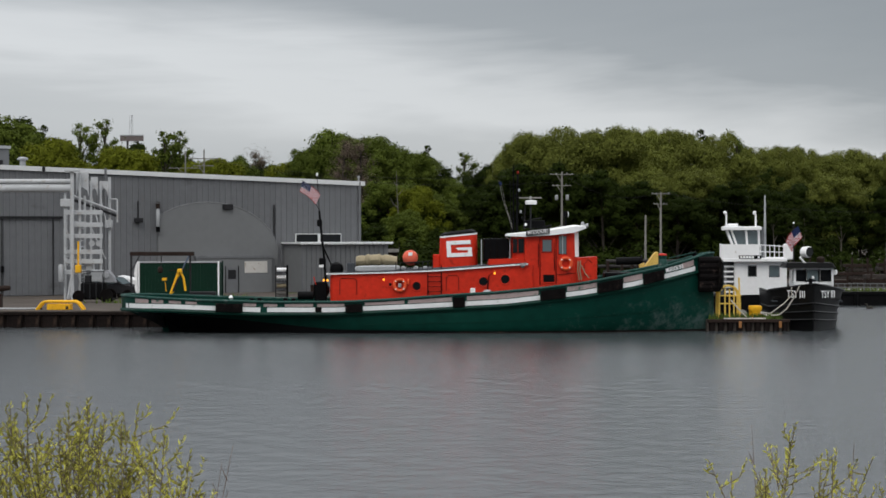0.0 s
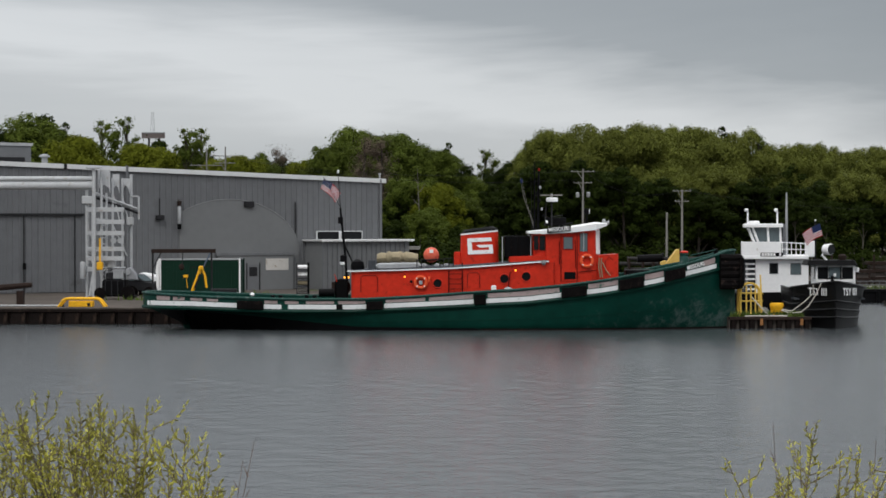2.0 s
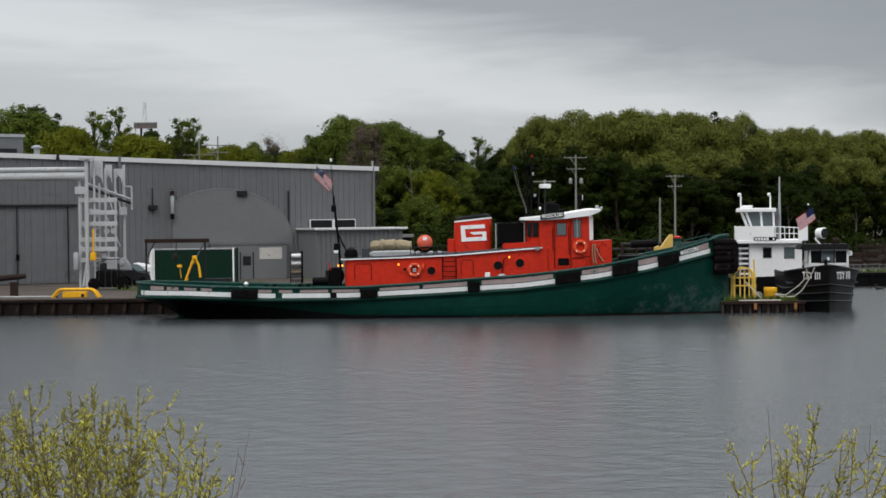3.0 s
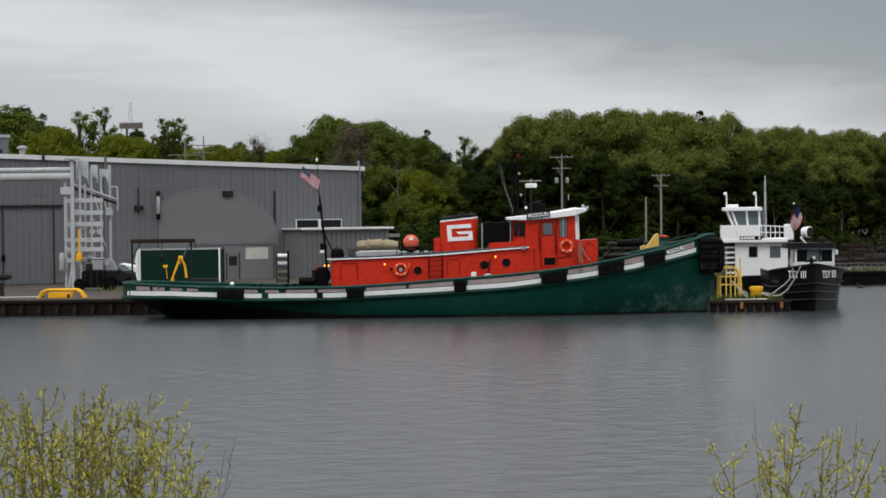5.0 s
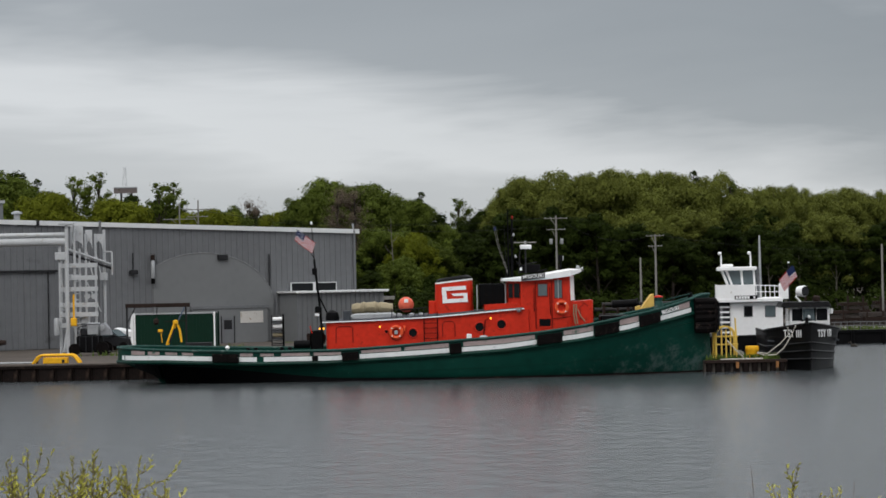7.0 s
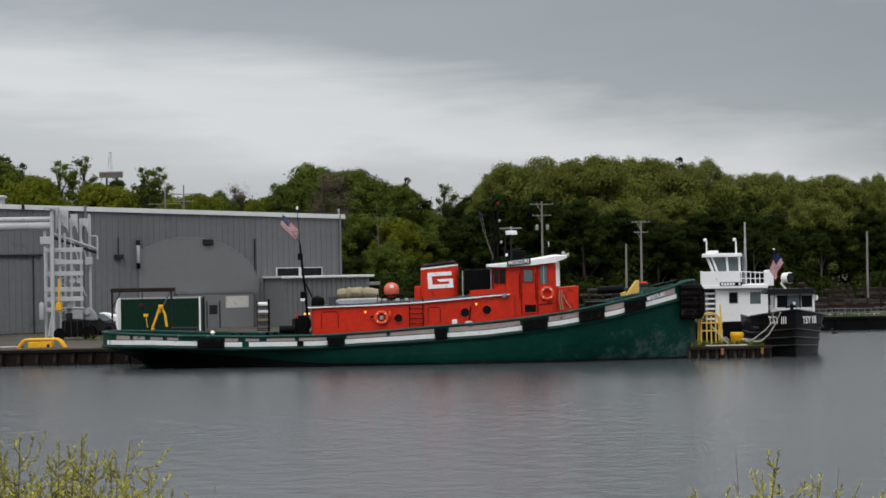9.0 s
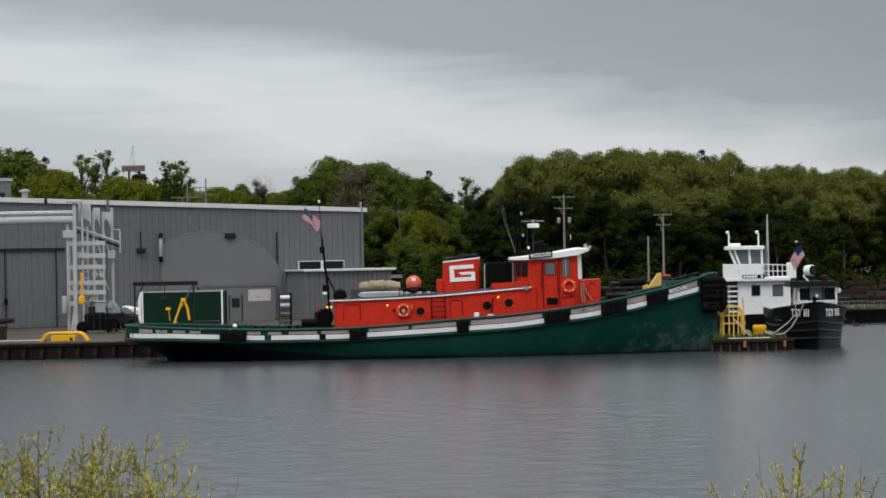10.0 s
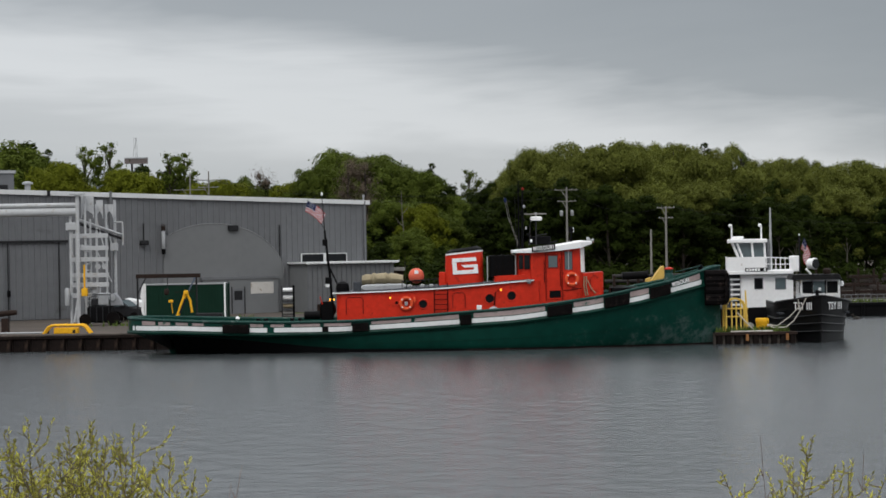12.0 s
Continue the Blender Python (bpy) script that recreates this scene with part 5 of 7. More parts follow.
RIGHT = bush("willow_sapling", 11.0, [(1250, 820), (1262, 884), (1340, 842), (1358, 836), (1365, 792), (1412, 756), (1398, 800), (1451, 812), (1482, 800), (1467, 848), (1532, 886), (1548, 820), (1600, 830)],
             1420, "sparse yellow-green willow shoots on the bank", 8, 0.85, 8, 0.046)


# ---- quay walls ----
def build_quay():
    quay = thing("quay_wall", pose(0, QUAY, 0), "rusty brown sheet-pile quay with a worn concrete cap", "quay", kind="structure")
    part("cap", box(-70, 14.5, -0.12, 4.2, 0.90, 1.004), CONCRETE, quay, "worn concrete apron edge", bevel=0.02)
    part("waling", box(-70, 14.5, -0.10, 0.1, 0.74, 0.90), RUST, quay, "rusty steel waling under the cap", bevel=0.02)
    prof = [(0.0, 0.16), (0.06, 0.16), (0.12, 0.0), (0.94, 0.0), (1.0, 0.16), (1.06, 0.16)]
    bm = bmesh.new()
    a = [bm.verts.new((x, y, -1.5)) for x, y in prof]
    b = [bm.verts.new((x, y, 0.8)) for x, y in prof]
    for k in range(5):
        bm.faces.new((a[k], a[k + 1], b[k + 1], b[k]))
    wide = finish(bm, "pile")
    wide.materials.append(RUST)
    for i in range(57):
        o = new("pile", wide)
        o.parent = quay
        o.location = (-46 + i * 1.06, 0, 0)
    bm = bmesh.new()
    prof = [(0.0, 0.16), (0.08, 0.16), (0.16, -0.03), (0.38, -0.03), (0.46, 0.16), (0.545, 0.16)]
    a = [bm.verts.new((x, y, -1.5)) for x, y in prof]
    b = [bm.verts.new((x, y, 0.8)) for x, y in prof]
    for k in range(5):
        bm.faces.new((a[k], a[k + 1], b[k + 1], b[k]))
    pile = finish(bm, "pile")
    pile.materials.append(RUST)
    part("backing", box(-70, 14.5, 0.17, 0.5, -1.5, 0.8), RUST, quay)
    pier = thing("pier_wall", pose(14.9, 112.55, 0), "short rusty sheet-pile pier front with a timber cap", "quay", kind="structure")
    for i in range(9):
        o = new("pile", pile)
        o.parent = pier
        o.location = (i * 0.515, 0, -0.26)
    part("waling", box(0, 4.65, -0.1, 0.2, 0.48, 0.67), BROWN, pier, "dark timber waling", bevel=0.03)
    for i in range(9):
        o = new("pile", pile)
        o.parent = pier
        o.matrix_basis = pose(4.66, 0.1 + i * 0.33, -0.26, 0, 0, 90) if i < 6 else pose(4.66, 2.2, -0.26, 0, 0, 90)
    for x in (1.75, 4.0):
        part("ladder_mark", box(x, x + 0.16, -0.13, -0.09, 0.20, 0.56), mat("faded_orange_paint", (0.28, 0.13, 0.05), 0.8, vary=0.3), pier, "faded yellow ladder stile")
    # far bulkhead across the slip
    far = thing("bulkhead", pose(21, 152.8, 0), "dark timber bulkhead along the far side of the slip", "quay", kind="structure")
    part("face", box(0, 60, -0.1, 0.2, -1.5, 0.82), BLACK, far)
    part("cap", box(0, 60, -0.2, 0.5, 0.80, 1.05), BLACK, far, bevel=0.03)
    for i in range(24):
        part("fender_pile", tube([(1 + i * 2.4, -0.2, -1.4), (1 + i * 2.4, -0.2, 0.9)], 0.15, 6), BLACK, far)


build_quay()


def grass_tufts():
    rng = np.random.default_rng(21)
    spots = []
    for cx, cy, sx, sy, n in ((-18.6, 131, 1.6, 1.0, 450), (-17, 142, 2, 1.0, 120), (17.2, 113.8, 2.0, 0.8, 900), (40, 155.5, 18, 1.2, 2600)):
        spots.append(np.c_[rng.normal(cx, sx, n), rng.uniform(cy - sy, cy + sy, n), np.full(n, 0.64 if cy < 117 else 1.0)])
    p = np.vstack(spots)
    p = p[~((p[:, 2] < 0.9) & ((p[:, 0] < 15.0) | (p[:, 0] > 19.2)))]
    n = len(p)
    h = rng.uniform(0.12, 0.42, n)
    a = rng.uniform(0, 6.28, n)
    w = np.c_[np.cos(a), np.sin(a), np.zeros(n)] * 0.06
    lean = np.c_[rng.normal(0, 0.08, n), rng.normal(0, 0.08, n), h]
    v = np.stack([p - w, p + w, p + lean], 1).reshape(-1, 3)
    single("grass", mesh_of("grass", v, np.arange(n * 3).reshape(-1, 3)), GRASS, pose(0, 0, 0), "tufts of rough green grass on the yard", "grass", kind="stuff")


grass_tufts()


# ---- things on the quay ----
def mooring_bitt():
    d = 118.9
    x0, z1 = plan(64, 533, d)
    x1, _ = plan(147, 533, d)
    w, h = x1 - x0, z1 - 1.0
    b = thing("mooring_cleat", pose(x0, d, 1.0), "low yellow steel mooring cleat bolted on the quay edge", "cleat")
    part("hoop", tube([(0, 0, 0), (0.30, 0, h * 0.8), (0.5, 0, h), (w - 0.5, 0, h), (w - 0.3, 0, h * 0.8), (w, 0, 0)], 0.075, 8), YELLOW, b, smooth=True)
    part("hoop", tube([(0, 0.7, 0), (0.30, 0.7, h * 0.8), (0.5, 0.7, h), (w - 0.5, 0.7, h), (w - 0.3, 0.7, h * 0.8), (w, 0.7, 0)], 0.075, 8), YELLOW, b, smooth=True)
    part("plate", box(0.62, w - 0.75, 0.0, 0.7, 0, h * 0.72), YELLOW, b, "yellow plate box", bevel=0.03)
    part("slot", box(w - 1.05, w - 0.88, -0.02, 0.0, 0.05, h * 0.45), STEEL, b)


mooring_bitt()


def boat_hoist():
    d = 136.0
    X = lambda u: plan(u, 0, d)[0] - plan(130, 0, d)[0]
    Z = lambda v: plan(0, v, d)[1] - 1.0
    h = thing("boat_hoist", pose(plan(130, 0, d)[0], d, 1.0), "tall white-painted steel boat hoist frame", "boat hoist")
    W = mat("chalky_white_steel", (0.46, 0.47, 0.48), 0.6, vary=0.14, size=0.6, stain=(0.36, 0.34, 0.32), stain_size=0.4)
    leg = lambda u, v, y, r=0.10: part("leg", tube([(X(u), y, 0), (X(u), y, Z(v))], r, 6), W, h)
    for u, v, y, r in ((128, 300, 0, 0.13), (113.5, 340, 0.4, 0.10), (139, 304, 0.5, 0.09), (145.5, 345, 1.0, 0.09), (154, 318, 1.6, 0.09), (167, 318, 2.6, 0.09), (178.5, 310, 3.6, 0.11)):
        leg(u, v, y, r)
    part("cap_plate", box(X(115), X(141), -0.3, 0.3, Z(303), Z(299)), W, h, bevel=0.02)
    part("pipe_beam", tube([(X(-140), 0.2, Z(320)), (X(128), 0.2, Z(320))], 0.16, 8), W, h, "white horizontal pipe", smooth=True)
    part("main_beam", tube([(X(-140), 0.3, Z(332)), (X(128), 0.3, Z(332))], 0.30, 10), W, h, "thick white main beam", smooth=True)
    for u0, u1, v0, y in ((131, 153, 304, 0.8), (153, 165, 311, 1.8), (165, 179, 318, 2.8)):
        part("gusset", prism([(X(u0), Z(v0)), (X(u1), Z(v0)), (X(u1), Z(345)), (X(u1 - 2), Z(336)), (X((u0 + u1) / 2), Z(330)), (X(u0 + 2), Z(336)), (X(u0), Z(345))], y, y + 0.12), W, h, "white arched gusset plate")
    part("head_block", box(X(106), X(126), 0.1, 0.6, Z(365), Z(351)), W, h, bevel=0.04)
    for dv in (0, 7):
        part("sloping_rail", tube([(X(129), 0.2, Z(346 + dv)), (X(190), 3.6, Z(373 + dv))], 0.09, 6), W if dv == 0 else STEEL, h)
    for v, u0, u1 in ((375, 112, 180), (397, 127, 180), (417, 112, 180), (445, 112, 180), (462, 112, 180), (481, 112, 150)):
        part("cross_beam", box(X(u0), X(u1), 0.3, 0.5, Z(v + 4), Z(v - 4)), W, h, bevel=0.015)
    for v in range(392, 500, 11):
        part("rung", tube([(X(139), 0.5, Z(v)), (X(145.5), 1.0, Z(v))], 0.035, 5), W, h)
    for u0, v0, u1, v1, y in ((154, 345, 167, 400, 1.8), (167, 352, 178, 402, 2.8), (113, 395, 128, 440, 0.3), (154, 405, 178, 458, 2.0)):
        part("diagonal", tube([(X(u0), y, Z(v0)), (X(u1), y, Z(v1))], 0.045, 5), W, h)
    for u, v in ((160, 430), (172, 430), (120, 450), (132, 395)):
        part("pulley", lathe([(0.04, -0.08), (0.2, -0.06), (0.2, 0.06), (0.04, 0.08)], (X(u), 0.6, Z(v)), "y", 10), W, h)
    for u in (118, 123, 160):
        part("cable", tube([(X(u), 0.2, Z(366 if u < 130 else 345)), (X(u), 0.2, Z(470))], 0.02, 4), W, h)
    part("winch_box", box(X(149), X(162), 0.6, 1.2, Z(478), Z(462)), W, h, bevel=0.03)
    part("pipe_loop", tube([(X(178), 3.5, Z(350)), (X(192), 3.5, Z(350)), (X(193), 3.5, Z(352)), (X(193), 3.5, Z(392))], 0.06, 6), W, h)
    part("cabinet", box(X(172), X(184), 3.0, 3.6, Z(402), Z(388)), W, h, bevel=0.03)
    part("tank", lathe([(0.16, Z(498)), (0.19, Z(495)), (0.19, Z(470)), (0.12, Z(467))], (X(108), 0.0, 0), "z", 12), GALV, h, "pale gas bottle", smooth=True)
    part("lower_brace", tube([(X(120), 0.2, 0.1), (X(128), 0.2, Z(480))], 0.13, 6), W, h)
    part("lower_brace", tube([(X(146), 0.4, 0.1), (X(136), 0.3, Z(470))], 0.11, 6), W, h)
    part("hose", tube([(X(140), -0.3, Z(426)), (X(140), -0.3, Z(470))], 0.07, 6), YELLOW, h, "yellow hoist strap")
    part("hook_block", box(X(135), X(145), -0.5, -0.1, Z(482), Z(468)), YELLOW, h, "yellow hook block", bevel=0.04)


boat_hoist()


def wheel(parent, x, y, z, r, width=0.24):
    t = part("wheel", lathe([(r * 0.62, -width / 2), (r * 0.95, -width / 2), (r, -width * 0.3), (r, width * 0.3), (r * 0.95, width / 2), (r * 0.62, width / 2)], (x, y, z), "y", 18), RUBBER, parent, smooth=True)
    part("rim", lathe([(r * 0.2, -width * 0.42), (r * 0.6, -width * 0.35), (r * 0.6, width * 0.35), (r * 0.2, width * 0.4)], (x, y, z), "y", 14), GALV, t, smooth=True)


def fuel_trailer():
    d = 132.0
    X = lambda u: plan(u, 0, d)[0] - plan(140, 0, d)[0]
    Z = lambda v: plan(0, v, d)[1] - 1.0
    t = thing("tank_trailer", pose(plan(140, 0, d)[0], d, 1.0), "black tank trailer with a pale pump box on top", "trailer")
    part("tank", box(X(142), X(184), 0, 1.4, 0.22, Z(500)), BLACK, t, "black tank", bevel=0.08)
    part("chassis", box(X(136), X(198), 0.1, 1.3, 0.18, 0.26), STEEL, t)
    wheel(t, X(188), -0.02, 0.45, 0.45)
    wheel(t, X(139), -0.02, 0.40, 0.40)
    wheel(t, X(188), 1.45, 0.45, 0.45)
    part("pump_box", box(X(161), X(180), 0.2, 1.0, Z(498), Z(477)), GALV, t, "pale grey pump box", bevel=0.03)
    part("frame", tube([(X(146), 0.2, Z(500)), (X(146), 0.2, Z(484)), (X(160), 0.2, Z(482))], 0.04, 6), STEEL, t)
    part("engine", box(X(148), X(160), 0.3, 1.0, Z(500), Z(487)), STEEL, t, bevel=0.05)
    for u in (147, 158, 169, 180):
        part("strap", box(X(u), X(u) + 0.07, -0.03, 1.43, 0.2, Z(499)), STEEL, t)
    part("hose_reel", lathe([(0.06, -0.1), (0.2, -0.1), (0.2, 0.1), (0.06, 0.1)], (X(186), 0.3, Z(486)), "y", 12), GALV, t, smooth=True)
    part("guard_bar", tube([(X(144), 0.0, Z(499)), (X(144), 0.0, Z(480)), (X(184), 0.0, Z(480)), (X(184), 0.0, Z(499))], 0.03, 6), STEEL, t)
    part("tarp", prism([(X(181), Z(500)), (X(183), Z(480)), (X(190), Z(477)), (X(199), Z(488)), (X(203), Z(500))], 0.3, 1.1), mat("pale_tarp", (0.26, 0.265, 0.28), 0.8, vary=0.15, bump=0.6, bump_size=0.2), t, "crumpled pale tarpaulin", bevel=0.05)


fuel_trailer()


def parked_car():
    d = 139.0
    x0 = plan(186, 0, d)[0]
    X = lambda u: plan(u, 0, d)[0] - x0
    Z = lambda v: plan(0, v, d)[1] - 1.0
    c = thing("car", pose(x0, d, 1.0, 0, 0, -18), "dark grey car parked beside the shed", "car")
    L = 2.6
    body = part("body", prism([(-1.6, 0.35), (L - 0.1, 0.35), (L, 0.6), (L - 0.1, 0.86), (1.3, 1.0), (-1.6, 1.02)], 0, 1.75), STEEL, c, "dark car body", bevel=0.07)
    part("cabin", prism([(-1.5, 1.0), (1.25, 1.0), (0.5, 1.52), (-1.2, 1.55)], 0.1, 1.65), STEEL, c, bevel=0.06)
    part("windscreen", prism([(1.16, 1.06), (1.26, 1.06), (0.62, 1.49), (0.52, 1.49)], 0.22, 1.53), PALEGLASS, c)
    part("side_window", prism([(-0.9, 1.08), (0.95, 1.08), (0.42, 1.46), (-0.8, 1.48)], 0.07, 0.11), PALEGLASS, c)
    for x in (1.75, -0.9):
        wheel(c, x, 0.02, 0.34, 0.34)
        wheel(c, x, 1.72, 0.34, 0.34)
    for y in (0.25, 1.45):
        part("headlight", box(L - 0.08, L - 0.01, y - 0.15, y + 0.15, 0.64, 0.78), WHITE, c, "pale headlight", bevel=0.02)
    part("bumper", box(L - 0.12, L + 0.06, 0.05, 1.7, 0.36, 0.54), GALV, c, bevel=0.03)
    part("mirror", box(0.75, 0.92, -0.2, 0.0, 1.05, 1.2), STEEL, c, bevel=0.03)
    k = thing("covered_dinghy", pose(plan(226, 0, 141.5)[0], 141.5, 1.0), "white covered dinghy beside the car", "dinghy")
    part("cover", prism([(-1.0, 0.3), (1.2, 0.3), (1.3, 0.9), (0.6, 1.35), (-0.6, 1.6), (-1.1, 1.2)], 0, 1.6), WHITE, k, bevel=0.1)
    part("chock", box(-0.8, 1.0, 0.3, 1.3, 0, 0.32), BROWN, k)


parked_car()


def green_container():
    d = 125.0
    x0, z1 = plan(243, 462, d)
    x1, _ = plan(389, 462, d)
    w, h = x1 - x0, z1 - 1.0
    c = thing("container", pose(x0, d, 1.0), "dark green site container with white edge posts", "container")
    part("body", box(0.12, w - 0.12, 0.05, 2.4, 0.1, h - 0.1), PANEL_GREEN, c)
    for k in range(24):
        x = 0.25 + k * (w - 0.5) / 23
        part("corrugation", box(x - 0.05, x + 0.05, 0.02, 0.06, 0.2, h - 0.15), PANEL_GREEN, c)
    for x in (0.04, w - 0.14):
        part("corner_post", box(x, x + 0.10, 0, 0.12, 0, h), WHITE, c, "white corner post", bevel=0.015)
        part("corner_post", box(x, x + 0.10, 2.3, 2.42, 0, h), PANEL_GREEN, c)
    part("top_rail", box(0.14, w - 0.14, 0.0, 0.12, h - 0.09, h), GALV, c, "pale top rail")
    part("roof", box(0.1, w - 0.1, 0.1, 2.4, h - 0.1, h - 0.02), GREY, c)
    part("bottom_rail", box(0.16, w - 0.16, 0.0, 0.15, 0, 0.14), STEEL, c)
    # sheet hanging over the end
    part("hung_sheet", prism([(0.02, h), (-0.10, h * 0.93), (-0.20, h * 0.72), (-0.10, h * 0.60), (-0.16, h * 0.42), (-0.04, h * 0.25), (-0.08, 0.05), (0.0, 0.05), (0.02, h * 0.5)], -0.08, 0.2), WHITE, c, "crumpled white sheet")


green_container()


def gantry():
    d = 121.5
    x0, z1 = plan(230, 445, d)
    x1, _ = plan(344, 445, d)
    w, h = x1 - x0, z1 - 1.0
    g = thing("gantry", pose(x0, d, 1.0), "rusty brown lifting gantry over the quay", "gantry")
    part("beam", box(0, w, -0.1, 0.1, h - 0.24, h), BROWN, g, "brown steel beam", bevel=0.015)
    part("leg", tube([(0.08, 0, 0), (0.08, 0, h - 0.2)], 0.06, 6), STEEL, g)
    part("leg", tube([(w - 0.25, 0, 0), (w - 0.25, 0, h - 0.2)], 0.06, 6), STEEL, g)
    part("brace", tube([(0.08, 0, h - 1.2), (0.6, 0, h - 0.2)], 0.035, 6), STEEL, g)
    part("brace", tube([(w - 0.85, 0, h - 1.3), (w - 0.3, 0, h - 0.2)], 0.05, 6), mat("faded_blue_paint", (0.10, 0.13, 0.18), 0.6), g, "faded blue strut")
    part("chain", tube([(w * 0.49, 0, h - 0.2), (w * 0.48, 0, h - 0.95)], 0.03, 6), STEEL, g)
    part("chain_block", lathe([(0.06, -0.2), (0.16, -0.1), (0.16, 0.1), (0.06, 0.2)], (w * 0.47, 0, h - 1.1), "z", 10), BROWN, g, smooth=True)


gantry()


def yellow_jib():
    d = 120.3
    P = lambda u, v, y=0.0: (plan(u, v, d)[0] - plan(315, 0, d)[0], y, plan(0, v, d)[1] - 1.0)
    j = thing("jib_crane", pose(plan(315, 0, d)[0], d, 1.0), "small yellow hydraulic jib crane with folded arm", "crane")
    part("mast", tube([P(301, 546), P(301, 524), P(318, 478)], 0.11, 8), YELLOW, j, smooth=True)
    part("arm", tube([P(319, 480), P(325, 492), P(328, 514)], 0.075, 8), YELLOW, j, smooth=True)
    part("elbow", box(P(314, 0)[0], P(322, 0)[0], -0.2, 0.2, P(0, 483)[2], P(0, 475)[2]), YELLOW, j, bevel=0.05)
    part("ram", tube([P(307, 515, -0.15), P(317, 490, -0.15)], 0.06, 6), STEEL, j)
    part("lever", tube([P(294, 515), P(292, 497)], 0.025, 6), YELLOW, j)
    part("lamp", box(P(287, 0)[0], P(295, 0)[0], -0.1, 0.1, P(0, 496)[2], P(0, 491)[2]), YELLOW, j, bevel=0.02)
    part("cross_arm", tube([P(298, 478), P(338, 476)], 0.022, 6), BROWN, j)
    part("tool_box", box(P(334, 0)[0], P(380, 0)[0], 0.1, 0.8, 0.0, P(0, 516)[2]), STEEL, j, bevel=0.03)
    part("foot", box(P(296, 0)[0], P(334, 0)[0], -0.3, 0.3, 0.0, 0.12), STEEL, j)


yellow_jib()


def fender_rack():
    d = 124.0
    X = lambda u: plan(u, 0, d)[0] - plan(488, 0, d)[0]
    Z = lambda v: plan(0, v, d)[1] - 1.0
    r = thing("storage_rack", pose(plan(488, 0, d)[0], d, 1.0), "dark steel rack holding pale rolls and drums", "rack")
    part("post", box(X(506.5), X(510), 0, 0.15, 0, Z(469)), BLACK, r)
    part("post", box(X(487), X(488.5), 0, 0.1, 0, Z(470)), STEEL, r)
    for v in (481, 497, 510, 523):
        part("shelf", box(X(488), X(508), 0.0, 0.8, Z(v) - 0.05, Z(v)), STEEL, r)
    for v, m in ((477, WHITE), (490, WHITE), (505, CANVAS), (517, WOODGREY)):
        part("roll", tube([(X(489), 0.3, Z(v) - 0.02), (X(506), 0.3, Z(v) - 0.02)], 0.14, 10), m, r, smooth=True)


fender_rack()


def quay_clutter():
    d = 121.0
    x, z = plan(-70, 516, d)
    b = thing("timber_beam", pose(x, d, 1.0), "dark brown timber beam on low blocks by the quay", "beam")
    x1, z1 = plan(18, 509, d)
    part("log", tube([(0, 0, z - 1.0), (x1 - x - 0.3, 0, z1 - 1.0), (x1 - x, 0, z1 - 0.98)], 0.2, 8, end=0.13), BROWN, b, smooth=True)
    for q in (0.5, 2.3):
        part("block", box(q - 0.2, q + 0.2, -0.25, 0.25, 0, z - 1.1), BROWN, b)
    d = 119.6
    x, _ = plan(-40, 0, d)
    x1, _ = plan(70, 0, d)
    h = thing("hose", pose(x, d, 1.0), "pale hose lying along the quay edge", "hose")
    part("line", tube([(0, 0, 0.06), (1.2, 0.06, 0.06), (2.4, -0.05, 0.06), (x1 - x, 0.02, 0.06)], 0.06, 6), GALV, h, smooth=True)
    part("coupling", tube([(x1 - x - 0.05, 0.02, 0.07), (x1 - x + 0.14, 0.02, 0.07)], 0.08, 8), STEEL, h)


quay_clutter()


def pipe_stack():
    d = 129.0
    x0, x1 = plan(1052, 0, d)[0], plan(1262, 0, d)[0]
    p = thing("pipe_stack", pose(x0, d, 1.0), "stack of long grey-brown dredge pipes on timber bearers", "pipe stack")
    pm = mat("weathered_pipe", (0.040, 0.038, 0.037), 0.7, 0.2, vary=0.3, size=0.8, stain=(0.07, 0.05, 0.04), stain_size=0.6)
    for k, (v, y, cut) in enumerate(((512, 0, 0), (502, 0.1, 0.3), (492, 0.2, -0.2), (482, 0.3, 0.4), (472, 0.4, 0.1), (463, 0.5, 0.6))):
        z = plan(0, v, d)[1] - 1.0
        pipe = part("pipe", tube([(0.2 + cut, y, z), (x1 - x0 + cut * 0.4, y, z)], 0.125, 10), pm, p, smooth=True)
    for k in range(5):
        x = 0.8 + k * (x1 - x0 - 1.4) / 4
        part("bearer", box(x, x + 0.15, -0.15, 0.75, 0, plan(0, 462, d)[1] - 1.0), BROWN, p)
    b = thing("dredge_pipe", pose(plan(1124, 0, 126)[0], 126, 1.0), "short black flanged pipe end on trestles", "pipe")
    z = plan(0, 463, 126)[1] - 1.0
    part("pipe_body", tube([(-1.2, 0, z), (0.4, 0, z + 0.05)], 0.24, 12), BLACK, b, smooth=True)
    part("flange", tube([(0.36, 0, z + 0.05), (0.46, 0, z + 0.05)], 0.32, 12), BLACK, b)
    for x in (-0.9, 0.1):
        part("trestle", box(x, x + 0.12, -0.2, 0.2, 0, z - 0.2), BROWN, b)


pipe_stack()


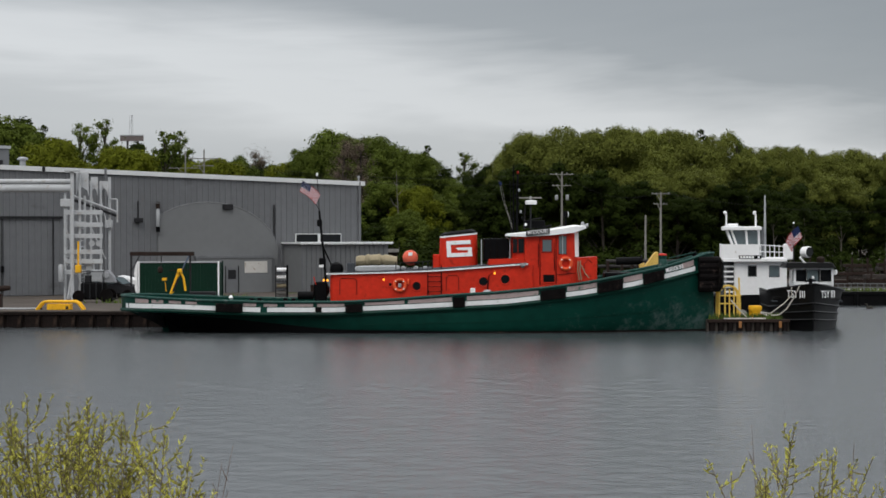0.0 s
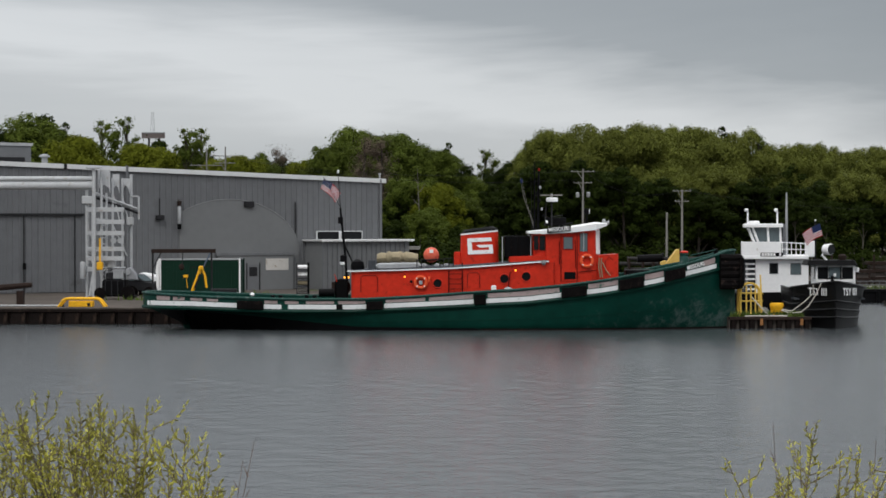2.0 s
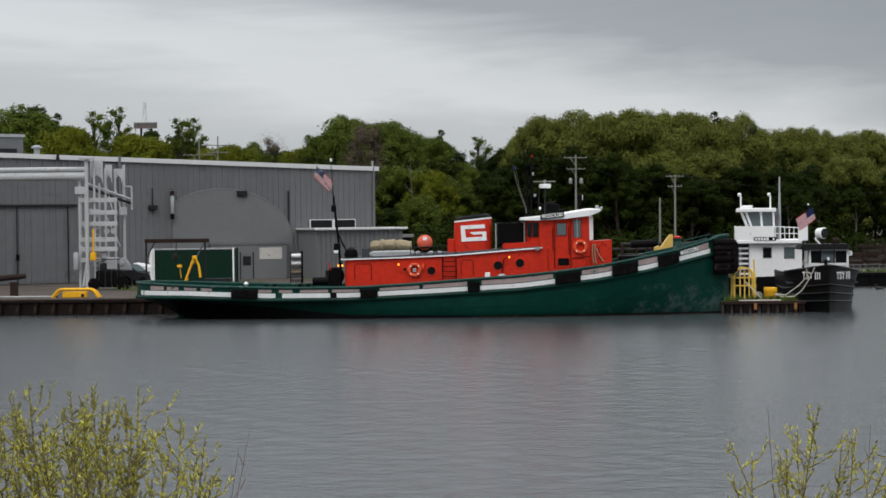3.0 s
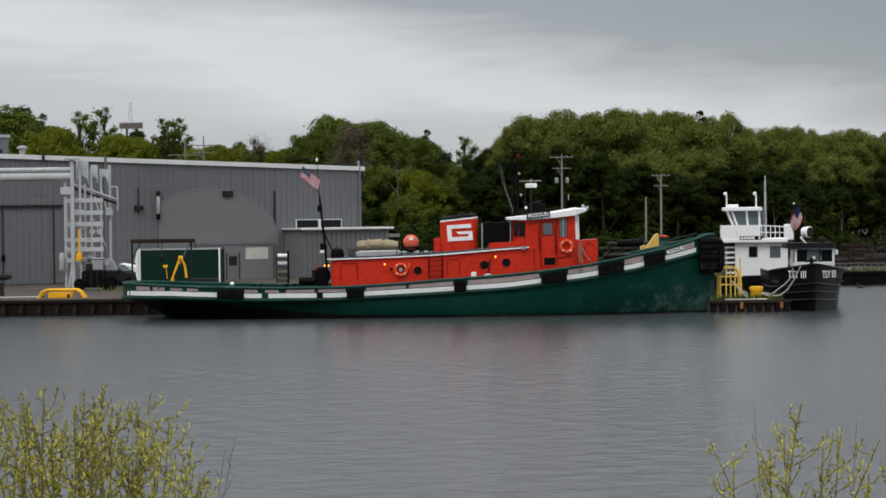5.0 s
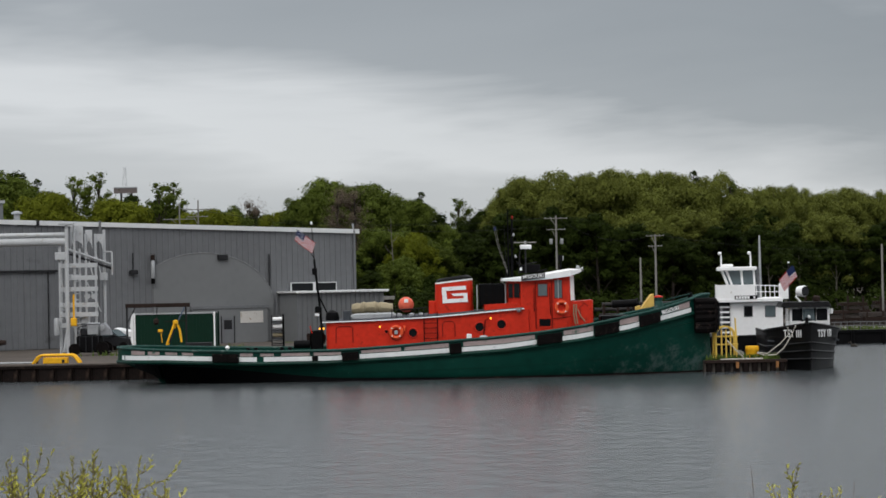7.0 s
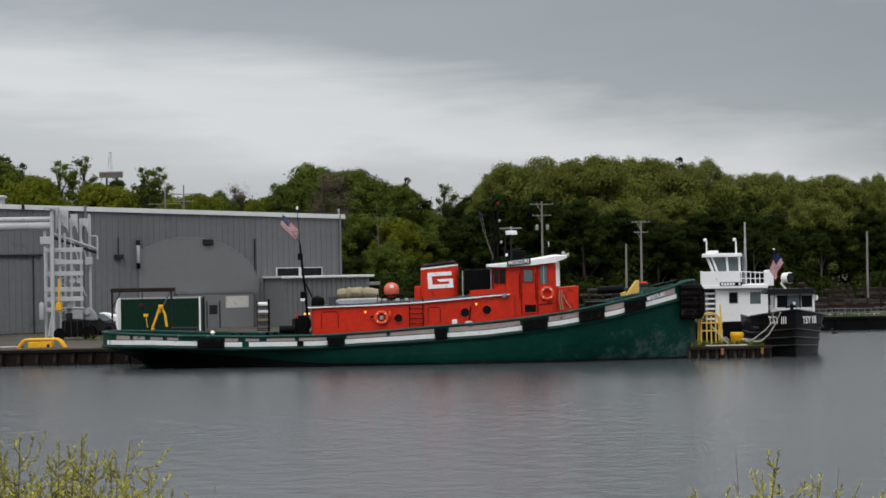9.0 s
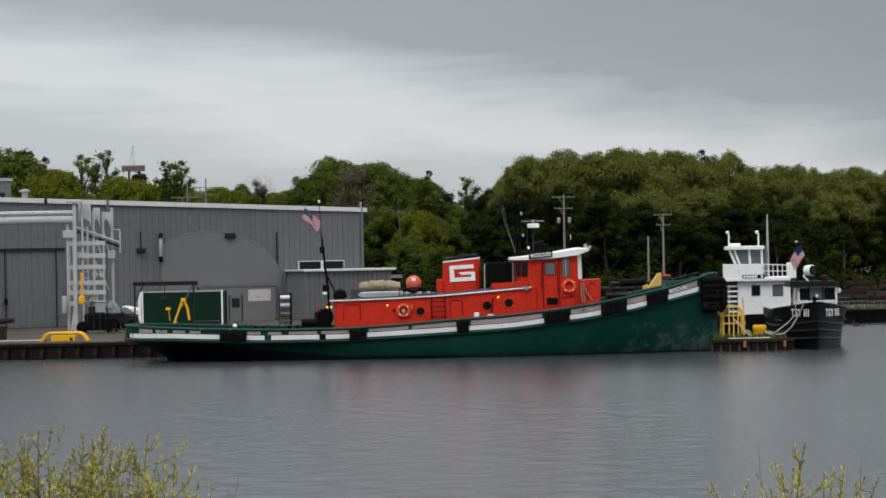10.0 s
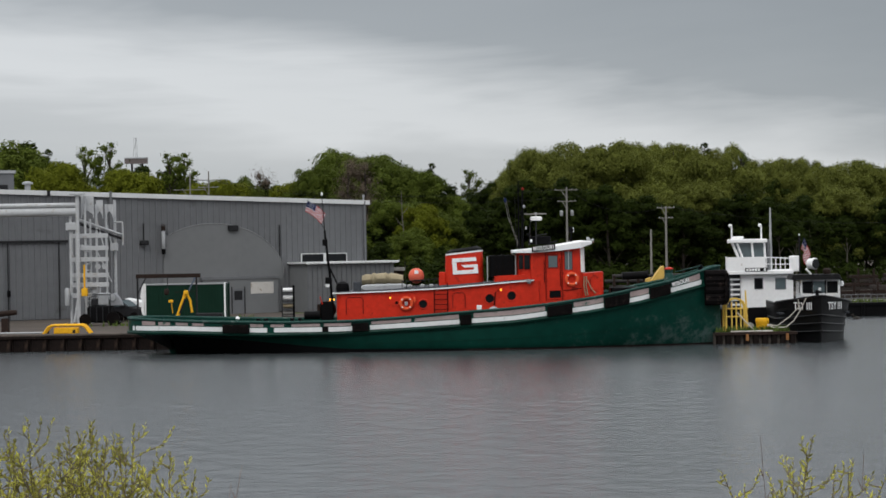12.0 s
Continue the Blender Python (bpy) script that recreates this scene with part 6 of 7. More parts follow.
def yellow_hopper():
    d = 123.0
    P = lambda u, v: (plan(u, v, d)[0] - plan(1150, 0, d)[0], plan(u, v, d)[1] - 1.0)
    h = thing("hopper", pose(plan(1150, 0, d)[0], d, 1.0), "pale yellow steel chute standing on the quay", "hopper")
    pale = mat("pale_yellow_paint", (0.62, 0.42, 0.11), 0.6, vary=0.12, stain=(0.3, 0.2, 0.08), stain_size=0.3, stain_at=0.64)
    part("chute", prism([P(1141, 473), P(1165, 473), P(1165, 446), P(1160, 447)], 0, 0.9), pale, h, bevel=0.02)
    part("lip", prism([P(1133, 469), P(1141, 466), P(1141, 474), P(1133, 474)], 0.1, 0.8), pale, h)
    for u in (1143, 1162):
        part("leg", box(P(u, 0)[0], P(u + 3, 0)[0], 0.1, 0.2, 0, P(0, 472)[1]), STEEL, h)


yellow_hopper()


# ---- fittings on the big tug ----
def tug_fittings():
    t = TUG
    P = lambda u, v, y=0.0: (tx(u), y, tz(v))
    # stern mast
    mast = part("stern_mast", tube([P(573, 520), P(568, 450), P(561, 385), P(560, 372)], 0.075, 8, end=0.06), BLACK, t, "black stern mast with lamps")
    part("topmast", tube([P(560, 374), P(556, 308)], 0.03, 6, end=0.018), STEEL, mast)
    part("gaff", tube([P(562, 374), P(529, 316)], 0.022, 6, end=0.014), STEEL, mast)
    part("lamp_box", box(tx(556), tx(565), -0.2, 0.15, tz(400), tz(388)), BLACK, mast, bevel=0.03)
    part("mast_lamp", lathe([(0.03, -0.1), (0.06, -0.05), (0.06, 0.06), (0.03, 0.1)], P(556, 306), "z", 10), WHITE, mast, smooth=True)
    part("stay", tube([P(568, 440), P(590, 488)], 0.05, 6), BLACK, mast)
    part("cluster", box(tx(560), tx(572), -0.3, 0.1, tz(470), tz(457)), BLACK, mast, bevel=0.05)
    part("deck_light", lathe([(0.05, -0.1), (0.13, -0.06), (0.13, 0.08)], P(564, 472, -0.35), "z", 10), WHITE, mast, smooth=True)
    part("vent_cowl", lathe([(0.34, 0), (0.40, 0.25), (0.33, 0.55), (0.12, 0.68)], P(592, 486, -0.6), "z", 16), BLACK, t, "black canvas-covered ventilator", smooth=True)
    # towing gear aft
    winch = part("towing_winch", lathe([(0.5, -0.7), (0.5, -0.62), (0.28, -0.6), (0.28, 0.6), (0.5, 0.62), (0.5, 0.7)], P(562, 516, -0.2), "y", 18), BROWN, t, "rusty towing winch", smooth=True)
    part("gear_case", box(tx(553), tx(576), -1.2, -0.9, tz(535), tz(500)), BLACK, winch, bevel=0.05)
    part("lever", tube([P(556, 505, -1.2), P(552, 491, -1.2)], 0.03, 6), RED, winch)
    part("brake_box", box(tx(546), tx(552), -1.1, -0.7, tz(530), tz(505)), BROWN, winch, bevel=0.03)
    part("hawser_coil", tube([P(524, 524, -1.4), P(552, 524, -1.4)], 0.24, 10), BLACK, t, "black rolled hawser", smooth=True)
    for u in (330, 445, 505):
        b = part("bitts", tube([P(u, 545, -2.6), P(u, 527, -2.6)], 0.12, 10), BLACK, t, "black mooring bitts", smooth=True)
        part("second_post", tube([P(u + 14, 545, -2.6), P(u + 14, 527, -2.6)], 0.12, 10), BLACK, b, smooth=True)
    part("white_float", lathe([(0.05, -0.12), (0.14, 0), (0.05, 0.12)], P(409, 526, -2.8), "z", 10), WHITE, t, smooth=True)
    # deckhouse roof: boat under canvas, ball, rails
    boat = part("work_boat", prism([P(622, 477)[::2], P(630, 471)[::2], P(702, 470)[::2], P(708, 476)[::2], P(700, 482)[::2], P(630, 483)[::2]], -1.0, 0.5), GALV, t, "grey work boat on the roof", bevel=0.08)
    bm = bmesh.new()
    rows = []
    for k in range(15):
        f = k / 14
        u = 627 + 74 * f
        r = 0.36 + 0.035 * math.sin(k * 1.9) + 0.03 * math.cos(k * 3.1)
        if k in (0, 14):
            r *= 0.8
        c = P(u, 463.5 - 3.0 * math.sin(math.pi * f), -0.35)
        rows.append([bm.verts.new((c[0], c[1] + r * 1.3 * math.cos(a), c[2] + r * 0.85 * math.sin(a))) for a in (2 * math.pi * j / 12 for j in range(12))])
    for a, b in zip(rows, rows[1:]):
        for j in range(12):
            bm.faces.new((a[j], a[(j + 1) % 12], b[(j + 1) % 12], b[j]))
    bm.faces.new(rows[0][::-1])
    bm.faces.new(rows[-1])
    part("canvas_cover", bm, CANVAS, boat, "rolled beige canvas cover", smooth=True)
    part("roof_locker", box(tx(612), tx(625), -1.0, -0.4, tz(487), tz(466)), DECKGREY, t, bevel=0.03)
    part("roof_clutter", box(tx(630), tx(762), -0.7, 0.9, tz(485), tz(478)), DECKGREY, t, "grey roof lockers", bevel=0.04)
    ball = part("marker_ball", lathe([(0.02, -0.44)] + [(0.44 * math.cos(radians(a)), 0.44 * math.sin(radians(a))) for a in range(-75, 76, 15)] + [(0.02, 0.44)], P(725, 457, -0.5), "z", 20), BALL, t, "orange inflatable marker ball", smooth=True)
    part("patch", box(tx(722), tx(729), -0.95, -0.86, tz(453), tz(447)), WHITE, ball)
    for a in (717, 725, 733):
        part("cradle_leg", tube([P(a, 484, -0.55), P(a, 463, -0.55)], 0.035, 6), BLACK, ball)
    part("cradle_hoop", ring(P(725, 466, -0.5), 0.36, 0.035, "z", 18, 6), BLACK, ball)
    rail = part("roof_railing", tube([P(700, 466, -1.85), P(766, 462, -1.85)], 0.022, 6), STEEL, t, "thin roof railing")
    for u in (700, 708, 741, 748, 757, 765):
        part("post", tube([P(u, 486, -1.85), P(u, 464, -1.85)], 0.025, 6), STEEL, rail)
    for u in (713, 736, 752):
        part("small_vent", lathe([(0.09, -0.2), (0.09, 0.05), (0.16, 0.06), (0.16, 0.15), (0.04, 0.2)], P(u, 478, -1.3), "z", 10), GALV, t, smooth=True)
    # white fittings on the side deck
    part("deck_box", box(tx(832), tx(841), -2.95, -2.7, tz(521), tz(510)), WHITE, t, "white deck box", bevel=0.03)
    part("bollard_cap", lathe([(0.25, -0.1), (0.27, 0.06), (0.18, 0.16), (0.03, 0.2)], P(862, 519, -2.75), "z", 14), GALV, t, smooth=True)
    part("side_floodlight", lathe([(0.05, 0), (0.14, 0.1), (0.14, 0.25)], P(926, 474, -2.1), "z", 10), GALV, t, smooth=True)
    # masts and aerials on the wheelhouse
    mm = part("signal_mast", tube([P(918, 415), P(919.5, 306)], 0.075, 8, end=0.05), BLACK, t, "dark signal mast with lamps")
    for u, v, m in ((920, 303, DARKRED), (922, 335, GALV), (916, 345, BLACK), (925, 374, GALV), (928, 386, BLACK), (934, 397, WHITE), (921, 360, BLACK)):
        part("mast_light", lathe([(0.03, -0.09), (0.065, -0.05), (0.065, 0.05), (0.03, 0.09)], P(u, v, -0.1), "z", 8), m, mm, smooth=True)
    part("cross_arm", tube([P(914, 350), P(927, 346)], 0.025, 6), STEEL, mm)
    part("aerial", tube([P(911, 415, -0.5), P(911.5, 288, -0.5)], 0.06, 6, end=0.03), BLACK, t)
    part("aerial", tube([P(908, 415, 0.4), P(906, 316, 0.4)], 0.020, 6, end=0.010), STEEL, t)
    part("aerial", tube([P(913, 412, 0.6), P(893, 352, 0.6), P(886, 316, 0.6)], 0.016, 6, end=0.008), WOODGREY, t)
    part("aerial", tube([P(914, 412, 0.2), P(898, 362, 0.2), P(890, 322, 0.2)], 0.014, 6, end=0.008), WOODGREY, t)
    radar = part("radar", tube([P(943, 408), P(943, 358)], 0.045, 8), STEEL, t, "white radar on its dark pole")
    part("radome", lathe([(0.30, -0.12), (0.33, -0.1), (0.34, 0.07), (0.28, 0.12)], P(943.5, 357), "z", 20), WHITE, radar, smooth=True)
    part("scanner", box(tx(922), tx(963), -0.06, 0.06, tz(350), tz(347.8)), WOODGREY, radar, "grey radar scanner bar", bevel=0.02)
    part("scanner_post", tube([P(943, 352), P(943, 346)], 0.06, 8), GALV, radar)
    part("bracket", tube([P(943, 388), P(963, 385)], 0.03, 6), STEEL, radar)
    part("stay", tube([P(930, 406), P(934, 352)], 0.025, 6), STEEL, radar)
    part("roof_box", box(tx(932), tx(970), 0.3, 1.2, tz(404), tz(389)), BLACK, t, "black box on the wheelhouse roof", bevel=0.05)
    lamp = part("searchlight", lathe([(0.06, -0.14), (0.15, -0.08), (0.17, 0.10), (0.15, 0.12)], P(1006, 379, -0.3), "x", 14), BLACK, t, "black roof searchlight with a pale face", smooth=True)
    part("lens", lathe([(0.15, 0.12), (0.14, 0.15)], P(1006, 379, -0.3), "x", 14), WHITE, lamp, "pale lamp glass")
    part("stand", tube([P(1006, 402, -0.3), P(1006, 382, -0.3)], 0.05, 6), BLACK, lamp)
    part("hood", box(tx(1001), tx(1006), -0.5, -0.1, tz(383), tz(373)), BLACK, lamp, bevel=0.03)
    part("horn", tube([P(965, 402, -0.6), P(980, 399, -0.6)], 0.05, 8), BLACK, t)
    # foredeck
    part("capstan", lathe([(0.26, -0.75), (0.26, -0.1), (0.2, 0.0), (0.24, 0.1), (0.24, 0.2)], P(1183.5, 460, 0.3), "z", 16), TEAL, t, "teal capstan with a red cap", smooth=True)
    part("capstan_cap", lathe([(0.25, 0.2), (0.25, 0.27), (0.1, 0.32)], P(1183.5, 460, 0.3), "z", 16), RED, t, smooth=True)
    part("jackstaff", lathe([(0.13, -0.3), (0.13, 0.15), (0.08, 0.2)], P(1240, 452, 0.0), "z", 10), BLACK, t, smooth=True)
    part("wire", tube([P(1192, 458, -0.6), P(1240, 448, -0.1)], 0.03, 6), TEAL, t, "foredeck guard wire")
    part("hatch_box", box(tx(1075), tx(1135), -0.8, 0.8, tz(505), tz(484)), BLACK, t, "dark foredeck hatch", bevel=0.05)
    # name on the bow
    x = tx(1197)
    slope = (deck_half(x + 0.2) - deck_half(x - 0.2)) / 0.4
    z = GUARD(x) + 0.54
    letters("MISSOURI", 0.23, WHITE, t, pose(x, -deck_half(x) - 0.10, z, 0, -13.5, math.degrees(math.atan(-slope))), "white painted name", wide=0.74)


tug_fittings()


# ---- pier fittings ----
def pier_things():
    d = 113.6
    X = lambda u: plan(u, 0, d)[0]
    Z = lambda v: plan(0, v, d)[1] - 0.64
    f = thing("pier_ladder_guard", pose(X(1268), d, 0.64), "yellow tubular guard hoops at the pier ladder", "guard rail")
    L = lambda u: X(u) - X(1268)
    for y in (0.0, 0.6):
        arc = [(L(1273), y, 0), (L(1273), y, Z(522))] + [(L(1290) - 0.55 * math.cos(a), y, Z(522) + 0.5 * math.sin(a)) for a in (radians(q) for q in range(15, 180, 15))] + [(L(1307), y, Z(522)), (L(1308), y, 0)]
        part("hoop", tube(arc, 0.05, 8), PALE_YELLOW, f, smooth=True)
    for u in (1283, 1291, 1299):
        part("upright", tube([(L(u), 0.0, 0), (L(u), 0.0, Z(512))], 0.045, 6), PALE_YELLOW, f)
    for v in (524, 538):
        part("rail", tube([(L(1268), 0.0, Z(v)), (L(1312), 0.0, Z(v))], 0.045, 6), PALE_YELLOW, f)
    part("upright", tube([(L(1269), 0.3, 0), (L(1269), 0.3, Z(505))], 0.05, 6), PALE_YELLOW, f)
    part("upright", tube([(L(1312), 0.3, 0), (L(1309), 0.3, Z(492))], 0.05, 6), PALE_YELLOW, f)
    b = thing("bollard", pose(X(1337.5), d + 0.2, 0.64), "squat yellow mooring bollard on the pier", "bollard")
    part("post", lathe([(0.36, 0), (0.36, 0.46), (0.39, 0.50), (0.39, 0.70), (0.35, 0.76)], (0, 0, 0), "z", 18), YELLOW, b, smooth=True)
    part("base", box(-0.5, 0.5, -0.4, 0.4, 0, 0.05), STEEL, b)
    rope = mat("pale_rope", (0.50, 0.47, 0.42), 0.9, vary=0.2)
    bx = plan(1440, 0, 112)[0]
    r = single("mooring_rope", tube([(X(1345), 113.5, 1.0), (X(1356), 113.3, 0.86), (X(1376), 113.0, 0.9), (X(1388), 112.8, 1.25), (X(1400), 112.6, 1.9), (bx - 0.7, 112.5, 2.55)], 0.04, 6), rope, pose(0, 0, 0), "pale mooring rope from the pier to the black tug", "rope")
    r = single("mooring_rope", tube([(X(1345), 113.6, 1.05), (X(1362), 113.4, 0.95), (X(1384), 113.2, 1.5), (X(1398), 113, 2.0), (bx - 1.1, 112.8, 2.45)], 0.035, 6), rope, pose(0, 0, 0), "pale mooring rope from the pier to the black tug", "rope")
    r = single("mooring_rope", tube([(X(1292), 113.4, 1.75), (X(1306), 113.2, 1.2), (X(1322), 113.2, 0.70), (X(1345), 113.2, 0.69)], 0.04, 6), rope, pose(0, 0, 0), "pale slack rope lying on the pier", "rope")
    r = single("mooring_rope", tube([(X(1278), 113.0, 0.69), (X(1300), 112.95, 0.69), (X(1330), 113.0, 0.69), (X(1352), 112.95, 0.70)], 0.05, 6), rope, pose(0, 0, 0), "pale rope lying along the pier edge", "rope")
    c = thing("cable_reel", pose(X(1318), d + 0.8, 0.64), "small pale grey cable reel", "reel")
    part("drum", lathe([(0.24, -0.2), (0.24, -0.15), (0.14, -0.14), (0.14, 0.14), (0.24, 0.15), (0.24, 0.2)], (0, 0, 0.26), "y", 14), GALV, c, smooth=True)


pier_things()


# ---- far side of the slip ----
def far_bank():
    d = 154.2
    x0 = 21.5
    f = thing("fence", pose(x0, d, 1.0), "low grey pipe railing along the slip", "fence")
    top = plan(0, 503, d)[1] - 1.0
    for z in (top, top * 0.55):
        part("rail", tube([(0, 0, z), (26, 0, z)], 0.03, 6), GREY, f)
    for k in range(53):
        part("post", box(k * 0.5 - 0.02, k * 0.5 + 0.02, -0.02, 0.02, 0, top), GREY, f)
    rng = random.Random(4)
    for i, (u, v0, dd, n) in enumerate(((1486, 482, 166, 4), (1522, 468, 169, 6), (1556, 486, 164, 3), (1580, 466, 170, 6), (1632, 474, 168, 5), (1455, 474, 169, 5), (1420, 468, 168, 6), (1235, 470, 168, 5), (1262, 468, 168, 5))):
        x, z = plan(u, v0, dd)
        p = thing("timber_pile", pose(x, dd, 1.0), "pile of dark weathered timbers", "timber pile", "timber piles across the slip")
        h = z - 1.0
        for k in range(n):
            zz = h * (k + 0.5) / n
            part("timber", box(-1.0 + rng.uniform(-0.35, 0.2), 0.9 + rng.uniform(-0.2, 0.4), rng.uniform(-0.1, 0.1), 1.2, zz - h / n * 0.42, zz + h / n * 0.42), BROWN if k % 2 else WOODGREY_DARK, p, bevel=0.02)
        for x in (-0.7, 0.6):
            part("stake", box(x - 0.08, x + 0.08, -0.25, -0.12, 0, h + rng.uniform(0.0, 0.6)), BROWN, p)
    slab("road", [(21, 157.5), (90, 157.5), (90, 162.5), (21, 162.5)], 0.9, 1.006, mat("pale_gravel_track", (0.34, 0.33, 0.32), 0.9, vary=0.15), "pale gravel track along the slip", "track")


WOODGREY_DARK = mat("dark_weathered_timber", (0.045, 0.038, 0.034), 0.9, vary=0.35, bump=0.4)
far_bank()


def utility_pole(u, v, d, arms, label, cans=False, thick=0.115):
    x, z = plan(u, v, d)
    p = thing("utility_pole", pose(x, d, 1.0), label, "utility pole", "utility poles")
    h = z - 1.0
    part("post", tube([(0, 0, -0.2), (0.03, 0, h)], thick, 8, end=thick * 0.66), WOODGREY, p, smooth=True)
    for dz, half, tilt in arms:
        a = part("crossarm", box(-half, half, -0.16, -0.05, h - dz - 0.032, h - dz + 0.032), WOODGREY, p)
        for k in (-0.9, -0.45, 0.45, 0.9):
            part("insulator", lathe([(0.012, 0), (0.025, 0.02), (0.025, 0.06), (0.012, 0.08)], (half * k, -0.1, h - dz + 0.032), "z", 8), GALV, a, smooth=True)
        part("brace", tube([(-half * 0.45, -0.1, h - dz), (0, -0.12, h - dz - 0.7)], 0.03, 5), WOODGREY, p)
    if cans:
        for x in (-0.45, 0.5):
            part("transformer", lathe([(0.12, -0.24), (0.15, -0.2), (0.15, 0.18), (0.07, 0.24)], (x, 0.0, h - 2.3), "z", 12), GALV, p, "grey transformer can", smooth=True)


utility_pole(994, 304, 178, ((0.25, 1.05, 0), (1.25, 0.85, 0)), "weathered wooden utility pole with two crossarms", True)
utility_pole(1169, 341, 172, ((0.12, 0.78, 0), (1.0, 0.62, 0)), "weathered wooden utility pole with two crossarms")
utility_pole(1142, 381, 172, (), "bare weathered wooden pole stub")
utility_pole(1570, 366, 170, (), "bare weathered wooden pole by the track")
utility_pole(328, 268, 195, ((1.6, 1.6, 0),), "weathered wooden utility pole behind the shed", False, 0.10)
utility_pole(361, 264, 195, ((0.9, 1.4, 0), (1.6, 1.0, 0)), "weathered wooden utility pole behind the shed", False, 0.10)


def wires():
    for (u0, v0, d0), (u1, v1, d1) in (((994, 306, 178), (328, 276, 195)), ((994, 322, 178), (361, 280, 195)), ((994, 306, 178), (1169, 341, 172)), ((1169, 341, 172), (1800, 360, 170))):
        (xa, za), (xb, zb) = plan(u0, v0, d0), plan(u1, v1, d1)
        pts = [(xa + (xb - xa) * f, d0 + (d1 - d0) * f, za + (zb - za) * f - 1.2 * 4 * f * (1 - f)) for f in (k / 10 for k in range(11))]
        single("power_line", tube(pts, 0.009, 4), STEEL, pose(0, 0, 0), "thin dark overhead power line", "cable", "power lines")


wires()


def far_sign():
    d = 262
    x0, z1 = plan(213, 238, d)
    x1, z0 = plan(254, 249, d)
    s = thing("billboard", pose((x0 + x1) / 2, d, 1.0), "far brownish billboard on steel posts above the trees", "billboard")
    w = (x1 - x0) / 2
    part("board", box(-w, w, 0, 0.3, z0 - 1, z1 - 1), mat("brown_grey_board", (0.15, 0.125, 0.12), 0.8, vary=0.15), s)
    for x in (-w * 0.4, w * 0.5):
        part("post", tube([(x, 0.4, 0), (x, 0.4, z1 - 1)], 0.14, 6), STEEL, s)
    part("edge", box(-w, w, -0.06, 0, z1 - 1.15, z1 - 1), GALV, s)
    d = 420
    x, z = plan(233, 203, d)
    t = thing("lattice_mast", pose(x, d, 1.0), "faint far steel lattice mast", "mast")
    h = z - 1
    for sx, sy in ((-1, -1), (1, -1), (0, 1)):
        part("leg", tube([(sx * 1.6, sy, 0), (sx * 0.25, sy * 0.2, h)], 0.035, 4), GALV, t)
    for k in range(10):
        a, b = h * k / 10, h * (k + 1) / 10
        wa, wb = 1.6 - 1.35 * k / 10, 1.6 - 1.35 * (k + 1) / 10
        part("lattice", tube([(-wa, -1 + 0.8 * k / 10, a), (wb, -1 + 0.8 * (k + 1) / 10, b)], 0.03, 4), GALV, t)


far_sign()


# ---- flags, in rigid strips ----
FLAG_RED = mat("flag_red", (0.40, 0.03, 0.035), 0.8, vary=0.1, translucent=0.15)
FLAG_WHITE = mat("flag_white", (0.62, 0.62, 0.64), 0.8, vary=0.05, translucent=0.15)
FLAG_BLUE = mat("flag_blue", (0.018, 0.028, 0.085), 0.8, vary=0.1, translucent=0.2)


def flag(m, length, height, strips, label, plain=False):
    """A striped flag: strips hang side by side from the hoist at x 0; each is keyed on its own."""
    f = thing("flag", m, label, "flag")
    w = length / strips
    made = []
    for i in range(strips):
        bm = bmesh.new()
        n = 13
        for r in range(n):
            z1, z0 = -height * r / n, -height * (r + 1) / n
            for c in range(2):
                xa, xb = w * c / 2, w * (c + 1) / 2 + 0.004
                quad = [bm.verts.new(p) for p in ((xa, 0, z0), (xb, 0, z0), (xb, 0, z1), (xa, 0, z1))]
                face = bm.faces.new(quad)
                canton = (i * w + xa) < 0.42 * length and r < 7
                face.material_index = 2 if plain or canton else (0 if r % 2 == 0 else 1)
        if not plain and i * w < 0.36 * length:
            for r in range(4):
                for c in range(2):
                    x, z = w * (0.25 + 0.5 * c), -height * (0.07 + 0.125 * r)
                    s = 0.018
                    quad = [bm.verts.new(p) for p in ((x - s, -0.004, z), (x, -0.004, z - s), (x + s, -0.004, z), (x, -0.004, z + s))]
                    bm.faces.new(quad).material_index = 1
        made.append(part("cloth_strip", bm, (FLAG_RED, FLAG_WHITE, FLAG_BLUE), f))
    return f, made, w


x, z = tx(530), tz(318)
STERN_FLAG = flag(pose(x, TD, z), 1.30, 0.62, 10, "striped flag with blue canton flying from the stern gaff")
x, z = plan(1411, 401, 119)
SLIP_FLAG = flag(pose(x, 118.7, z), 1.22, 0.74, 10, "striped flag with blue canton on the black tug's pole")
x, z = plan(888, 320, 113)
BLUE_FLAG = flag(pose(x, 113.9, z), 0.17, 0.22, 3, "small dark blue pennant on an aerial", True)


def duck():
    d = thing("duck", pose(30, 146, 0), "small dark duck swimming in the slip", "duck")
    plumage = mat("dark_plumage", (0.03, 0.026, 0.022), 0.8, vary=0.3)
    part("body", lathe([(0.02, -0.30), (0.10, -0.22), (0.16, -0.05), (0.15, 0.12), (0.06, 0.24)], (0, 0, 0.05), "x", 12), plumage, d, smooth=True)
    part("neck", tube([(-0.16, 0, 0.1), (-0.22, 0, 0.24), (-0.24, 0, 0.3)], 0.055, 8), plumage, d, smooth=True)
    part("head", lathe([(0.02, -0.09), (0.07, -0.04), (0.07, 0.04), (0.03, 0.09)], (-0.27, 0, 0.33), "x", 10), plumage, d, smooth=True)
    part("bill", box(-0.43, -0.34, -0.03, 0.03, 0.30, 0.33), BROWN, d)
    part("tail", prism([(0.2, 0.06), (0.38, 0.14), (0.22, 0.16)], -0.05, 0.05), plumage, d)
    return d


DUCK = duck()


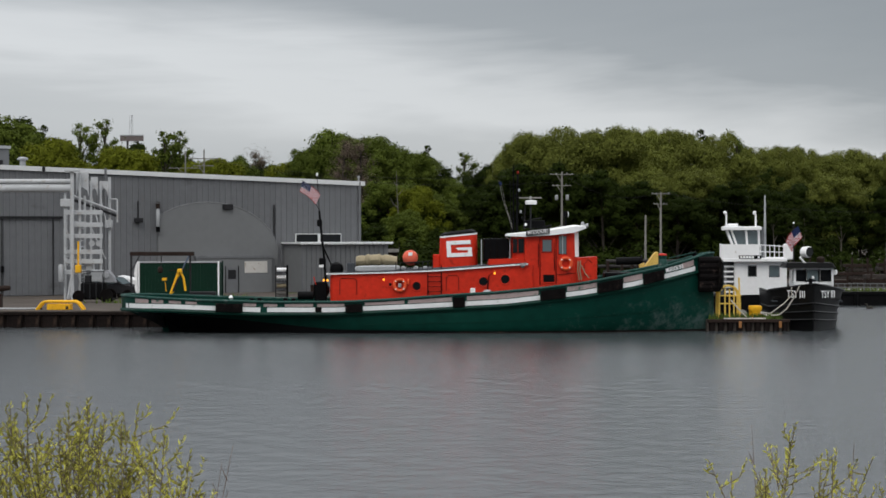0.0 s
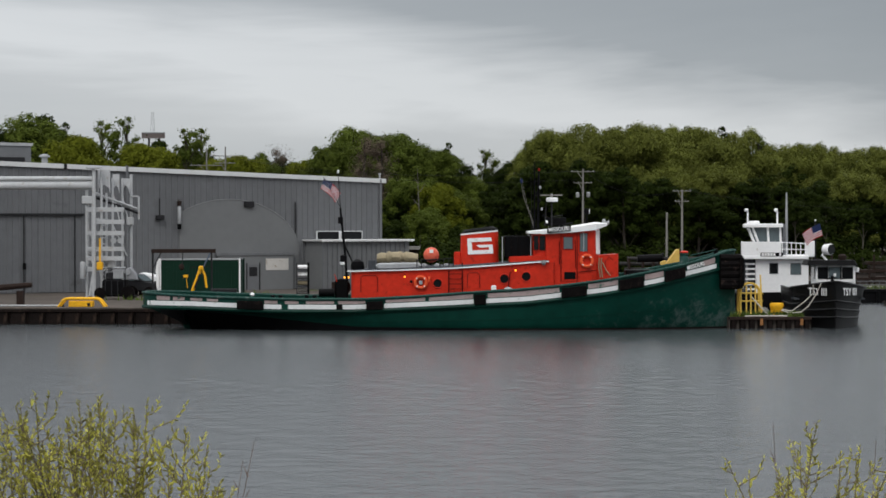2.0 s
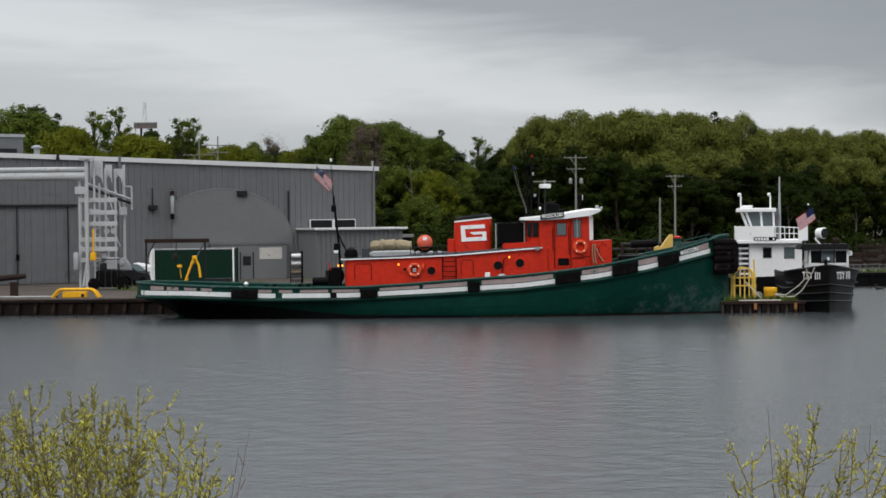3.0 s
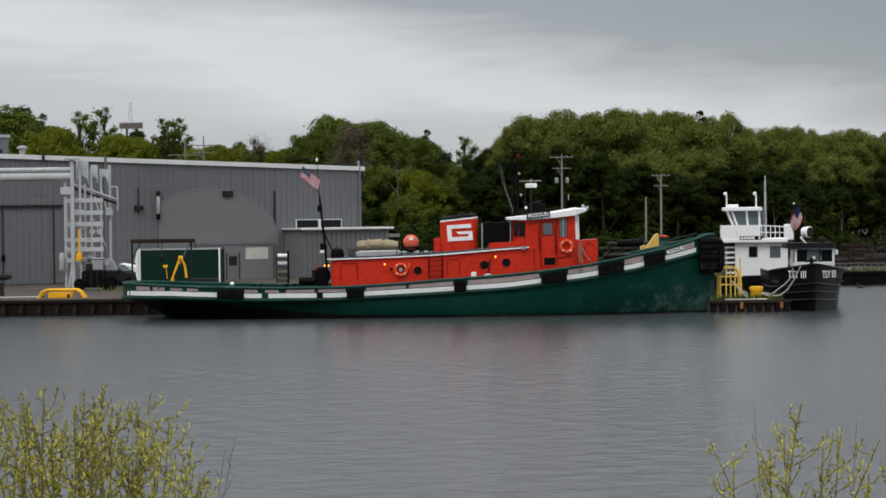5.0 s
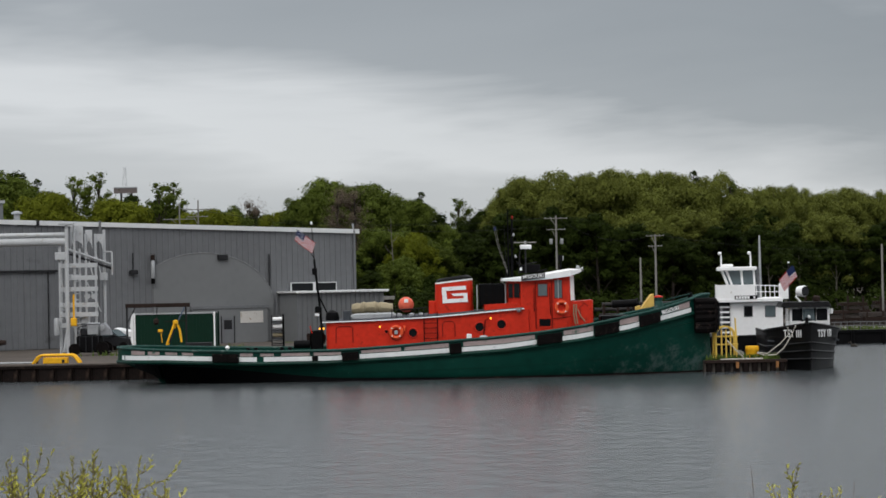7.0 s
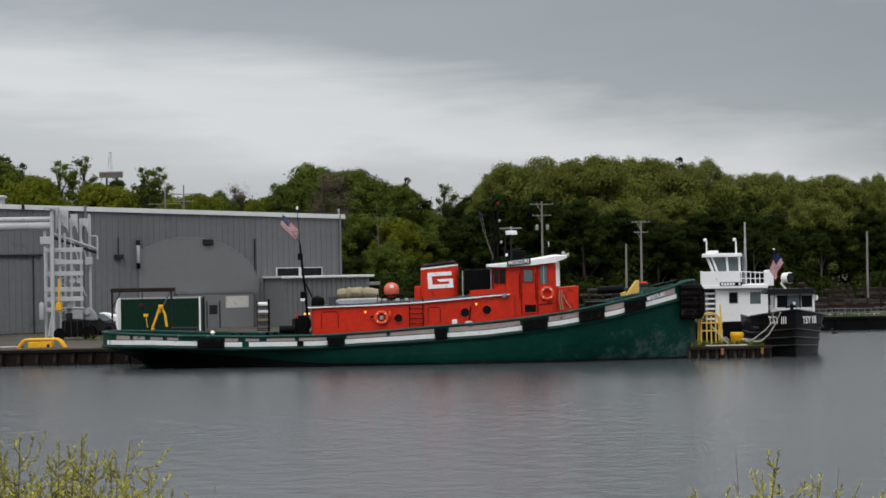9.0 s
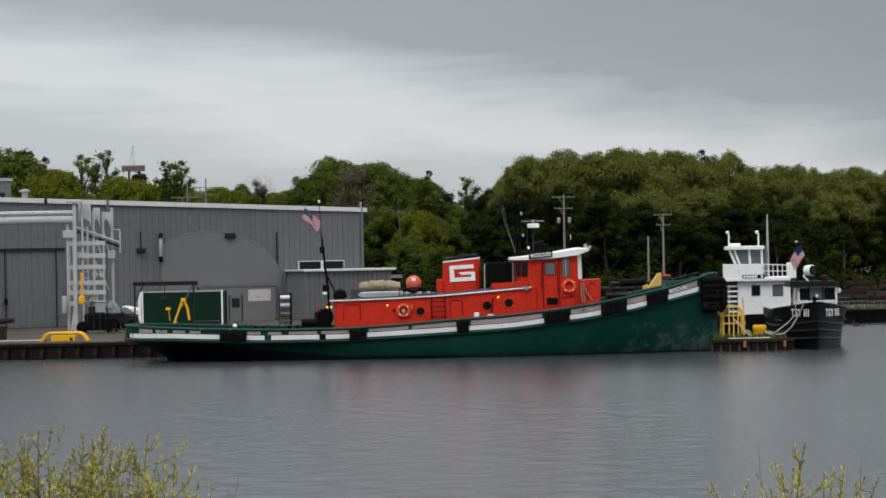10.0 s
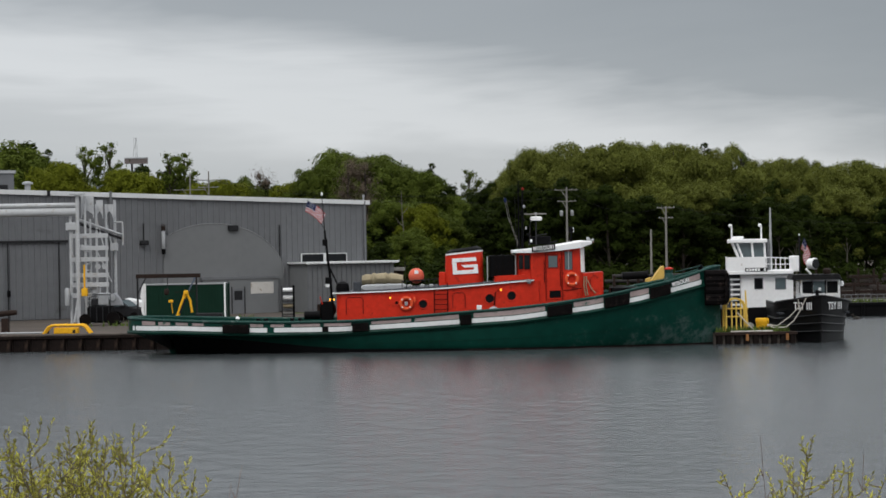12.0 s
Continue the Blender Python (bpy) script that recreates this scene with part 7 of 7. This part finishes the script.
def flag_rows(made, w, turn_of, wave, droop, times):
    """Poses of the strips one after the other, along a travelling wave; they stay near upright while the cloth slopes."""
    rows = [[] for _ in made]
    for t in times:
        p = Vector((0, 0, 0))
        for i in range(len(made)):
            f = i / len(made)
            turn = turn_of(t) + wave * (0.4 + 0.6 * f) * math.sin(2.6 * t - 5.5 * f) + 0.35 * wave * math.sin(4.1 * t - 9 * f + 1)
            dip = droop(t) * (0.75 + 0.35 * f) + 5 * math.sin(3.1 * t - 5 * f)
            rows[i].append((t, pose(p.x, p.y, p.z, 0, 0, turn) @ pose(0, 0, 0, 0, 0.5 * dip, 0)))
            p = p + pose(0, 0, 0, 0, 0, turn).to_3x3() @ pose(0, 0, 0, 0, dip, 0).to_3x3() @ Vector((w, 0, 0))
    return rows


def bare_shoots():
    twig = mat("bare_reddish_twig", (0.13, 0.08, 0.06), 0.8, vary=0.2, size=0.1)
    for u, v, base in ((412, 786, 352), (392, 818, 350), (1330, 752, 1352), (1512, 785, 1496)):
        d = 11.2
        x, z = plan(u, v, d)
        x0, _ = plan(base, 0, d)
        w = thing("willow_twig", pose(x0, d, 3.2), "thin bare reddish willow twig on the bank", "twig", "bare twigs")
        part("shoot", tube([(0, 0, -0.02), ((x - x0) * 0.4, 0.02, (z - 3.2) * 0.5), (x - x0, 0, z - 3.2)], 0.0035, 5, end=0.0012), twig, w)
        for f, s in ((0.7, 1), (0.82, -1)):
            p = Vector(((x - x0) * f, 0, (z - 3.2) * f))
            part("side_shoot", tube([p, p + Vector((0.03 * s, 0, 0.07))], 0.003, 4, end=0.001), twig, w)


bare_shoots()


# how far the gusts push the bush and the saplings over
LEFT_GUST = curve([(0, 0), (0.5, 6), (1, 5), (1.5, -9), (2, -26), (2.5, -46), (3, -26), (4, 10), (5, 26), (5.5, 8), (6, 8), (6.5, 30), (7, 10),
                   (8, 22), (8.8, 26), (9, 18), (9.5, 14), (10, 16), (10.5, -28), (11, -22), (11.5, -18), (12, -20)])
RIGHT_GUST = curve([(0, 0), (1, -2), (1.5, -3), (2, -1), (2.5, 2), (3, 9), (4, 6), (5, 3), (6, 6), (6.5, 8), (7.2, 3), (8, 2), (9, -1), (9.5, 9),
                    (10, -3), (10.5, 4), (11, 4), (11.5, 15), (12, 9)])
SLIP_DROOP = curve([(0, 58), (1, 45), (2, 36), (3.2, 36), (4, 50), (5, 66), (5.5, 52), (6, 36), (6.5, 38), (7.2, 55), (9, 66), (9.5, 42), (10, 60), (10.5, 74), (12, 66)])
SLIP_TURN = curve([(0, 190), (2, 176), (3.2, 186), (5, 200), (6.5, 178), (9, 190), (9.5, 182), (10, 200), (10.5, 250), (12, 300)])


def motions():
    walk(water, [(0, pose(0, 0, 0)), (12, pose(-1.6, 0.9, 0))])
    times = [k * 0.5 for k in range(25)]
    for made, gust in ((LEFT, LEFT_GUST), (RIGHT, RIGHT_GUST)):
        for br, foot, phase, rate, lever in made:
            rows = []
            for t in times:
                swing = 0.85 * math.degrees(gust(t) * lever) + 0.5 * math.sin(2.3 * rate * t + phase)
                rows.append((t, pose(*foot, 0.4 * math.sin(1.9 * rate * t + phase), swing, 0)))
            walk(br, rows)
    quick = [k * 0.25 for k in range(49)]
    _, made, w = STERN_FLAG
    for strip, rows in zip(made, flag_rows(made, w, lambda t: 6 * math.sin(0.7 * t), 26, lambda t: 43 + 5 * math.sin(0.8 * t), quick)):
        walk(strip, rows)
    _, made, w = SLIP_FLAG
    for strip, rows in zip(made, flag_rows(made, w, SLIP_TURN, 24, SLIP_DROOP, quick)):
        walk(strip, rows)
    _, made, w = BLUE_FLAG
    for strip, rows in zip(made, flag_rows(made, w, lambda t: 185 + 20 * math.sin(1.3 * t), 20, lambda t: 45, quick)):
        walk(strip, rows)
    walk(DUCK, [(0, pose(31.2, 146, 0, 0, 0, 6)), (4, pose(30.7, 146.3, 0, 0, 0, -4)), (8, pose(30.3, 146.6, 0, 0, 0, 5)), (12, pose(29.9, 147, 0, 0, 0, -3))])


motions()
